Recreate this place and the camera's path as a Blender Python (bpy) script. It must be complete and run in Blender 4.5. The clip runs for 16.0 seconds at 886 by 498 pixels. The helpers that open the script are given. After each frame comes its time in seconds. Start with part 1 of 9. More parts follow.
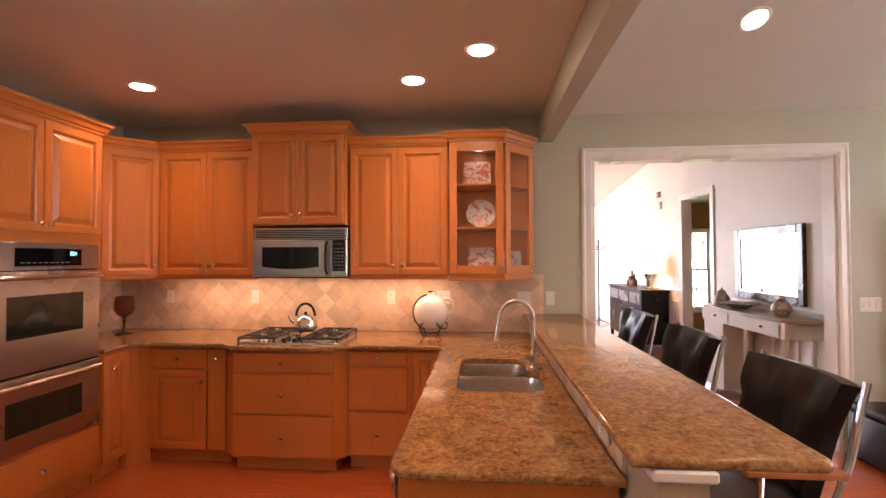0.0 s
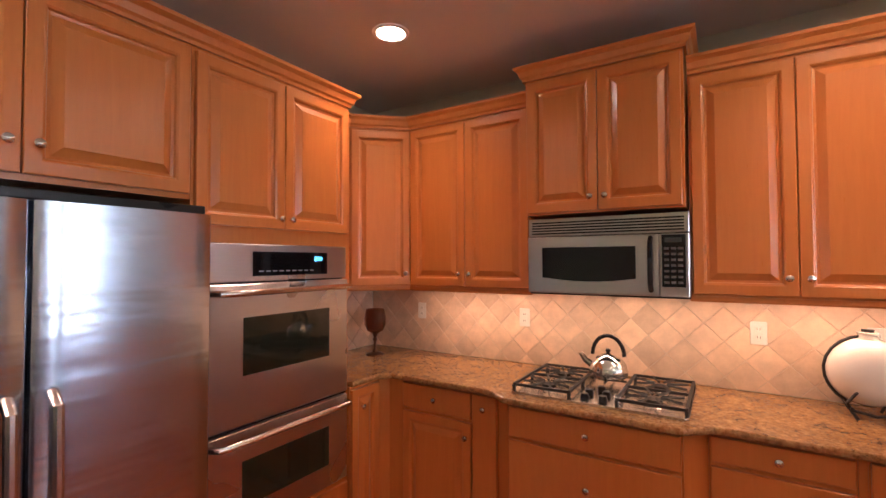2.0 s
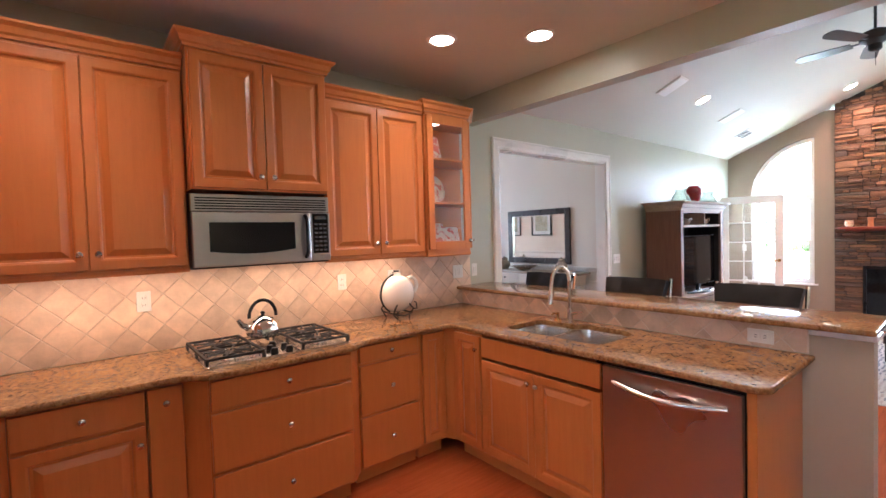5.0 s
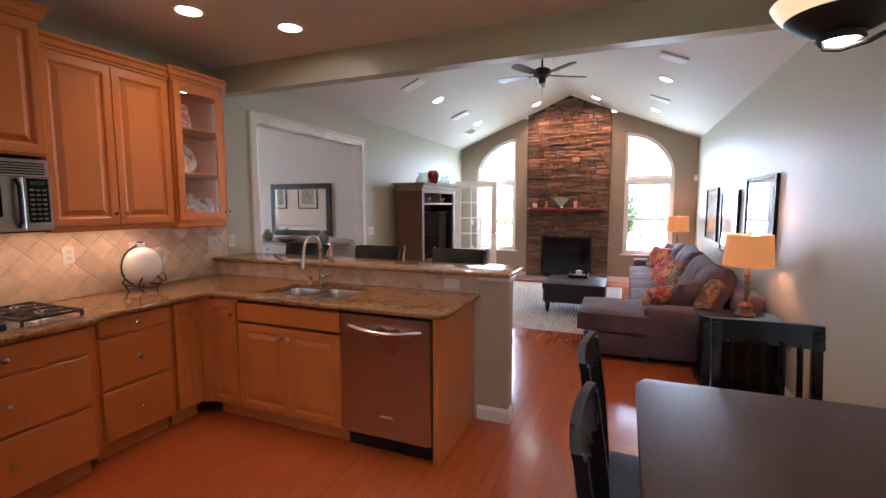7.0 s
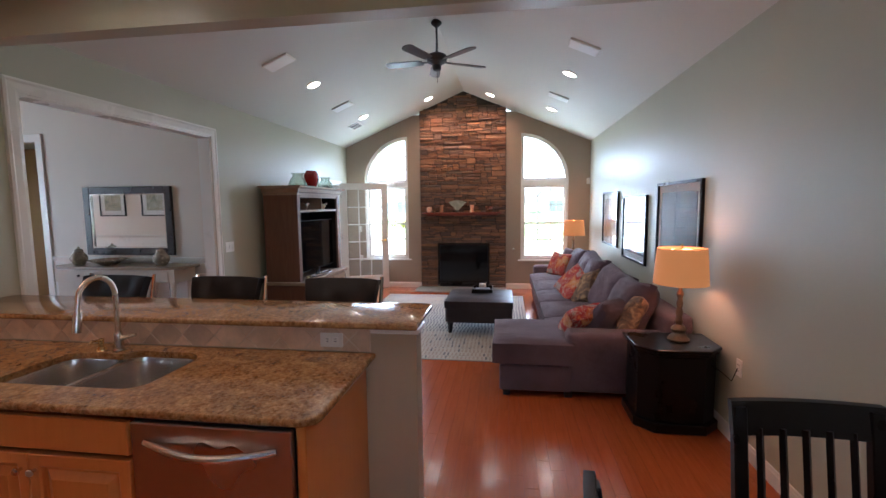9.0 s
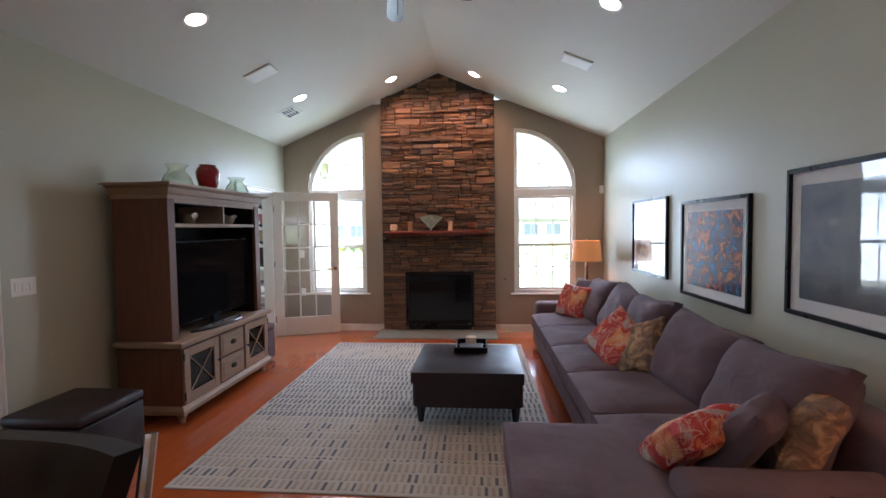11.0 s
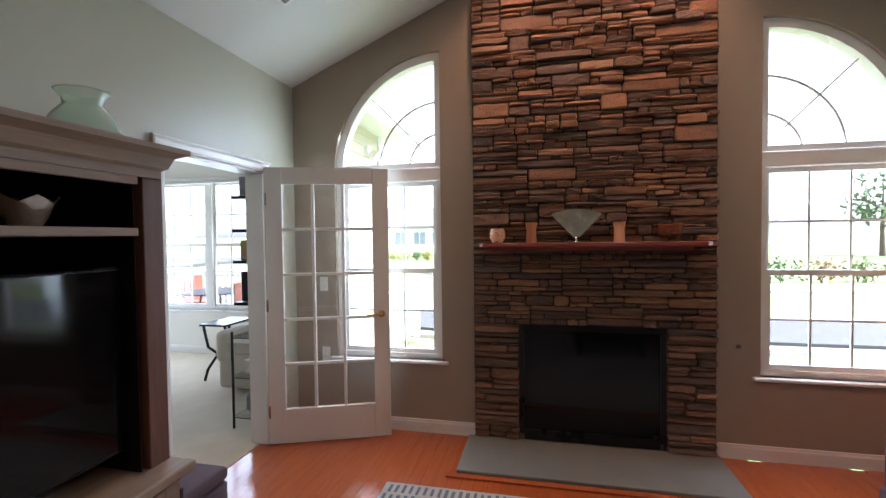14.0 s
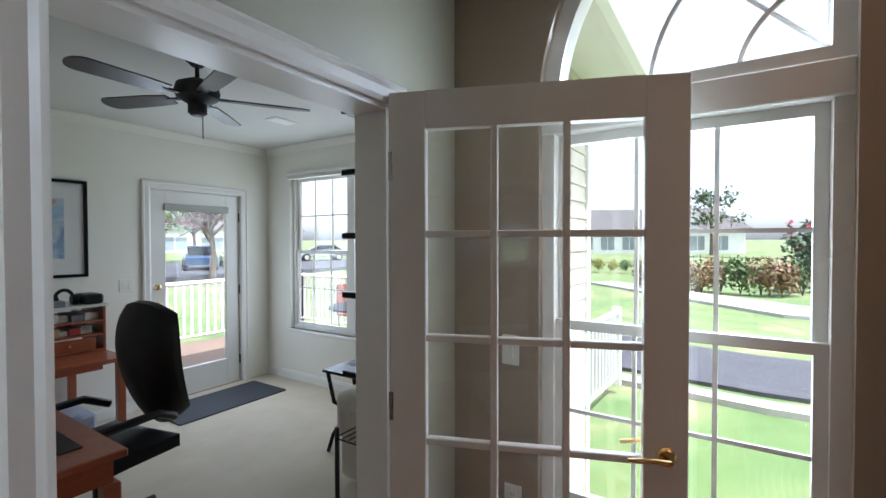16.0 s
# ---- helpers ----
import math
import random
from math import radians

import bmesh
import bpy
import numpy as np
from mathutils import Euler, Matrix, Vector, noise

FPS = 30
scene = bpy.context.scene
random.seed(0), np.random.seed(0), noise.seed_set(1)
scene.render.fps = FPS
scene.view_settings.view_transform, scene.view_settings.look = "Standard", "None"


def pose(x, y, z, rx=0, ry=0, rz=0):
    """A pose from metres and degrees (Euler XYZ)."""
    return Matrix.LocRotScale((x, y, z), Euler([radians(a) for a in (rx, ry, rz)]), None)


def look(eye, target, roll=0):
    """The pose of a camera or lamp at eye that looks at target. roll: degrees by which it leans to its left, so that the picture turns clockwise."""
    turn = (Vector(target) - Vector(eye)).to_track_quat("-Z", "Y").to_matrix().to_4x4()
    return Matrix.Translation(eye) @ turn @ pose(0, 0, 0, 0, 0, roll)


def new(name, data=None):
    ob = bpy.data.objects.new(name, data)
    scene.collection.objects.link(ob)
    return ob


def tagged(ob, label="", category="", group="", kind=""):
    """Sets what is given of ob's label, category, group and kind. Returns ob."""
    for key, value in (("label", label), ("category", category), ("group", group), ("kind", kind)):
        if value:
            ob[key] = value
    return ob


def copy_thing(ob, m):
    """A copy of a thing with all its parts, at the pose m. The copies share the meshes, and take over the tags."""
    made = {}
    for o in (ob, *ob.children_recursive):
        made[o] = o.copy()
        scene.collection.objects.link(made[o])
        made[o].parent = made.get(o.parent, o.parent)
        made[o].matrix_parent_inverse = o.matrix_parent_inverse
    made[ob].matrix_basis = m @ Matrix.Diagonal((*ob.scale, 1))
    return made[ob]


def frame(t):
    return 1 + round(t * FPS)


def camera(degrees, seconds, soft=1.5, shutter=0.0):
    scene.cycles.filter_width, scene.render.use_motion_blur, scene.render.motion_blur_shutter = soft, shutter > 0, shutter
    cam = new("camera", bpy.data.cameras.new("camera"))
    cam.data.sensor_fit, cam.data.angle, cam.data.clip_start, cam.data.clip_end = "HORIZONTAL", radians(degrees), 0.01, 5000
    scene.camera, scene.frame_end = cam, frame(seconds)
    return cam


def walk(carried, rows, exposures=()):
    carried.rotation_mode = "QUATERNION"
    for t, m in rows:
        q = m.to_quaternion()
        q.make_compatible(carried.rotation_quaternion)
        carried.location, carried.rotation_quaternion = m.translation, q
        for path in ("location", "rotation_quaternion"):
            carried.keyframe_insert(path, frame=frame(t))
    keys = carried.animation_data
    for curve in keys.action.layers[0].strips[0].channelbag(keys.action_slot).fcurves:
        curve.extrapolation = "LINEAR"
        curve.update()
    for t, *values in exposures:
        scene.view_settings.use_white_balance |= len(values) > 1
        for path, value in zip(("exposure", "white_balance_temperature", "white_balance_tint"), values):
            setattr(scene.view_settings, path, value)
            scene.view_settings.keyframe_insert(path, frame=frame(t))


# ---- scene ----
cam = camera(89.5, 16.0)
METRES, EYE, TILT, LEAN, TURN = 12.2, 1.5, 0.0, 0.0, 4.2
PATH = [
    (0, (0.553, 0.503, 1.539), (0.387, 2.496, 1.58), -0.2),
    (0.5, (0.455, 0.797, 1.532), (-0.124, 2.711, 1.577), -0.2),
    (1, (0.249, 1.086, 1.529), (-0.618, 2.887, 1.586), 0.0),
    (1.5, (-0.035, 1.348, 1.538), (-1.06, 3.064, 1.598), -0.1),
    (2, (-0.344, 1.619, 1.561), (-1.41, 3.311, 1.616), -0.2),
    (2.5, (-0.654, 1.753, 1.559), (-1.637, 3.495, 1.606), -0.5),
    (3, (-0.909, 1.823, 1.558), (-1.369, 3.769, 1.596), -1.2),
    (3.5, (-1.136, 1.763, 1.554), (-0.958, 3.755, 1.583), -1.9),
    (4, (-1.368, 1.595, 1.549), (-0.592, 3.439, 1.559), -2.3),
    (4.2, (-1.431, 1.515, 1.544), (-0.519, 3.295, 1.544), -2.3),
    (6.3, (-1.985, 1.062, 1.52), (-0.336, 2.180, 1.353), -0.5),
    (6.5, (-1.99, 1.005, 1.519), (-0.281, 2.028, 1.343), -0.5),
    (7, (-1.992, 0.897, 1.532), (-0.149, 1.648, 1.336), -0.1),
    (7.5, (-1.947, 0.942, 1.545), (-0.019, 1.435, 1.346), -0.1),
    (8, (-1.758, 1.07, 1.565), (0.197, 1.443, 1.366), -0.3),
    (8.5, (-1.463, 1.149, 1.582), (0.502, 1.467, 1.382), -0.5),
    (9, (-1.051, 1.198, 1.616), (0.92, 1.478, 1.418), -0.6),
    (9.2, (-0.868, 1.238, 1.614), (1.105, 1.504, 1.419), -0.6),
    (10.2, (0.19, 1.355, 1.555), (2.18, 1.56, 1.421), -0.65),
    (10.9, (0.93, 1.40, 1.502), (2.924, 1.57, 1.403), -0.7),
    (11.3, (1.341, 1.535, 1.487), (3.335, 1.683, 1.414), -0.7),
    (11.5, (1.568, 1.542, 1.503), (3.561, 1.692, 1.43), -0.7),
    (12, (2.127, 1.646, 1.516), (4.121, 1.783, 1.449), -0.6),
    (12.5, (2.65, 1.798, 1.501), (4.637, 2.012, 1.438), -0.6),
    (13, (3.166, 1.965, 1.5), (5.144, 2.255, 1.444), -0.6),
    (13.5, (3.654, 2.198, 1.48), (5.622, 2.547, 1.433), -0.5),
    (14, (4.185, 2.333, 1.521), (6.136, 2.769, 1.463), -0.7),
    (14.5, (4.655, 2.59, 1.528), (6.593, 3.081, 1.475), -0.4),
    (15, (5.131, 2.798, 1.525), (7.026, 3.435, 1.489), -0.2),
    (15.5, (5.542, 3.073, 1.524), (7.347, 3.934, 1.491), -0.1),
    (16, (5.943, 3.368, 1.56), (7.624, 4.451, 1.524), -0.1),
]
EXPOSURES = [
    (0.0, 3.9, 6500, 28), (1.5, 3.85, 5850, 23), (2.5, 3.8, 5850, 23), (3.0, 4.1, 5750, 22), (4.2, 4.1, 5000, 12), (6.3, 3.5, 5450, 17),
    (7.5, 3.15, 5300, 15), (9.2, 2.85, 5150, 12), (11.3, 2.45, 5300, 13), (12.5, 2.25, 5300, 12), (14.0, 2.1, 5450, 14), (15.0, 2.0, 5550, 14), (16.0, 1.2, 5550, 12),
]
walk(cam, [(t, look(eye, target, roll)) for t, eye, target, roll in PATH], EXPOSURES)

# ---- daylight ----
world = bpy.data.worlds.new("world")
scene.world = world
world.use_nodes = True
sky = world.node_tree.nodes.new("ShaderNodeTexSky")
sky.sky_type, sky.sun_disc = "NISHITA", False
sky.sun_elevation, sky.sun_rotation = radians(55), radians(185)
sky.air_density, sky.dust_density = 1.0, 2.6
sky.ozone_density = 0.0
haze = world.node_tree.nodes.new("ShaderNodeHueSaturation")
haze.inputs["Saturation"].default_value, haze.inputs["Value"].default_value = 0.35, 1.35
world.node_tree.links.new(sky.outputs[0], haze.inputs["Color"])
world.node_tree.links.new(haze.outputs[0], world.node_tree.nodes["Background"].inputs[0])
world.node_tree.nodes["Background"].inputs[1].default_value = 0.15

sun = new("sun", bpy.data.lights.new("sun", "SUN"))
sun.data.energy, sun.data.angle, sun.data.color = 4.0, radians(0.6), (1.0, 0.97, 0.93)
sun.matrix_world = look((0, 0, 30), (0.12 * 17, 17.0 * 0.7, 30 - 24), 0)


def area(name, eye, target, w, h, watts, color=(1, 1, 1)):
    ob = new(name, bpy.data.lights.new(name, "AREA"))
    ob.data.shape, ob.data.size, ob.data.size_y = "RECTANGLE", w, h
    ob.data.energy, ob.data.color = watts, color
    ob.matrix_world = look(eye, target)
    return ob


def spot(name, eye, target, watts, color, angle=120, blend=0.8, size=0.06):
    ob = new(name, bpy.data.lights.new(name, "SPOT"))
    ob.data.energy, ob.data.color = watts, color
    ob.data.spot_size, ob.data.spot_blend, ob.data.shadow_soft_size = radians(angle), blend, size
    ob.matrix_world = look(eye, target)
    return ob


WARM = (1.0, 0.50, 0.27)
DAY = (0.86, 0.95, 1.0)
# sky light that enters by the openings
area("window_light_south", (7.80, 0.5, 1.55), (0, 0.5, -1.2), 0.9, 1.9, 10.5, DAY)
area("window_light_north", (7.80, 3.53, 1.55), (0, 3.53, -1.2), 0.9, 1.9, 10.5, DAY)
area("office_window_light", (9.30, 6.6, 1.45), (0, 6.6, 1.2), 1.7, 1.7, 7.0, DAY)
area("office_door_light", (8.39, 7.98, 1.1), (8.39, 0, 0.8), 0.55, 1.6, 4.2, DAY)
area("dining_window_light", (-0.22, 12.0, 1.6), (3.6, 8.0, 1.2), 2.6, 1.8, 24, DAY)
# lamp added at an unseen, assumed window of the breakfast nook behind the walker
area("assumed_nook_window_light", (-2.58, 0.55, 1.5), (4, 0.6, 1.2), 0.7, 1.0, 0.25, DAY)

# ---- materials ----
def tree(name):
    m = bpy.data.materials.new(name)
    m.use_nodes = True
    t = m.node_tree
    return m, t, t.nodes["Principled BSDF"], t.links


def node(t, kind, **values):
    n = t.nodes.new(kind)
    for key, value in values.items():
        n.inputs[key].default_value = value
    return n


def place(t, stretch=(1, 1, 1), turn=(0, 0, 0), space="world"):
    """Position in metres, stretched."""
    mp = node(t, "ShaderNodeMapping", Scale=stretch, Rotation=[radians(a) for a in turn])
    if space == "world":
        g = t.nodes.new("ShaderNodeNewGeometry")
        t.links.new(g.outputs["Position"], mp.inputs["Vector"])
    else:
        g = t.nodes.new("ShaderNodeTexCoord")
        t.links.new(g.outputs["Object"], mp.inputs["Vector"])
    return mp.outputs["Vector"]


def noise_tex(t, vec, scale, detail=4.0, rough=0.55, distortion=0.0):
    n = node(t, "ShaderNodeTexNoise", Scale=scale, Detail=detail, Roughness=rough, Distortion=distortion)
    t.links.new(vec, n.inputs["Vector"])
    return n.outputs["Fac"]


def ramp(t, fac, stops):
    r = t.nodes.new("ShaderNodeValToRGB")
    while len(r.color_ramp.elements) < len(stops):
        r.color_ramp.elements.new(0.5)
    for e, (pos, c) in zip(r.color_ramp.elements, stops):
        e.position, e.color = pos, (*c, 1)
    t.links.new(fac, r.inputs["Fac"])
    return r.outputs["Color"]


def mixc(t, fac, a, b, mode="MIX"):
    m = t.nodes.new("ShaderNodeMix")
    m.data_type, m.blend_type = "RGBA", mode
    for sock, v in ((m.inputs["Factor"], fac), (m.inputs["A"], a), (m.inputs["B"], b)):
        if isinstance(v, (int, float)):
            sock.default_value = v
        elif isinstance(v, tuple):
            sock.default_value = (*v, 1)
        else:
            t.links.new(v, sock)
    return m.outputs["Result"]


def bumped(t, bsdf, height, strength, distance=0.01):
    b = node(t, "ShaderNodeBump", Strength=strength, Distance=distance)
    t.links.new(height, b.inputs["Height"])
    t.links.new(b.outputs["Normal"], bsdf.inputs["Normal"])


def ranged(t, fac, lo, hi):
    r = node(t, "ShaderNodeMapRange", **{"To Min": lo, "To Max": hi, "From Min": 0.25, "From Max": 0.75})
    t.links.new(fac, r.inputs["Value"])
    return r.outputs["Result"]


def plain(name, c, rough=0.5, metal=0.0, var=0.12, scale=3.0, fine=80.0, bump=0.08, stretch=(1, 1, 1), coat=0.0, sheen=0.0, each=0.0, space="world", spec=0.5):
    """A surface of one hue with broad stains and fine grain; each: how far alike pieces differ."""
    m, t, b, l = tree(name)
    vec = place(t, stretch, space=space)
    n1, n2 = noise_tex(t, vec, scale), noise_tex(t, vec, fine, 3)
    lo, hi = tuple(x * (1 - var) for x in c), tuple(min(1, x * (1 + var)) for x in c)
    col = mixc(t, ranged(t, n1, 0, 1), lo, hi)
    col = mixc(t, ranged(t, n2, 0, var * 0.8), col, tuple(x * 0.6 for x in c))
    if each:
        o = t.nodes.new("ShaderNodeObjectInfo")
        r = node(t, "ShaderNodeMapRange", **{"To Min": 1 - each, "To Max": 1 + each})
        l.new(o.outputs["Random"], r.inputs["Value"])
        h = node(t, "ShaderNodeHueSaturation")
        l.new(r.outputs["Result"], h.inputs["Value"])
        l.new(col, h.inputs["Color"])
        col = h.outputs["Color"]
    l.new(col, b.inputs["Base Color"])
    l.new(ranged(t, n1, max(0.02, rough - 0.06), min(1, rough + 0.06)), b.inputs["Roughness"])
    b.inputs["Metallic"].default_value = metal
    b.inputs["Coat Weight"].default_value = coat
    b.inputs["Sheen Weight"].default_value = sheen
    b.inputs["Specular IOR Level"].default_value = spec
    if bump:
        bumped(t, b, n2, bump, 0.004)
    return m


def woodgrain(name, dark, light, rough=0.35, stretch=(14, 14, 1.2), coat=0.3, bump=0.06, each=0.0, streak=1.0, shine=0.25):
    m, t, b, l = tree(name)
    vec = place(t, stretch)
    broad = noise_tex(t, place(t, (1.3, 1.3, 0.5)), 2.0, 2)
    n = noise_tex(t, vec, 3.0, 6, 0.6, 0.6)
    fine = noise_tex(t, vec, 16.0, 4)
    col = mixc(t, ranged(t, n, 0, 1), dark, light)
    col = mixc(t, ranged(t, broad, 0, 0.35 * streak), col, tuple(x * 0.8 for x in dark))
    col = mixc(t, ranged(t, fine, 0.0, 0.25 * streak), col, tuple(x * 0.7 for x in dark))
    if each:
        o = t.nodes.new("ShaderNodeObjectInfo")
        r = node(t, "ShaderNodeMapRange", **{"To Min": 1 - each, "To Max": 1 + each})
        l.new(o.outputs["Random"], r.inputs["Value"])
        h = node(t, "ShaderNodeHueSaturation")
        l.new(r.outputs["Result"], h.inputs["Value"])
        l.new(col, h.inputs["Color"])
        col = h.outputs["Color"]
    l.new(col, b.inputs["Base Color"])
    l.new(ranged(t, fine, rough - 0.05 * streak, rough + 0.08 * streak), b.inputs["Roughness"])
    b.inputs["Coat Weight"].default_value = coat
    b.inputs["Coat Roughness"].default_value = shine
    bumped(t, b, fine, bump, 0.003)
    return m


def glow(name, c, strength):
    m, t, b, l = tree(name)
    b.inputs["Base Color"].default_value = (*c, 1)
    b.inputs["Emission Color"].default_value = (*c, 1)
    b.inputs["Emission Strength"].default_value = strength
    return m


def glassy(name, c=(1, 1, 1), rough=0.0):
    """Thin glass: see-through with mirror gloss."""
    m, t, b, l = tree(name)
    out = t.nodes["Material Output"]
    tr = node(t, "ShaderNodeBsdfTransparent", Color=(*c, 1))
    gl = node(t, "ShaderNodeBsdfGlossy", Roughness=rough)
    lw = node(t, "ShaderNodeLayerWeight", Blend=0.5)
    pw = t.nodes.new("ShaderNodeMath")
    pw.operation = "POWER"
    pw.inputs[1].default_value = 5.0
    l.new(lw.outputs["Facing"], pw.inputs[0])
    fr = t.nodes.new("ShaderNodeMath")
    fr.operation = "MULTIPLY_ADD"
    fr.inputs[1].default_value, fr.inputs[2].default_value = 0.7, 0.045
    l.new(pw.outputs[0], fr.inputs[0])
    mx = t.nodes.new("ShaderNodeMixShader")
    l.new(fr.outputs[0], mx.inputs[0])
    l.new(tr.outputs[0], mx.inputs[1])
    l.new(gl.outputs[0], mx.inputs[2])
    l.new(mx.outputs[0], out.inputs["Surface"])
    return m


def thick_glass(name, c):
    m, t, b, l = tree(name)
    b.inputs["Base Color"].default_value = (*c, 1)
    b.inputs["Transmission Weight"].default_value = 0.85
    b.inputs["Roughness"].default_value = 0.08
    b.inputs["IOR"].default_value = 1.3
    return m


def granite_mat(name):
    m, t, b, l = tree(name)
    vec = place(t)
    big = noise_tex(t, vec, 9.0, 6, 0.65, 1.2)
    v = node(t, "ShaderNodeTexVoronoi", Scale=85.0)
    l.new(vec, v.inputs["Vector"])
    n = noise_tex(t, vec, 55.0, 5, 0.7)
    speck = noise_tex(t, vec, 120.0, 3, 0.6)
    col = ramp(t, n, [(0.32, (0.035, 0.015, 0.006)), (0.44, (0.17, 0.075, 0.025)), (0.56, (0.36, 0.185, 0.065)), (0.72, (0.62, 0.43, 0.22))])
    col2 = ramp(t, big, [(0.3, (0.06, 0.026, 0.008)), (0.5, (0.24, 0.115, 0.034)), (0.7, (0.44, 0.26, 0.095))])
    col = mixc(t, 0.58, col, col2)
    col = mixc(t, ramp(t, speck, [(0.60, (0, 0, 0)), (0.68, (0.8, 0.8, 0.8))]), col, (0.05, 0.025, 0.012))
    sepr = t.nodes.new("ShaderNodeSeparateColor")
    l.new(v.outputs["Color"], sepr.inputs[0])
    col = mixc(t, ranged(t, sepr.outputs[0], 0, 0.18), col, (0.60, 0.43, 0.22))
    l.new(col, b.inputs["Base Color"])
    b.inputs["Roughness"].default_value = 0.12
    bumped(t, b, n, 0.03, 0.002)
    return m


def brushed(name, c, rough=0.28, along=(2, 90, 90)):
    m, t, b, l = tree(name)
    n = noise_tex(t, place(t, along), 6.0, 4)
    broad = noise_tex(t, place(t), 2.5, 2)
    l.new(mixc(t, ranged(t, n, 0, 0.35), c, tuple(x * 0.78 for x in c)), b.inputs["Base Color"])
    b.inputs["Metallic"].default_value = 1.0
    l.new(ranged(t, broad, rough - 0.015, rough + 0.02), b.inputs["Roughness"])
    bumped(t, b, n, 0.05, 0.001)
    return m


def wavy_steel(name, c, rough):
    """Rolled sheet steel: fine brushing and slow waves up its height."""
    m, t, b, l = tree(name)
    n = noise_tex(t, place(t, (3, 3, 160)), 6.0, 3)
    wave = noise_tex(t, place(t, (0.4, 0.8, 5.0)), 2.2, 2)
    l.new(mixc(t, ranged(t, n, 0, 0.25), c, tuple(x * 0.82 for x in c)), b.inputs["Base Color"])
    b.inputs["Metallic"].default_value = 1.0
    b.inputs["Roughness"].default_value = rough
    bumped(t, b, wave, 0.35, 0.012)
    return m


def weave(name, c, c2, rough=0.9, scale=420.0, sheen=0.3, crease=0.0):
    """Woven cloth; crease: how deeply soft folds run over it."""
    m, t, b, l = tree(name)
    vec = place(t)
    n1, n2 = noise_tex(t, vec, 4.0, 3), noise_tex(t, vec, scale, 2)
    l.new(mixc(t, ranged(t, n1, 0, 1), c, c2), b.inputs["Base Color"])
    b.inputs["Roughness"].default_value = rough
    b.inputs["Sheen Weight"].default_value = sheen
    mixed = mixc(t, 0.6, n1, n2)
    if crease:
        fold = noise_tex(t, place(t, (1.0, 1.0, 1.6), (20, 30, 10)), 6.5, 3, 0.5, 1.6)
        mixed = mixc(t, crease, mixed, fold)
        bumped(t, b, mixed, 0.55, 0.035)
    else:
        bumped(t, b, mixed, 0.25, 0.006)
    return m


def blotches(name, stops, scale, rough=0.8, distortion=2.0, space="world"):
    """Cloth or paint of several hues in swirling patches."""
    m, t, b, l = tree(name)
    vec = place(t, space=space)
    n = noise_tex(t, vec, scale, 5, 0.6, distortion)
    l.new(ramp(t, n, stops), b.inputs["Base Color"])
    b.inputs["Roughness"].default_value = rough
    bumped(t, b, noise_tex(t, vec, 300.0, 2), 0.15, 0.003)
    return m


M_WALL = plain("wall_paint_sage", (0.47, 0.465, 0.36), 0.42, var=0.03, scale=1.2, fine=160, bump=0.05)
M_TAUPE = plain("wall_paint_taupe", (0.335, 0.27, 0.20), 0.5, var=0.03, scale=1.2, fine=160, bump=0.05)
M_BARWALL = plain("wall_paint_tan", (0.44, 0.36, 0.25), 0.5, var=0.03, scale=1.2, fine=160, bump=0.05)
M_DINING = plain("wall_paint_beige", (0.74, 0.67, 0.58), 0.5, var=0.03, scale=1.2, fine=160, bump=0.05)
M_CREAM = plain("wall_paint_cream", (0.80, 0.77, 0.68), 0.5, var=0.02, scale=1.2, fine=160, bump=0.05)
M_CEIL = plain("ceiling_paint", (0.66, 0.65, 0.59), 0.7, var=0.03, scale=1.0, fine=120, bump=0.08)
M_TRIM = plain("trim_paint", (0.80, 0.78, 0.73), 0.3, var=0.03, scale=2, fine=120, bump=0.03)
M_DOORWHITE = plain("door_paint", (0.72, 0.70, 0.65), 0.32, var=0.04, scale=2, fine=120, bump=0.03)
M_MAPLE = woodgrain("maple_stained", (0.535, 0.174, 0.035), (0.595, 0.205, 0.044), 0.28, coat=0.3, bump=0.006, streak=0.15)
M_FLOORWOOD = woodgrain("floor_wood", (0.36, 0.078, 0.018), (0.48, 0.120, 0.030), 0.17, (1.2, 14, 14), 0.7, 0.02, each=0.05, streak=0.5, shine=0.13)
M_SEAM = plain("floor_seam", (0.22, 0.05, 0.015), 0.6, bump=0)
M_GRANITE = granite_mat("granite")
M_STEEL = brushed("brushed_steel", (0.62, 0.60, 0.57), 0.26, (90, 2, 2))
M_STEELV = brushed("brushed_steel_front", (0.50, 0.48, 0.47), 0.28, (3, 3, 120))
M_FRIDGE = wavy_steel("brushed_steel_fridge", (0.52, 0.59, 0.70), 0.24)
M_CHROME = plain("chrome", (0.75, 0.74, 0.72), 0.12, 1.0, var=0.03, bump=0)
M_NICKEL = plain("satin_nickel", (0.62, 0.58, 0.52), 0.25, 1.0, var=0.05, bump=0)
M_BRASS = plain("brass", (0.75, 0.52, 0.22), 0.22, 1.0, var=0.05, bump=0)
M_BLACK = plain("black_plastic", (0.009, 0.009, 0.010), 0.3, var=0.1, bump=0.02, spec=0.3)
M_IRON = plain("cast_iron", (0.015, 0.014, 0.013), 0.55, var=0.2, bump=0.2)
M_BLACKGLASS = plain("black_glass", (0.006, 0.006, 0.007), 0.05, var=0.05, bump=0, spec=0.3)
M_BLACKWOOD = plain("black_lacquer", (0.006, 0.005, 0.005), 0.3, var=0.2, scale=6, bump=0.02, spec=0.2)
M_LEATHER = plain("black_leather", (0.008, 0.007, 0.007), 0.46, var=0.2, scale=10, fine=180, bump=0.25, spec=0.3)
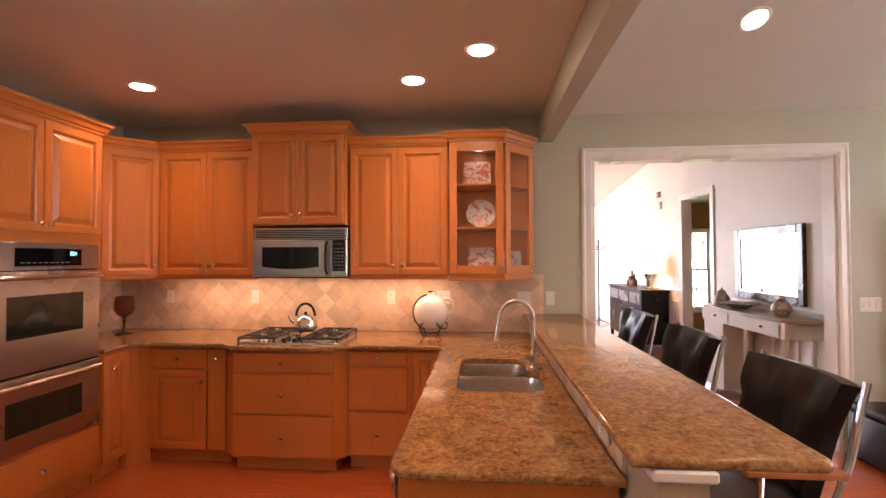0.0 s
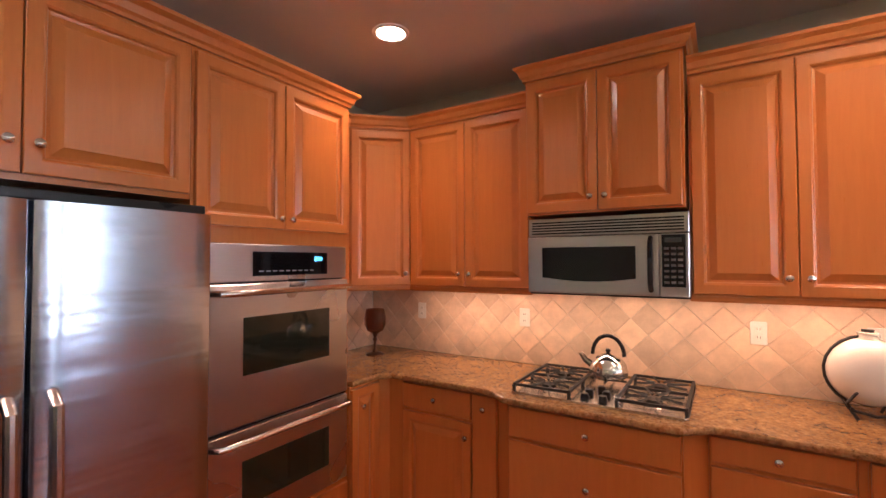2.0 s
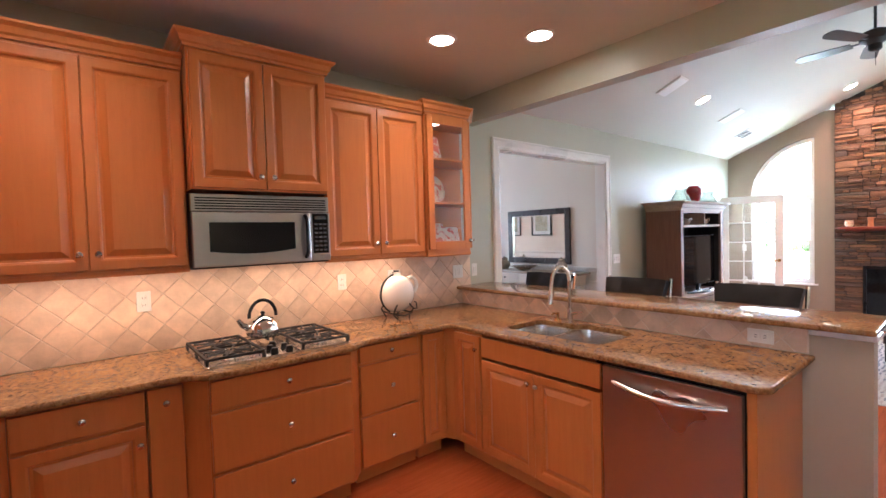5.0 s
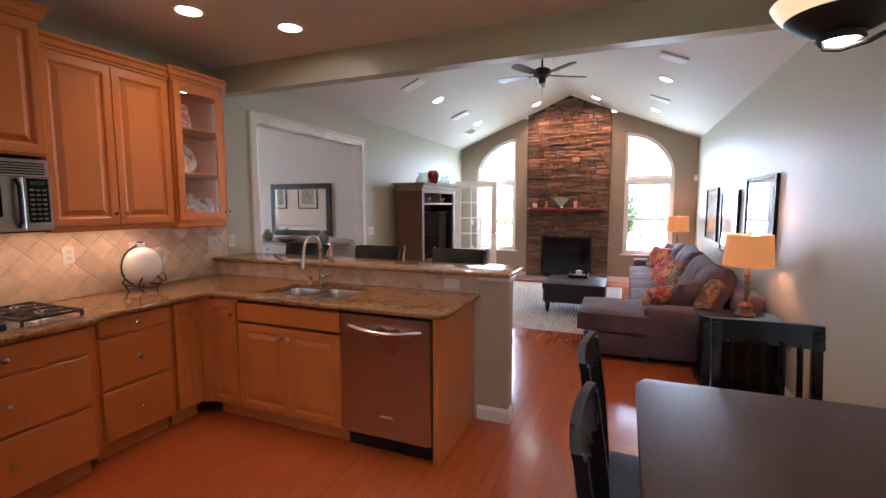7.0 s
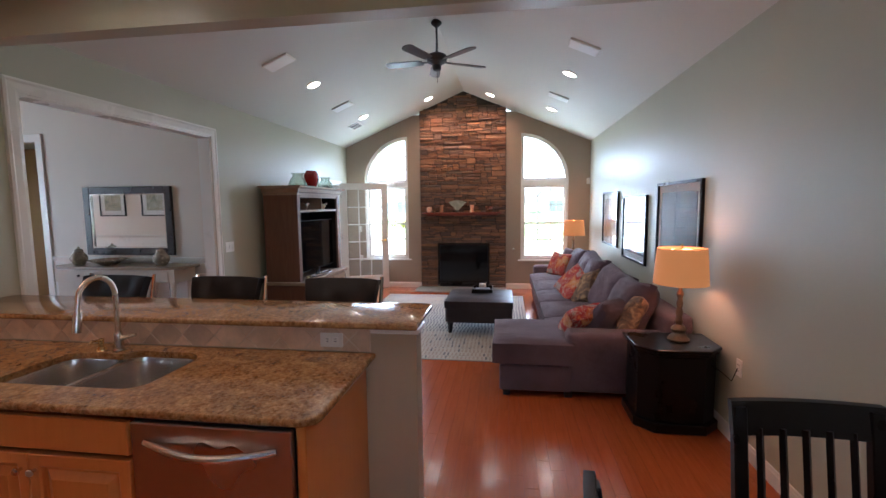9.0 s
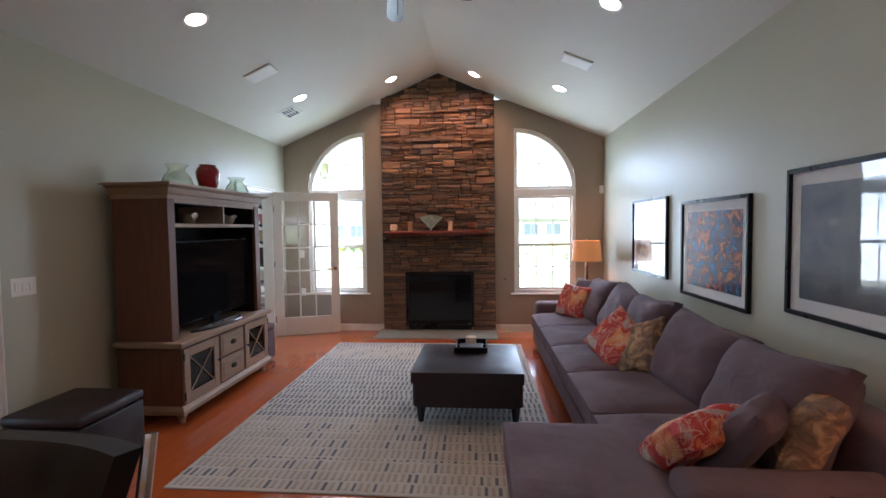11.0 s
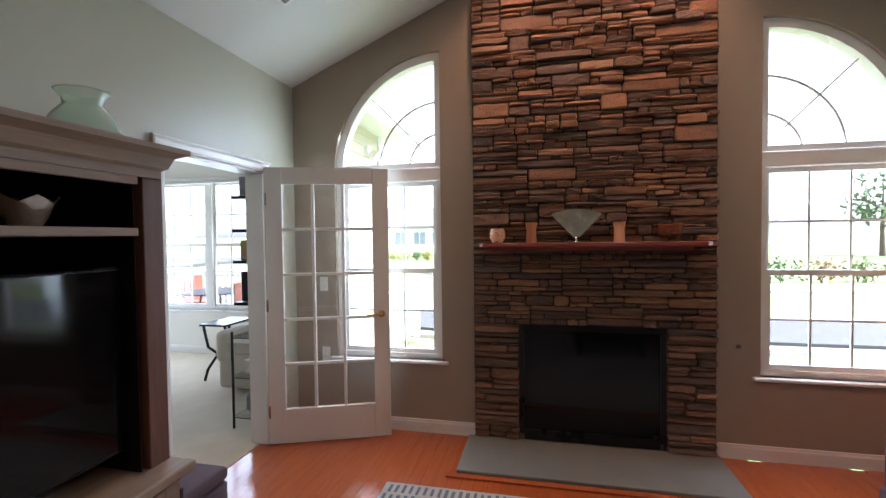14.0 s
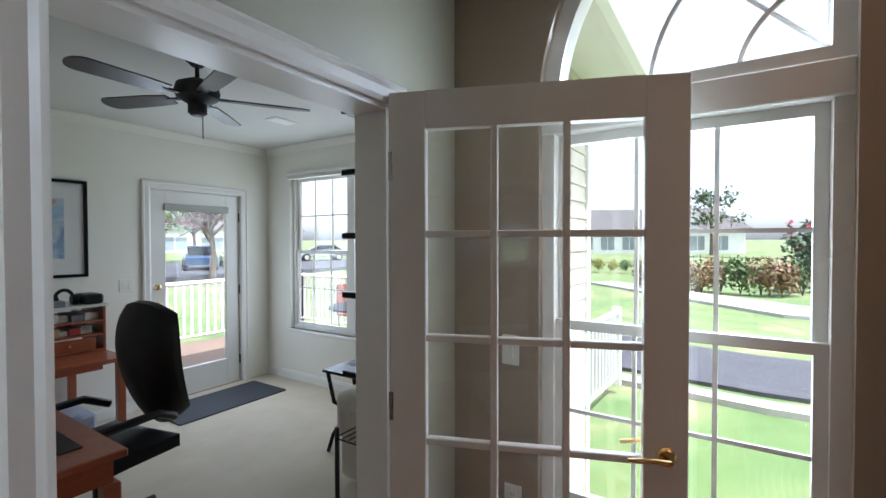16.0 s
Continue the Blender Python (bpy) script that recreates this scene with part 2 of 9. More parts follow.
M_TILE = plain("travertine_tile", (0.68, 0.50, 0.35), 0.5, var=0.2, scale=11, fine=90, bump=0.15, each=0.15)
M_GROUT = plain("grout", (0.64, 0.52, 0.40), 0.85, var=0.1, bump=0.2)
M_WHITEPLAST = plain("white_plastic", (0.78, 0.76, 0.70), 0.35, var=0.02, bump=0)
M_CERAMIC = plain("white_ceramic", (0.80, 0.74, 0.66), 0.12, var=0.05, bump=0, coat=0.3)
M_GLASS = glassy("window_glass")
M_LAMPON = glow("lamp_lit", (1.0, 0.82, 0.58), 6.0)
M_DISPLAY = glow("display", (0.10, 0.65, 1.0), 1.0)

# ---- building helpers ----
def thing(name, label, category, at=(0, 0, 0), rz=0, group="", kind=""):
    """An Empty at a thing's base; its parts are built in world metres under it."""
    ob = new(name)
    ob.empty_display_size = 0.1
    ob.matrix_basis = pose(*at, 0, 0, rz)
    return tagged(ob, label, category, group, kind)


def mesh_of(name, bm, material, smooth=False, angle=35):
    me = bpy.data.meshes.new(name)
    bmesh.ops.recalc_face_normals(bm, faces=bm.faces)
    if smooth:
        for f in bm.faces:
            f.smooth = True
        lim = radians(angle)
        for e in bm.edges:
            if len(e.link_faces) == 2 and e.calc_face_angle(0) > lim:
                e.smooth = False
    bm.to_mesh(me)
    bm.free()
    me.materials.append(material)
    return me


def part(name, bm, material, parent, label="", smooth=False):
    """Links a bmesh, in world metres, as one mesh under a thing or a part."""
    ob = new(name, mesh_of(name, bm, material, smooth))
    ob.parent = parent
    if parent.type == "EMPTY" and parent.parent is None:
        ob.matrix_parent_inverse = parent.matrix_basis.inverted()
    return tagged(ob, label)


def single(name, bm, material, label, category, group="", kind="", smooth=False):
    """A thing that is one mesh, in world metres."""
    return tagged(new(name, mesh_of(name, bm, material, smooth)), label, category, group, kind)


def B():
    return bmesh.new()


def box(bm, x0, y0, z0, x1, y1, z1, bevel=0.0, seg=1, m=None):
    xs, ys, zs = sorted((x0, x1)), sorted((y0, y1)), sorted((z0, z1))
    v = [bm.verts.new((x, y, z)) for x in xs for y in ys for z in zs]
    fs = [bm.faces.new([v[i] for i in q]) for q in ((0, 1, 3, 2), (4, 6, 7, 5), (0, 4, 5, 1), (2, 3, 7, 6), (0, 2, 6, 4), (1, 5, 7, 3))]
    if m is not None:
        bmesh.ops.transform(bm, matrix=m, verts=v)
    if bevel:
        es = list({e for f in fs for e in f.edges})
        bmesh.ops.bevel(bm, geom=es, offset=bevel, segments=seg, affect="EDGES", profile=0.5)
    return bm


def prism(bm, poly, z0, z1, bevel=0.0, seg=1, m=None):
    """A flat outline in x, y drawn up from z0 to z1."""
    lo = [bm.verts.new((x, y, z0)) for x, y in poly]
    hi = [bm.verts.new((x, y, z1)) for x, y in poly]
    fs = [bm.faces.new(lo[::-1]), bm.faces.new(hi)]
    n = len(poly)
    fs += [bm.faces.new((lo[i], lo[(i + 1) % n], hi[(i + 1) % n], hi[i])) for i in range(n)]
    if m is not None:
        bmesh.ops.transform(bm, matrix=m, verts=lo + hi)
    if bevel:
        es = list({e for f in fs[:2] for e in f.edges})
        bmesh.ops.bevel(bm, geom=es, offset=bevel, segments=seg, affect="EDGES", profile=0.5)
    return bm


def lathe(bm, profile, at=(0, 0, 0), seg=24, m=None):
    """A profile of (radius, height) turned round the z axis at a place."""
    rings = []
    for r, z in profile:
        if r < 1e-5:
            rings.append([bm.verts.new((at[0], at[1], at[2] + z))])
        else:
            rings.append([bm.verts.new((at[0] + r * math.cos(2 * math.pi * k / seg), at[1] + r * math.sin(2 * math.pi * k / seg), at[2] + z)) for k in range(seg)])
    for a, b in zip(rings, rings[1:]):
        if len(a) == 1 and len(b) == 1:
            continue
        for k in range(seg):
            j = (k + 1) % seg
            if len(a) == 1:
                bm.faces.new((a[0], b[k], b[j]))
            elif len(b) == 1:
                bm.faces.new((a[k], a[j], b[0]))
            else:
                bm.faces.new((a[k], a[j], b[j], b[k]))
    for ring in (rings[0], rings[-1]):
        if len(ring) > 2 and ring[0].is_valid and profile[0] != profile[-1]:
            bm.faces.new(ring)
    if m is not None:
        bmesh.ops.transform(bm, matrix=m, verts=[v for r in rings for v in r])
    return bm


def tube(bm, pts, r, seg=10, caps=True):
    """A round bar along points; r is a radius or one for each point."""
    pts = [Vector(p) for p in pts]
    rad = r if isinstance(r, (list, tuple)) else [r] * len(pts)
    rings, side = [], None
    for i, p in enumerate(pts):
        d = (pts[min(i + 1, len(pts) - 1)] - pts[max(i - 1, 0)]).normalized()
        if side is None:
            side = d.cross(Vector((0, 0, 1)) if abs(d.z) < 0.9 else Vector((1, 0, 0))).normalized()
        side = (side - d * side.dot(d)).normalized()
        up = d.cross(side)
        rings.append([bm.verts.new(p + rad[i] * (math.cos(2 * math.pi * k / seg) * side + math.sin(2 * math.pi * k / seg) * up)) for k in range(seg)])
    for a, b in zip(rings, rings[1:]):
        for k in range(seg):
            bm.faces.new((a[k], a[(k + 1) % seg], b[(k + 1) % seg], b[k]))
    if caps:
        bm.faces.new(rings[0][::-1])
        bm.faces.new(rings[-1])
    return bm


def sweep(bm, path, profile, closed=False):
    """A moulding: a profile of (out, up) carried along a flat path of (x, y, z), out to the right of the way."""
    pts = [Vector(p) for p in path]
    n, rings = len(pts), []
    for i, p in enumerate(pts):
        a = (p - pts[i - 1]).normalized() if i or closed else None
        b = (pts[(i + 1) % n] - p).normalized() if i < n - 1 or closed else None
        a, b = a or b, b or a
        na, nb = Vector((a.y, -a.x, 0)), Vector((b.y, -b.x, 0))
        o = (na + nb)
        o = o / max(0.3, o.length_squared / 2)
        rings.append([bm.verts.new(p + o * u + Vector((0, 0, w))) for u, w in profile])
    k = len(profile)
    pairs = list(zip(rings, rings[1:])) + ([(rings[-1], rings[0])] if closed else [])
    for a, b in pairs:
        for j in range(k):
            bm.faces.new((a[j], b[j], b[(j + 1) % k], a[(j + 1) % k]))
    if not closed:
        bm.faces.new(rings[0][::-1])
        bm.faces.new(rings[-1])
    return bm


def arc(cx, cy, r, a0, a1, n=12):
    return [(cx + r * math.cos(radians(a0 + (a1 - a0) * k / n)), cy + r * math.sin(radians(a0 + (a1 - a0) * k / n))) for k in range(n + 1)]


def round_rect(x0, y0, x1, y1, r, n=5):
    return arc(x1 - r, y0 + r, r, -90, 0, n) + arc(x1 - r, y1 - r, r, 0, 90, n) + arc(x0 + r, y1 - r, r, 90, 180, n) + arc(x0 + r, y0 + r, r, 180, 270, n)


def cushion(bm, sx, sy, sz, m, puff=0.35, n=10, rim=0.25):
    """A stuffed cushion of that size, about its middle, laid by the pose m."""
    def side(s):
        grid = {}
        for i in range(n + 1):
            for j in range(n + 1):
                u, v = 2 * i / n - 1, 2 * j / n - 1
                edge = max(0.0, (1 - abs(u) ** 4) * (1 - abs(v) ** 4)) ** 0.5
                h = rim + (1 - rim) * edge
                pin = 1 - puff * 0.12 * (1 - abs(u * v)) * (abs(u) ** 6 + abs(v) ** 6)
                w = noise.noise(Vector((u * 2 + sx * 7, v * 2 + sy * 5, s))) * 0.13
                grid[i, j] = bm.verts.new(m @ Vector((u * sx / 2 * pin, v * sy / 2 * pin, s * sz / 2 * (h + w * edge))))
        for i in range(n):
            for j in range(n):
                bm.faces.new((grid[i, j], grid[i + 1, j], grid[i + 1, j + 1], grid[i, j + 1]))
        return grid
    a, b = side(1), side(-1)
    ring = [(i, 0) for i in range(n)] + [(n, j) for j in range(n)] + [(n - i, n) for i in range(n)] + [(0, n - j) for j in range(n)]
    for p, q in zip(ring, ring[1:] + ring[:1]):
        bm.faces.new((a[p], a[q], b[q], b[p]))
    return bm


def facing(origin, out):
    """Local x runs to the right as one looks at the front, y points out of it, z up."""
    o = Vector(out).normalized()
    x = Vector((0, 0, 1)).cross(o)
    m = Matrix((x, o, Vector((0, 0, 1)))).transposed().to_4x4()
    return Matrix.Translation(origin) @ m


def raised_door(bm, m, x0, z0, x1, z1, thick=0.02, rail=0.050, flat=False):
    """A cabinet door: frame, sunk edge and raised middle panel; local y = 0 is its back."""
    rings = [(0, 0), (0, thick - 0.003), (0.003, thick)]
    if not flat:
        rings += [(rail - 0.008, thick), (rail, thick - 0.004), (rail + 0.004, thick - 0.013), (rail + 0.014, thick - 0.015), (rail + 0.040, thick - 0.002), (rail + 0.044, thick)]
    loops = [[bm.verts.new(m @ Vector(p)) for p in ((x0 + i, y, z0 + i), (x1 - i, y, z0 + i), (x1 - i, y, z1 - i), (x0 + i, y, z1 - i))] for i, y in rings]
    for a, b in zip(loops, loops[1:]):
        for k in range(4):
            bm.faces.new((a[k], a[(k + 1) % 4], b[(k + 1) % 4], b[k]))
    bm.faces.new(loops[0][::-1])
    bm.faces.new(loops[-1])
    return bm


def knob(bm, m, x, y, z, r=0.015):
    p = [(0.006, 0), (0.006, 0.012), (r, 0.018), (r, 0.024), (r * 0.6, 0.029), (0.0, 0.030)]
    return lathe(bm, p, (0, 0, 0), 10, m @ Matrix.Translation((x, y, z)) @ pose(0, 0, 0, -90))


def wall_with_holes(bm, axis, at0, at1, u0, u1, z0, top, holes):
    """A wall across x or y (axis) from at0 to at1, running u0..u1, up to top(u), with square holes (u0, z0, u1, z1)."""
    us = sorted({u0, u1, *[h[0] for h in holes], *[h[2] for h in holes]})
    for a, b in zip(us, us[1:]):
        if b - a < 1e-5:
            continue
        cuts = sorted((h[1], h[3]) for h in holes if h[0] <= a + 1e-6 and h[2] >= b - 1e-6)
        spans, z = [], z0
        for lo, hi in cuts:
            if lo > z + 1e-5:
                spans.append((z, lo, None))
            z = hi
        spans.append((z, None, None))
        for lo, hi, _ in spans:
            ta, tb = (hi, hi) if hi is not None else (top(a), top(b))
            pts = [(a, lo), (b, lo), (b, tb), (a, ta)]
            vs = []
            for p in (at0, at1):
                vs.append([bm.verts.new((p, u, z) if axis == "x" else (u, p, z)) for u, z in pts])
            bm.faces.new(vs[0])
            bm.faces.new(vs[1][::-1])
            for k in range(4):
                bm.faces.new((vs[0][k], vs[0][(k + 1) % 4], vs[1][(k + 1) % 4], vs[1][k]))
    return bm

# ---- structure ----
NORTH, SOUTH, EAST, WEST, EAVE, RIDGE_Y, RIDGE_Z = 4.32, -0.32, 7.51, -2.70, 2.74, 2.0, 3.72


def vault(y):
    return EAVE + (RIDGE_Z - EAVE) * (1 - abs(y - RIDGE_Y) / 2.32)


def structure(name, bm, material, label, smooth=False):
    return single(name, bm, material, label, name.split("_")[0], kind="structure", smooth=smooth)


def flat(z):
    return lambda u: z


bm = wall_with_holes(B(), "y", NORTH, 4.44, WEST - 0.14, 7.65, 0, flat(2.80), [(1.49, -0.01, 3.39, 2.36), (6.20, -0.01, 7.09, 2.005)])
wall_north = structure("wall_north", bm, M_WALL, "sage green painted wall with wide cased openings")
bm = wall_with_holes(B(), "y", SOUTH - 0.14, SOUTH, WEST - 0.14, 7.65, 0, flat(2.80), [])
structure("wall_south", bm, M_WALL, "sage green painted long side wall")
bm = wall_with_holes(B(), "x", WEST - 0.14, WEST, SOUTH, NORTH, 0, flat(2.80), [(0.15, 0.95, 0.95, 2.05)])
structure("wall_west", bm, M_WALL, "sage green painted kitchen wall")
WIN_S, WIN_N = (0.06, 0.93), (3.09, 3.96)
bm = wall_with_holes(B(), "x", EAST, 7.65, SOUTH, NORTH, 0, lambda y: vault(y) + 0.05, [(0.06, 0.56, 0.93, 2.92), (3.09, 0.56, 3.96, 2.92)])
for cy, sgn in ((0.93, -1), (3.09, 1)):
    # quarter-round head of the opening
    curve = [(cy + sgn * 0.87 * math.sin(radians(a)), 2.05 + 0.87 * math.cos(radians(a))) for a in range(0, 91, 6)]
    poly = curve + [(cy + sgn * 0.87, 2.92)]
    lo = [bm.verts.new((EAST, y, z)) for y, z in poly]
    hi = [bm.verts.new((7.65, y, z)) for y, z in poly]
    bm.faces.new(lo)
    bm.faces.new(hi[::-1])
    for i in range(len(poly)):
        j = (i + 1) % len(poly)
        bm.faces.new((lo[i], lo[j], hi[j], hi[i]))
wall_east = structure("wall_east", bm, M_TAUPE, "taupe painted gable wall with two arched windows")

# ceilings
bm = box(B(), WEST - 0.14, SOUTH - 0.14, EAVE, 1.07, NORTH + 0.12, EAVE + 0.12)
structure("ceiling_kitchen", bm, M_CEIL, "flat white painted kitchen ceiling")
bm = B()
prof = [(SOUTH - 0.14, vault(SOUTH - 0.14)), (RIDGE_Y, RIDGE_Z), (NORTH + 0.12, vault(NORTH + 0.12))]
lo = [[bm.verts.new((x, y, z)) for y, z in prof] for x in (1.10, 7.65)]
hi = [[bm.verts.new((x, y, z + 0.12)) for y, z in prof] for x in (1.10, 7.65)]
for a in (lo, hi):
    for k in (0, 1):
        bm.faces.new((a[0][k], a[0][k + 1], a[1][k + 1], a[1][k]))
structure("ceiling_vault", bm, M_CEIL, "white vaulted living room ceiling")
bm = box(B(), 1.055, SOUTH, 2.517, 1.17, NORTH, 3.9)
structure("beam", bm, M_WALL, "sage painted dropped beam between kitchen and living room")

# dining room and hall behind the north wall
DIN_E, DIN_W, DIN_N = 3.62, -0.30, 14.5


def din_top(y):
    return 3.68 - 0.0945 * (y - 4.44)


bm = wall_with_holes(B(), "x", DIN_E, DIN_E + 0.12, 4.44, DIN_N, 0, lambda y: din_top(y) + 0.05, [(6.72, -0.01, 7.55, 2.40)])
structure("wall_dining_east", bm, M_DINING, "beige painted dining room wall")
bm = wall_with_holes(B(), "x", DIN_W - 0.12, DIN_W, 4.44, DIN_N, 0, lambda y: din_top(y) + 0.05, [(10.7, 0.75, 13.3, 2.45)])
structure("wall_dining_west", bm, M_DINING, "beige painted dining room wall with a broad window")
structure("wall_dining_north", box(B(), DIN_W - 0.12, DIN_N, 0, 6.2, DIN_N + 0.12, 3.6), M_DINING, "beige painted end wall")
bm = B()
vs = [bm.verts.new(p) for p in ((DIN_W - 0.12, 4.44, din_top(4.44)), (DIN_E + 0.12, 4.44, din_top(4.44)), (DIN_E + 0.12, DIN_N, din_top(DIN_N)), (DIN_W - 0.12, DIN_N, din_top(DIN_N)))]
f = bm.faces.new(vs)
ext = bmesh.ops.extrude_face_region(bm, geom=[f])
bmesh.ops.translate(bm, vec=(0, 0, 0.1), verts=[v for v in ext["geom"] if isinstance(v, bmesh.types.BMVert)])
structure("ceiling_dining", bm, M_CEIL, "sloping white dining room ceiling")
structure("wall_dining_south", box(B(), DIN_W - 0.12, 4.44, 2.80, DIN_E + 0.12, 4.50, 3.80), M_DINING, "beige wall above the opening")
# room beyond the dining room's doorway
M_TAN = plain("wall_paint_tan", (0.50, 0.30, 0.13), 0.55, var=0.03, bump=0.05)
bm = wall_with_holes(B(), "y", 9.6, 9.7, 3.74, 5.55, 0, flat(2.6), [(4.25, 0.5, 5.05, 2.1)])
structure("wall_hall_north", bm, M_TAN, "tan painted wall with a bright window")
structure("wall_hall_east", box(B(), 5.45, 4.44, 0, 5.57, 9.6, 2.6), M_TAN, "tan painted hall wall")
structure("ceiling_hall", box(B(), 3.74, 4.44, 2.6, 5.6, 9.7, 2.7), M_CEIL, "white hall ceiling")
structure("floor_hall", box(B(), 3.74, 4.44, -0.06, 5.45, 9.7, -0.004), M_FLOORWOOD, "stained wood hall floor")

# office
OFF_W, OFF_E, OFF_N, OFF_Z = 5.57, 9.25, 7.95, 2.62
bm = wall_with_holes(B(), "y", OFF_N, OFF_N + 0.14, OFF_W, OFF_E + 0.14, 0, flat(OFF_Z), [(7.98, -0.01, 8.90, 2.06)])
structure("wall_office_north", bm, M_CREAM, "cream painted office wall")
bm = wall_with_holes(B(), "x", OFF_E, OFF_E + 0.14, 4.44, OFF_N, 0, flat(OFF_Z), [(5.75, 0.58, 7.55, 2.30)])
structure("wall_office_east", bm, M_CREAM, "cream painted office wall with a double window")
structure("wall_office_west", box(B(), OFF_W - 0.005, 4.44, 0, OFF_W + 0.05, OFF_N, OFF_Z), M_CREAM, "cream painted office wall")
structure("wall_office_south", box(B(), 7.65, 4.32, -0.4, OFF_E + 0.14, 4.44, OFF_Z + 0.1), M_CREAM, "cream wall of the office wing")
structure("office_wall_lining", wall_with_holes(B(), "y", 4.442, 4.452, OFF_W, 7.65, 0, flat(OFF_Z), [(6.20, -0.01, 7.09, 2.005)]), M_CREAM, "cream painted inner face of the office wall")
structure("ceiling_office", box(B(), OFF_W, 4.44, OFF_Z, OFF_E + 0.14, OFF_N + 0.14, OFF_Z + 0.1), M_CEIL, "flat white office ceiling")
M_CARPET = weave("beige_carpet", (0.52, 0.44, 0.32), (0.60, 0.52, 0.39), 0.95, 260)
structure("floor_office", box(B(), OFF_W, 4.38, -0.06, OFF_E, OFF_N, 0.006), M_CARPET, "beige cut pile office carpet")
bm = B()
sweep(bm, [(OFF_W + 0.05, OFF_N, 2.55), (OFF_E, OFF_N, 2.55), (OFF_E, 4.46, 2.55)], [(0, 0), (0.012, 0), (0.06, 0.055), (0.06, 0.07), (0, 0.07)])
structure("trim_office_cornice", bm, M_CREAM, "cream moulded cornice")

# sub floor under the planks
structure("floor", box(B(), WEST, SOUTH, -0.12, EAST, NORTH + 0.06, -0.012), M_SEAM, "stained hardwood strip floor")
structure("floor_dining", box(B(), DIN_W, NORTH + 0.06, -0.12, DIN_E, DIN_N, -0.002), M_FLOORWOOD, "stained hardwood dining room floor")

# skirting boards
SKIRT = [(0, 0), (0.014, 0), (0.014, 0.075), (0.010, 0.085), (0.008, 0.098), (0, 0.10)]


def skirting(name, path, label="white painted baseboard"):
    structure("baseboard_" + name, sweep(B(), path, SKIRT), M_TRIM, label)


skirting("south", [(EAST, SOUTH, 0), (WEST, SOUTH, 0)])
skirting("east_a", [(EAST, SOUTH, 0), (EAST, 1.20, 0)][::-1])
skirting("east_b", [(EAST, 2.83, 0), (EAST, NORTH, 0)][::-1])
skirting("north", [(3.50, NORTH, 0), (6.13, NORTH, 0)])
skirting("office_n", [(OFF_W, OFF_N, 0), (7.90, OFF_N, 0)])
skirting("office_e", [(OFF_E, OFF_N, 0), (OFF_E, 4.46, 0)])

# casings of the openings
CASING = [(0, 0), (0.0, 0.018), (0.02, 0.024), (0.06, 0.020), (0.075, 0.028), (0.09, 0.022), (0.09, 0)]


def casing(name, x0, x1, ztop, y, out, w=0.09, label="white painted door casing"):
    """Casing round an opening in a wall across y; out is the side (+1 or -1) it stands proud on."""
    bm = B()
    pts = [((x0 - 0, 0)), (x0, ztop), (x1, ztop), (x1, 0)]
    prof = [(u * w / 0.09, p) for u, p in CASING]
    rings = []
    dirs = [(-1, 0), (-1, 1), (1, 1), (1, 0)]
    for (x, z), (dx, dz) in zip(pts, dirs):
        rings.append([bm.verts.new((x + dx * u, y + out * p, z + dz * u)) for u, p in prof])
    for a, b in zip(rings, rings[1:]):
        for j in range(len(prof)):
            k = (j + 1) % len(prof)
            bm.faces.new((a[j], b[j], b[k], a[k]))
    structure("trim_" + name, bm, M_TRIM, label)


def jamb(name, x0, x1, ztop, y0, y1):
    bm = B()
    box(bm, x0, y0, 0, x0 + 0.018, y1, ztop)
    box(bm, x1 - 0.018, y0, 0, x1, y1, ztop)
    box(bm, x0 + 0.018, y0, ztop - 0.018, x1 - 0.018, y1, ztop)
    structure("trim_" + name, bm, M_TRIM, "white painted jamb lining")


casing("dining_opening", 1.49, 3.39, 2.36, NORTH, -1, label="broad white casing of the dining room opening")
jamb("dining_jamb", 1.488, 3.392, 2.362, 4.316, 4.446)
casing("office_opening", 6.20, 7.09, 2.005, NORTH, -1, 0.07, "white fluted casing of the office doorway")
jamb("office_jamb", 6.198, 7.092, 2.007, 4.316, 4.456)

# ---- windows ----
def bars(bm, x0, x1, y0, y1, z0, z1, ny, nz, w=0.014):
    for k in range(1, ny):
        y = y0 + (y1 - y0) * k / ny
        box(bm, x0, y - w / 2, z0, x1, y + w / 2, z1)
    for k in range(1, nz):
        z = z0 + (z1 - z0) * k / nz
        box(bm, x0 + 0.001, y0, z - w / 2, x1 - 0.001, y1, z + w / 2)


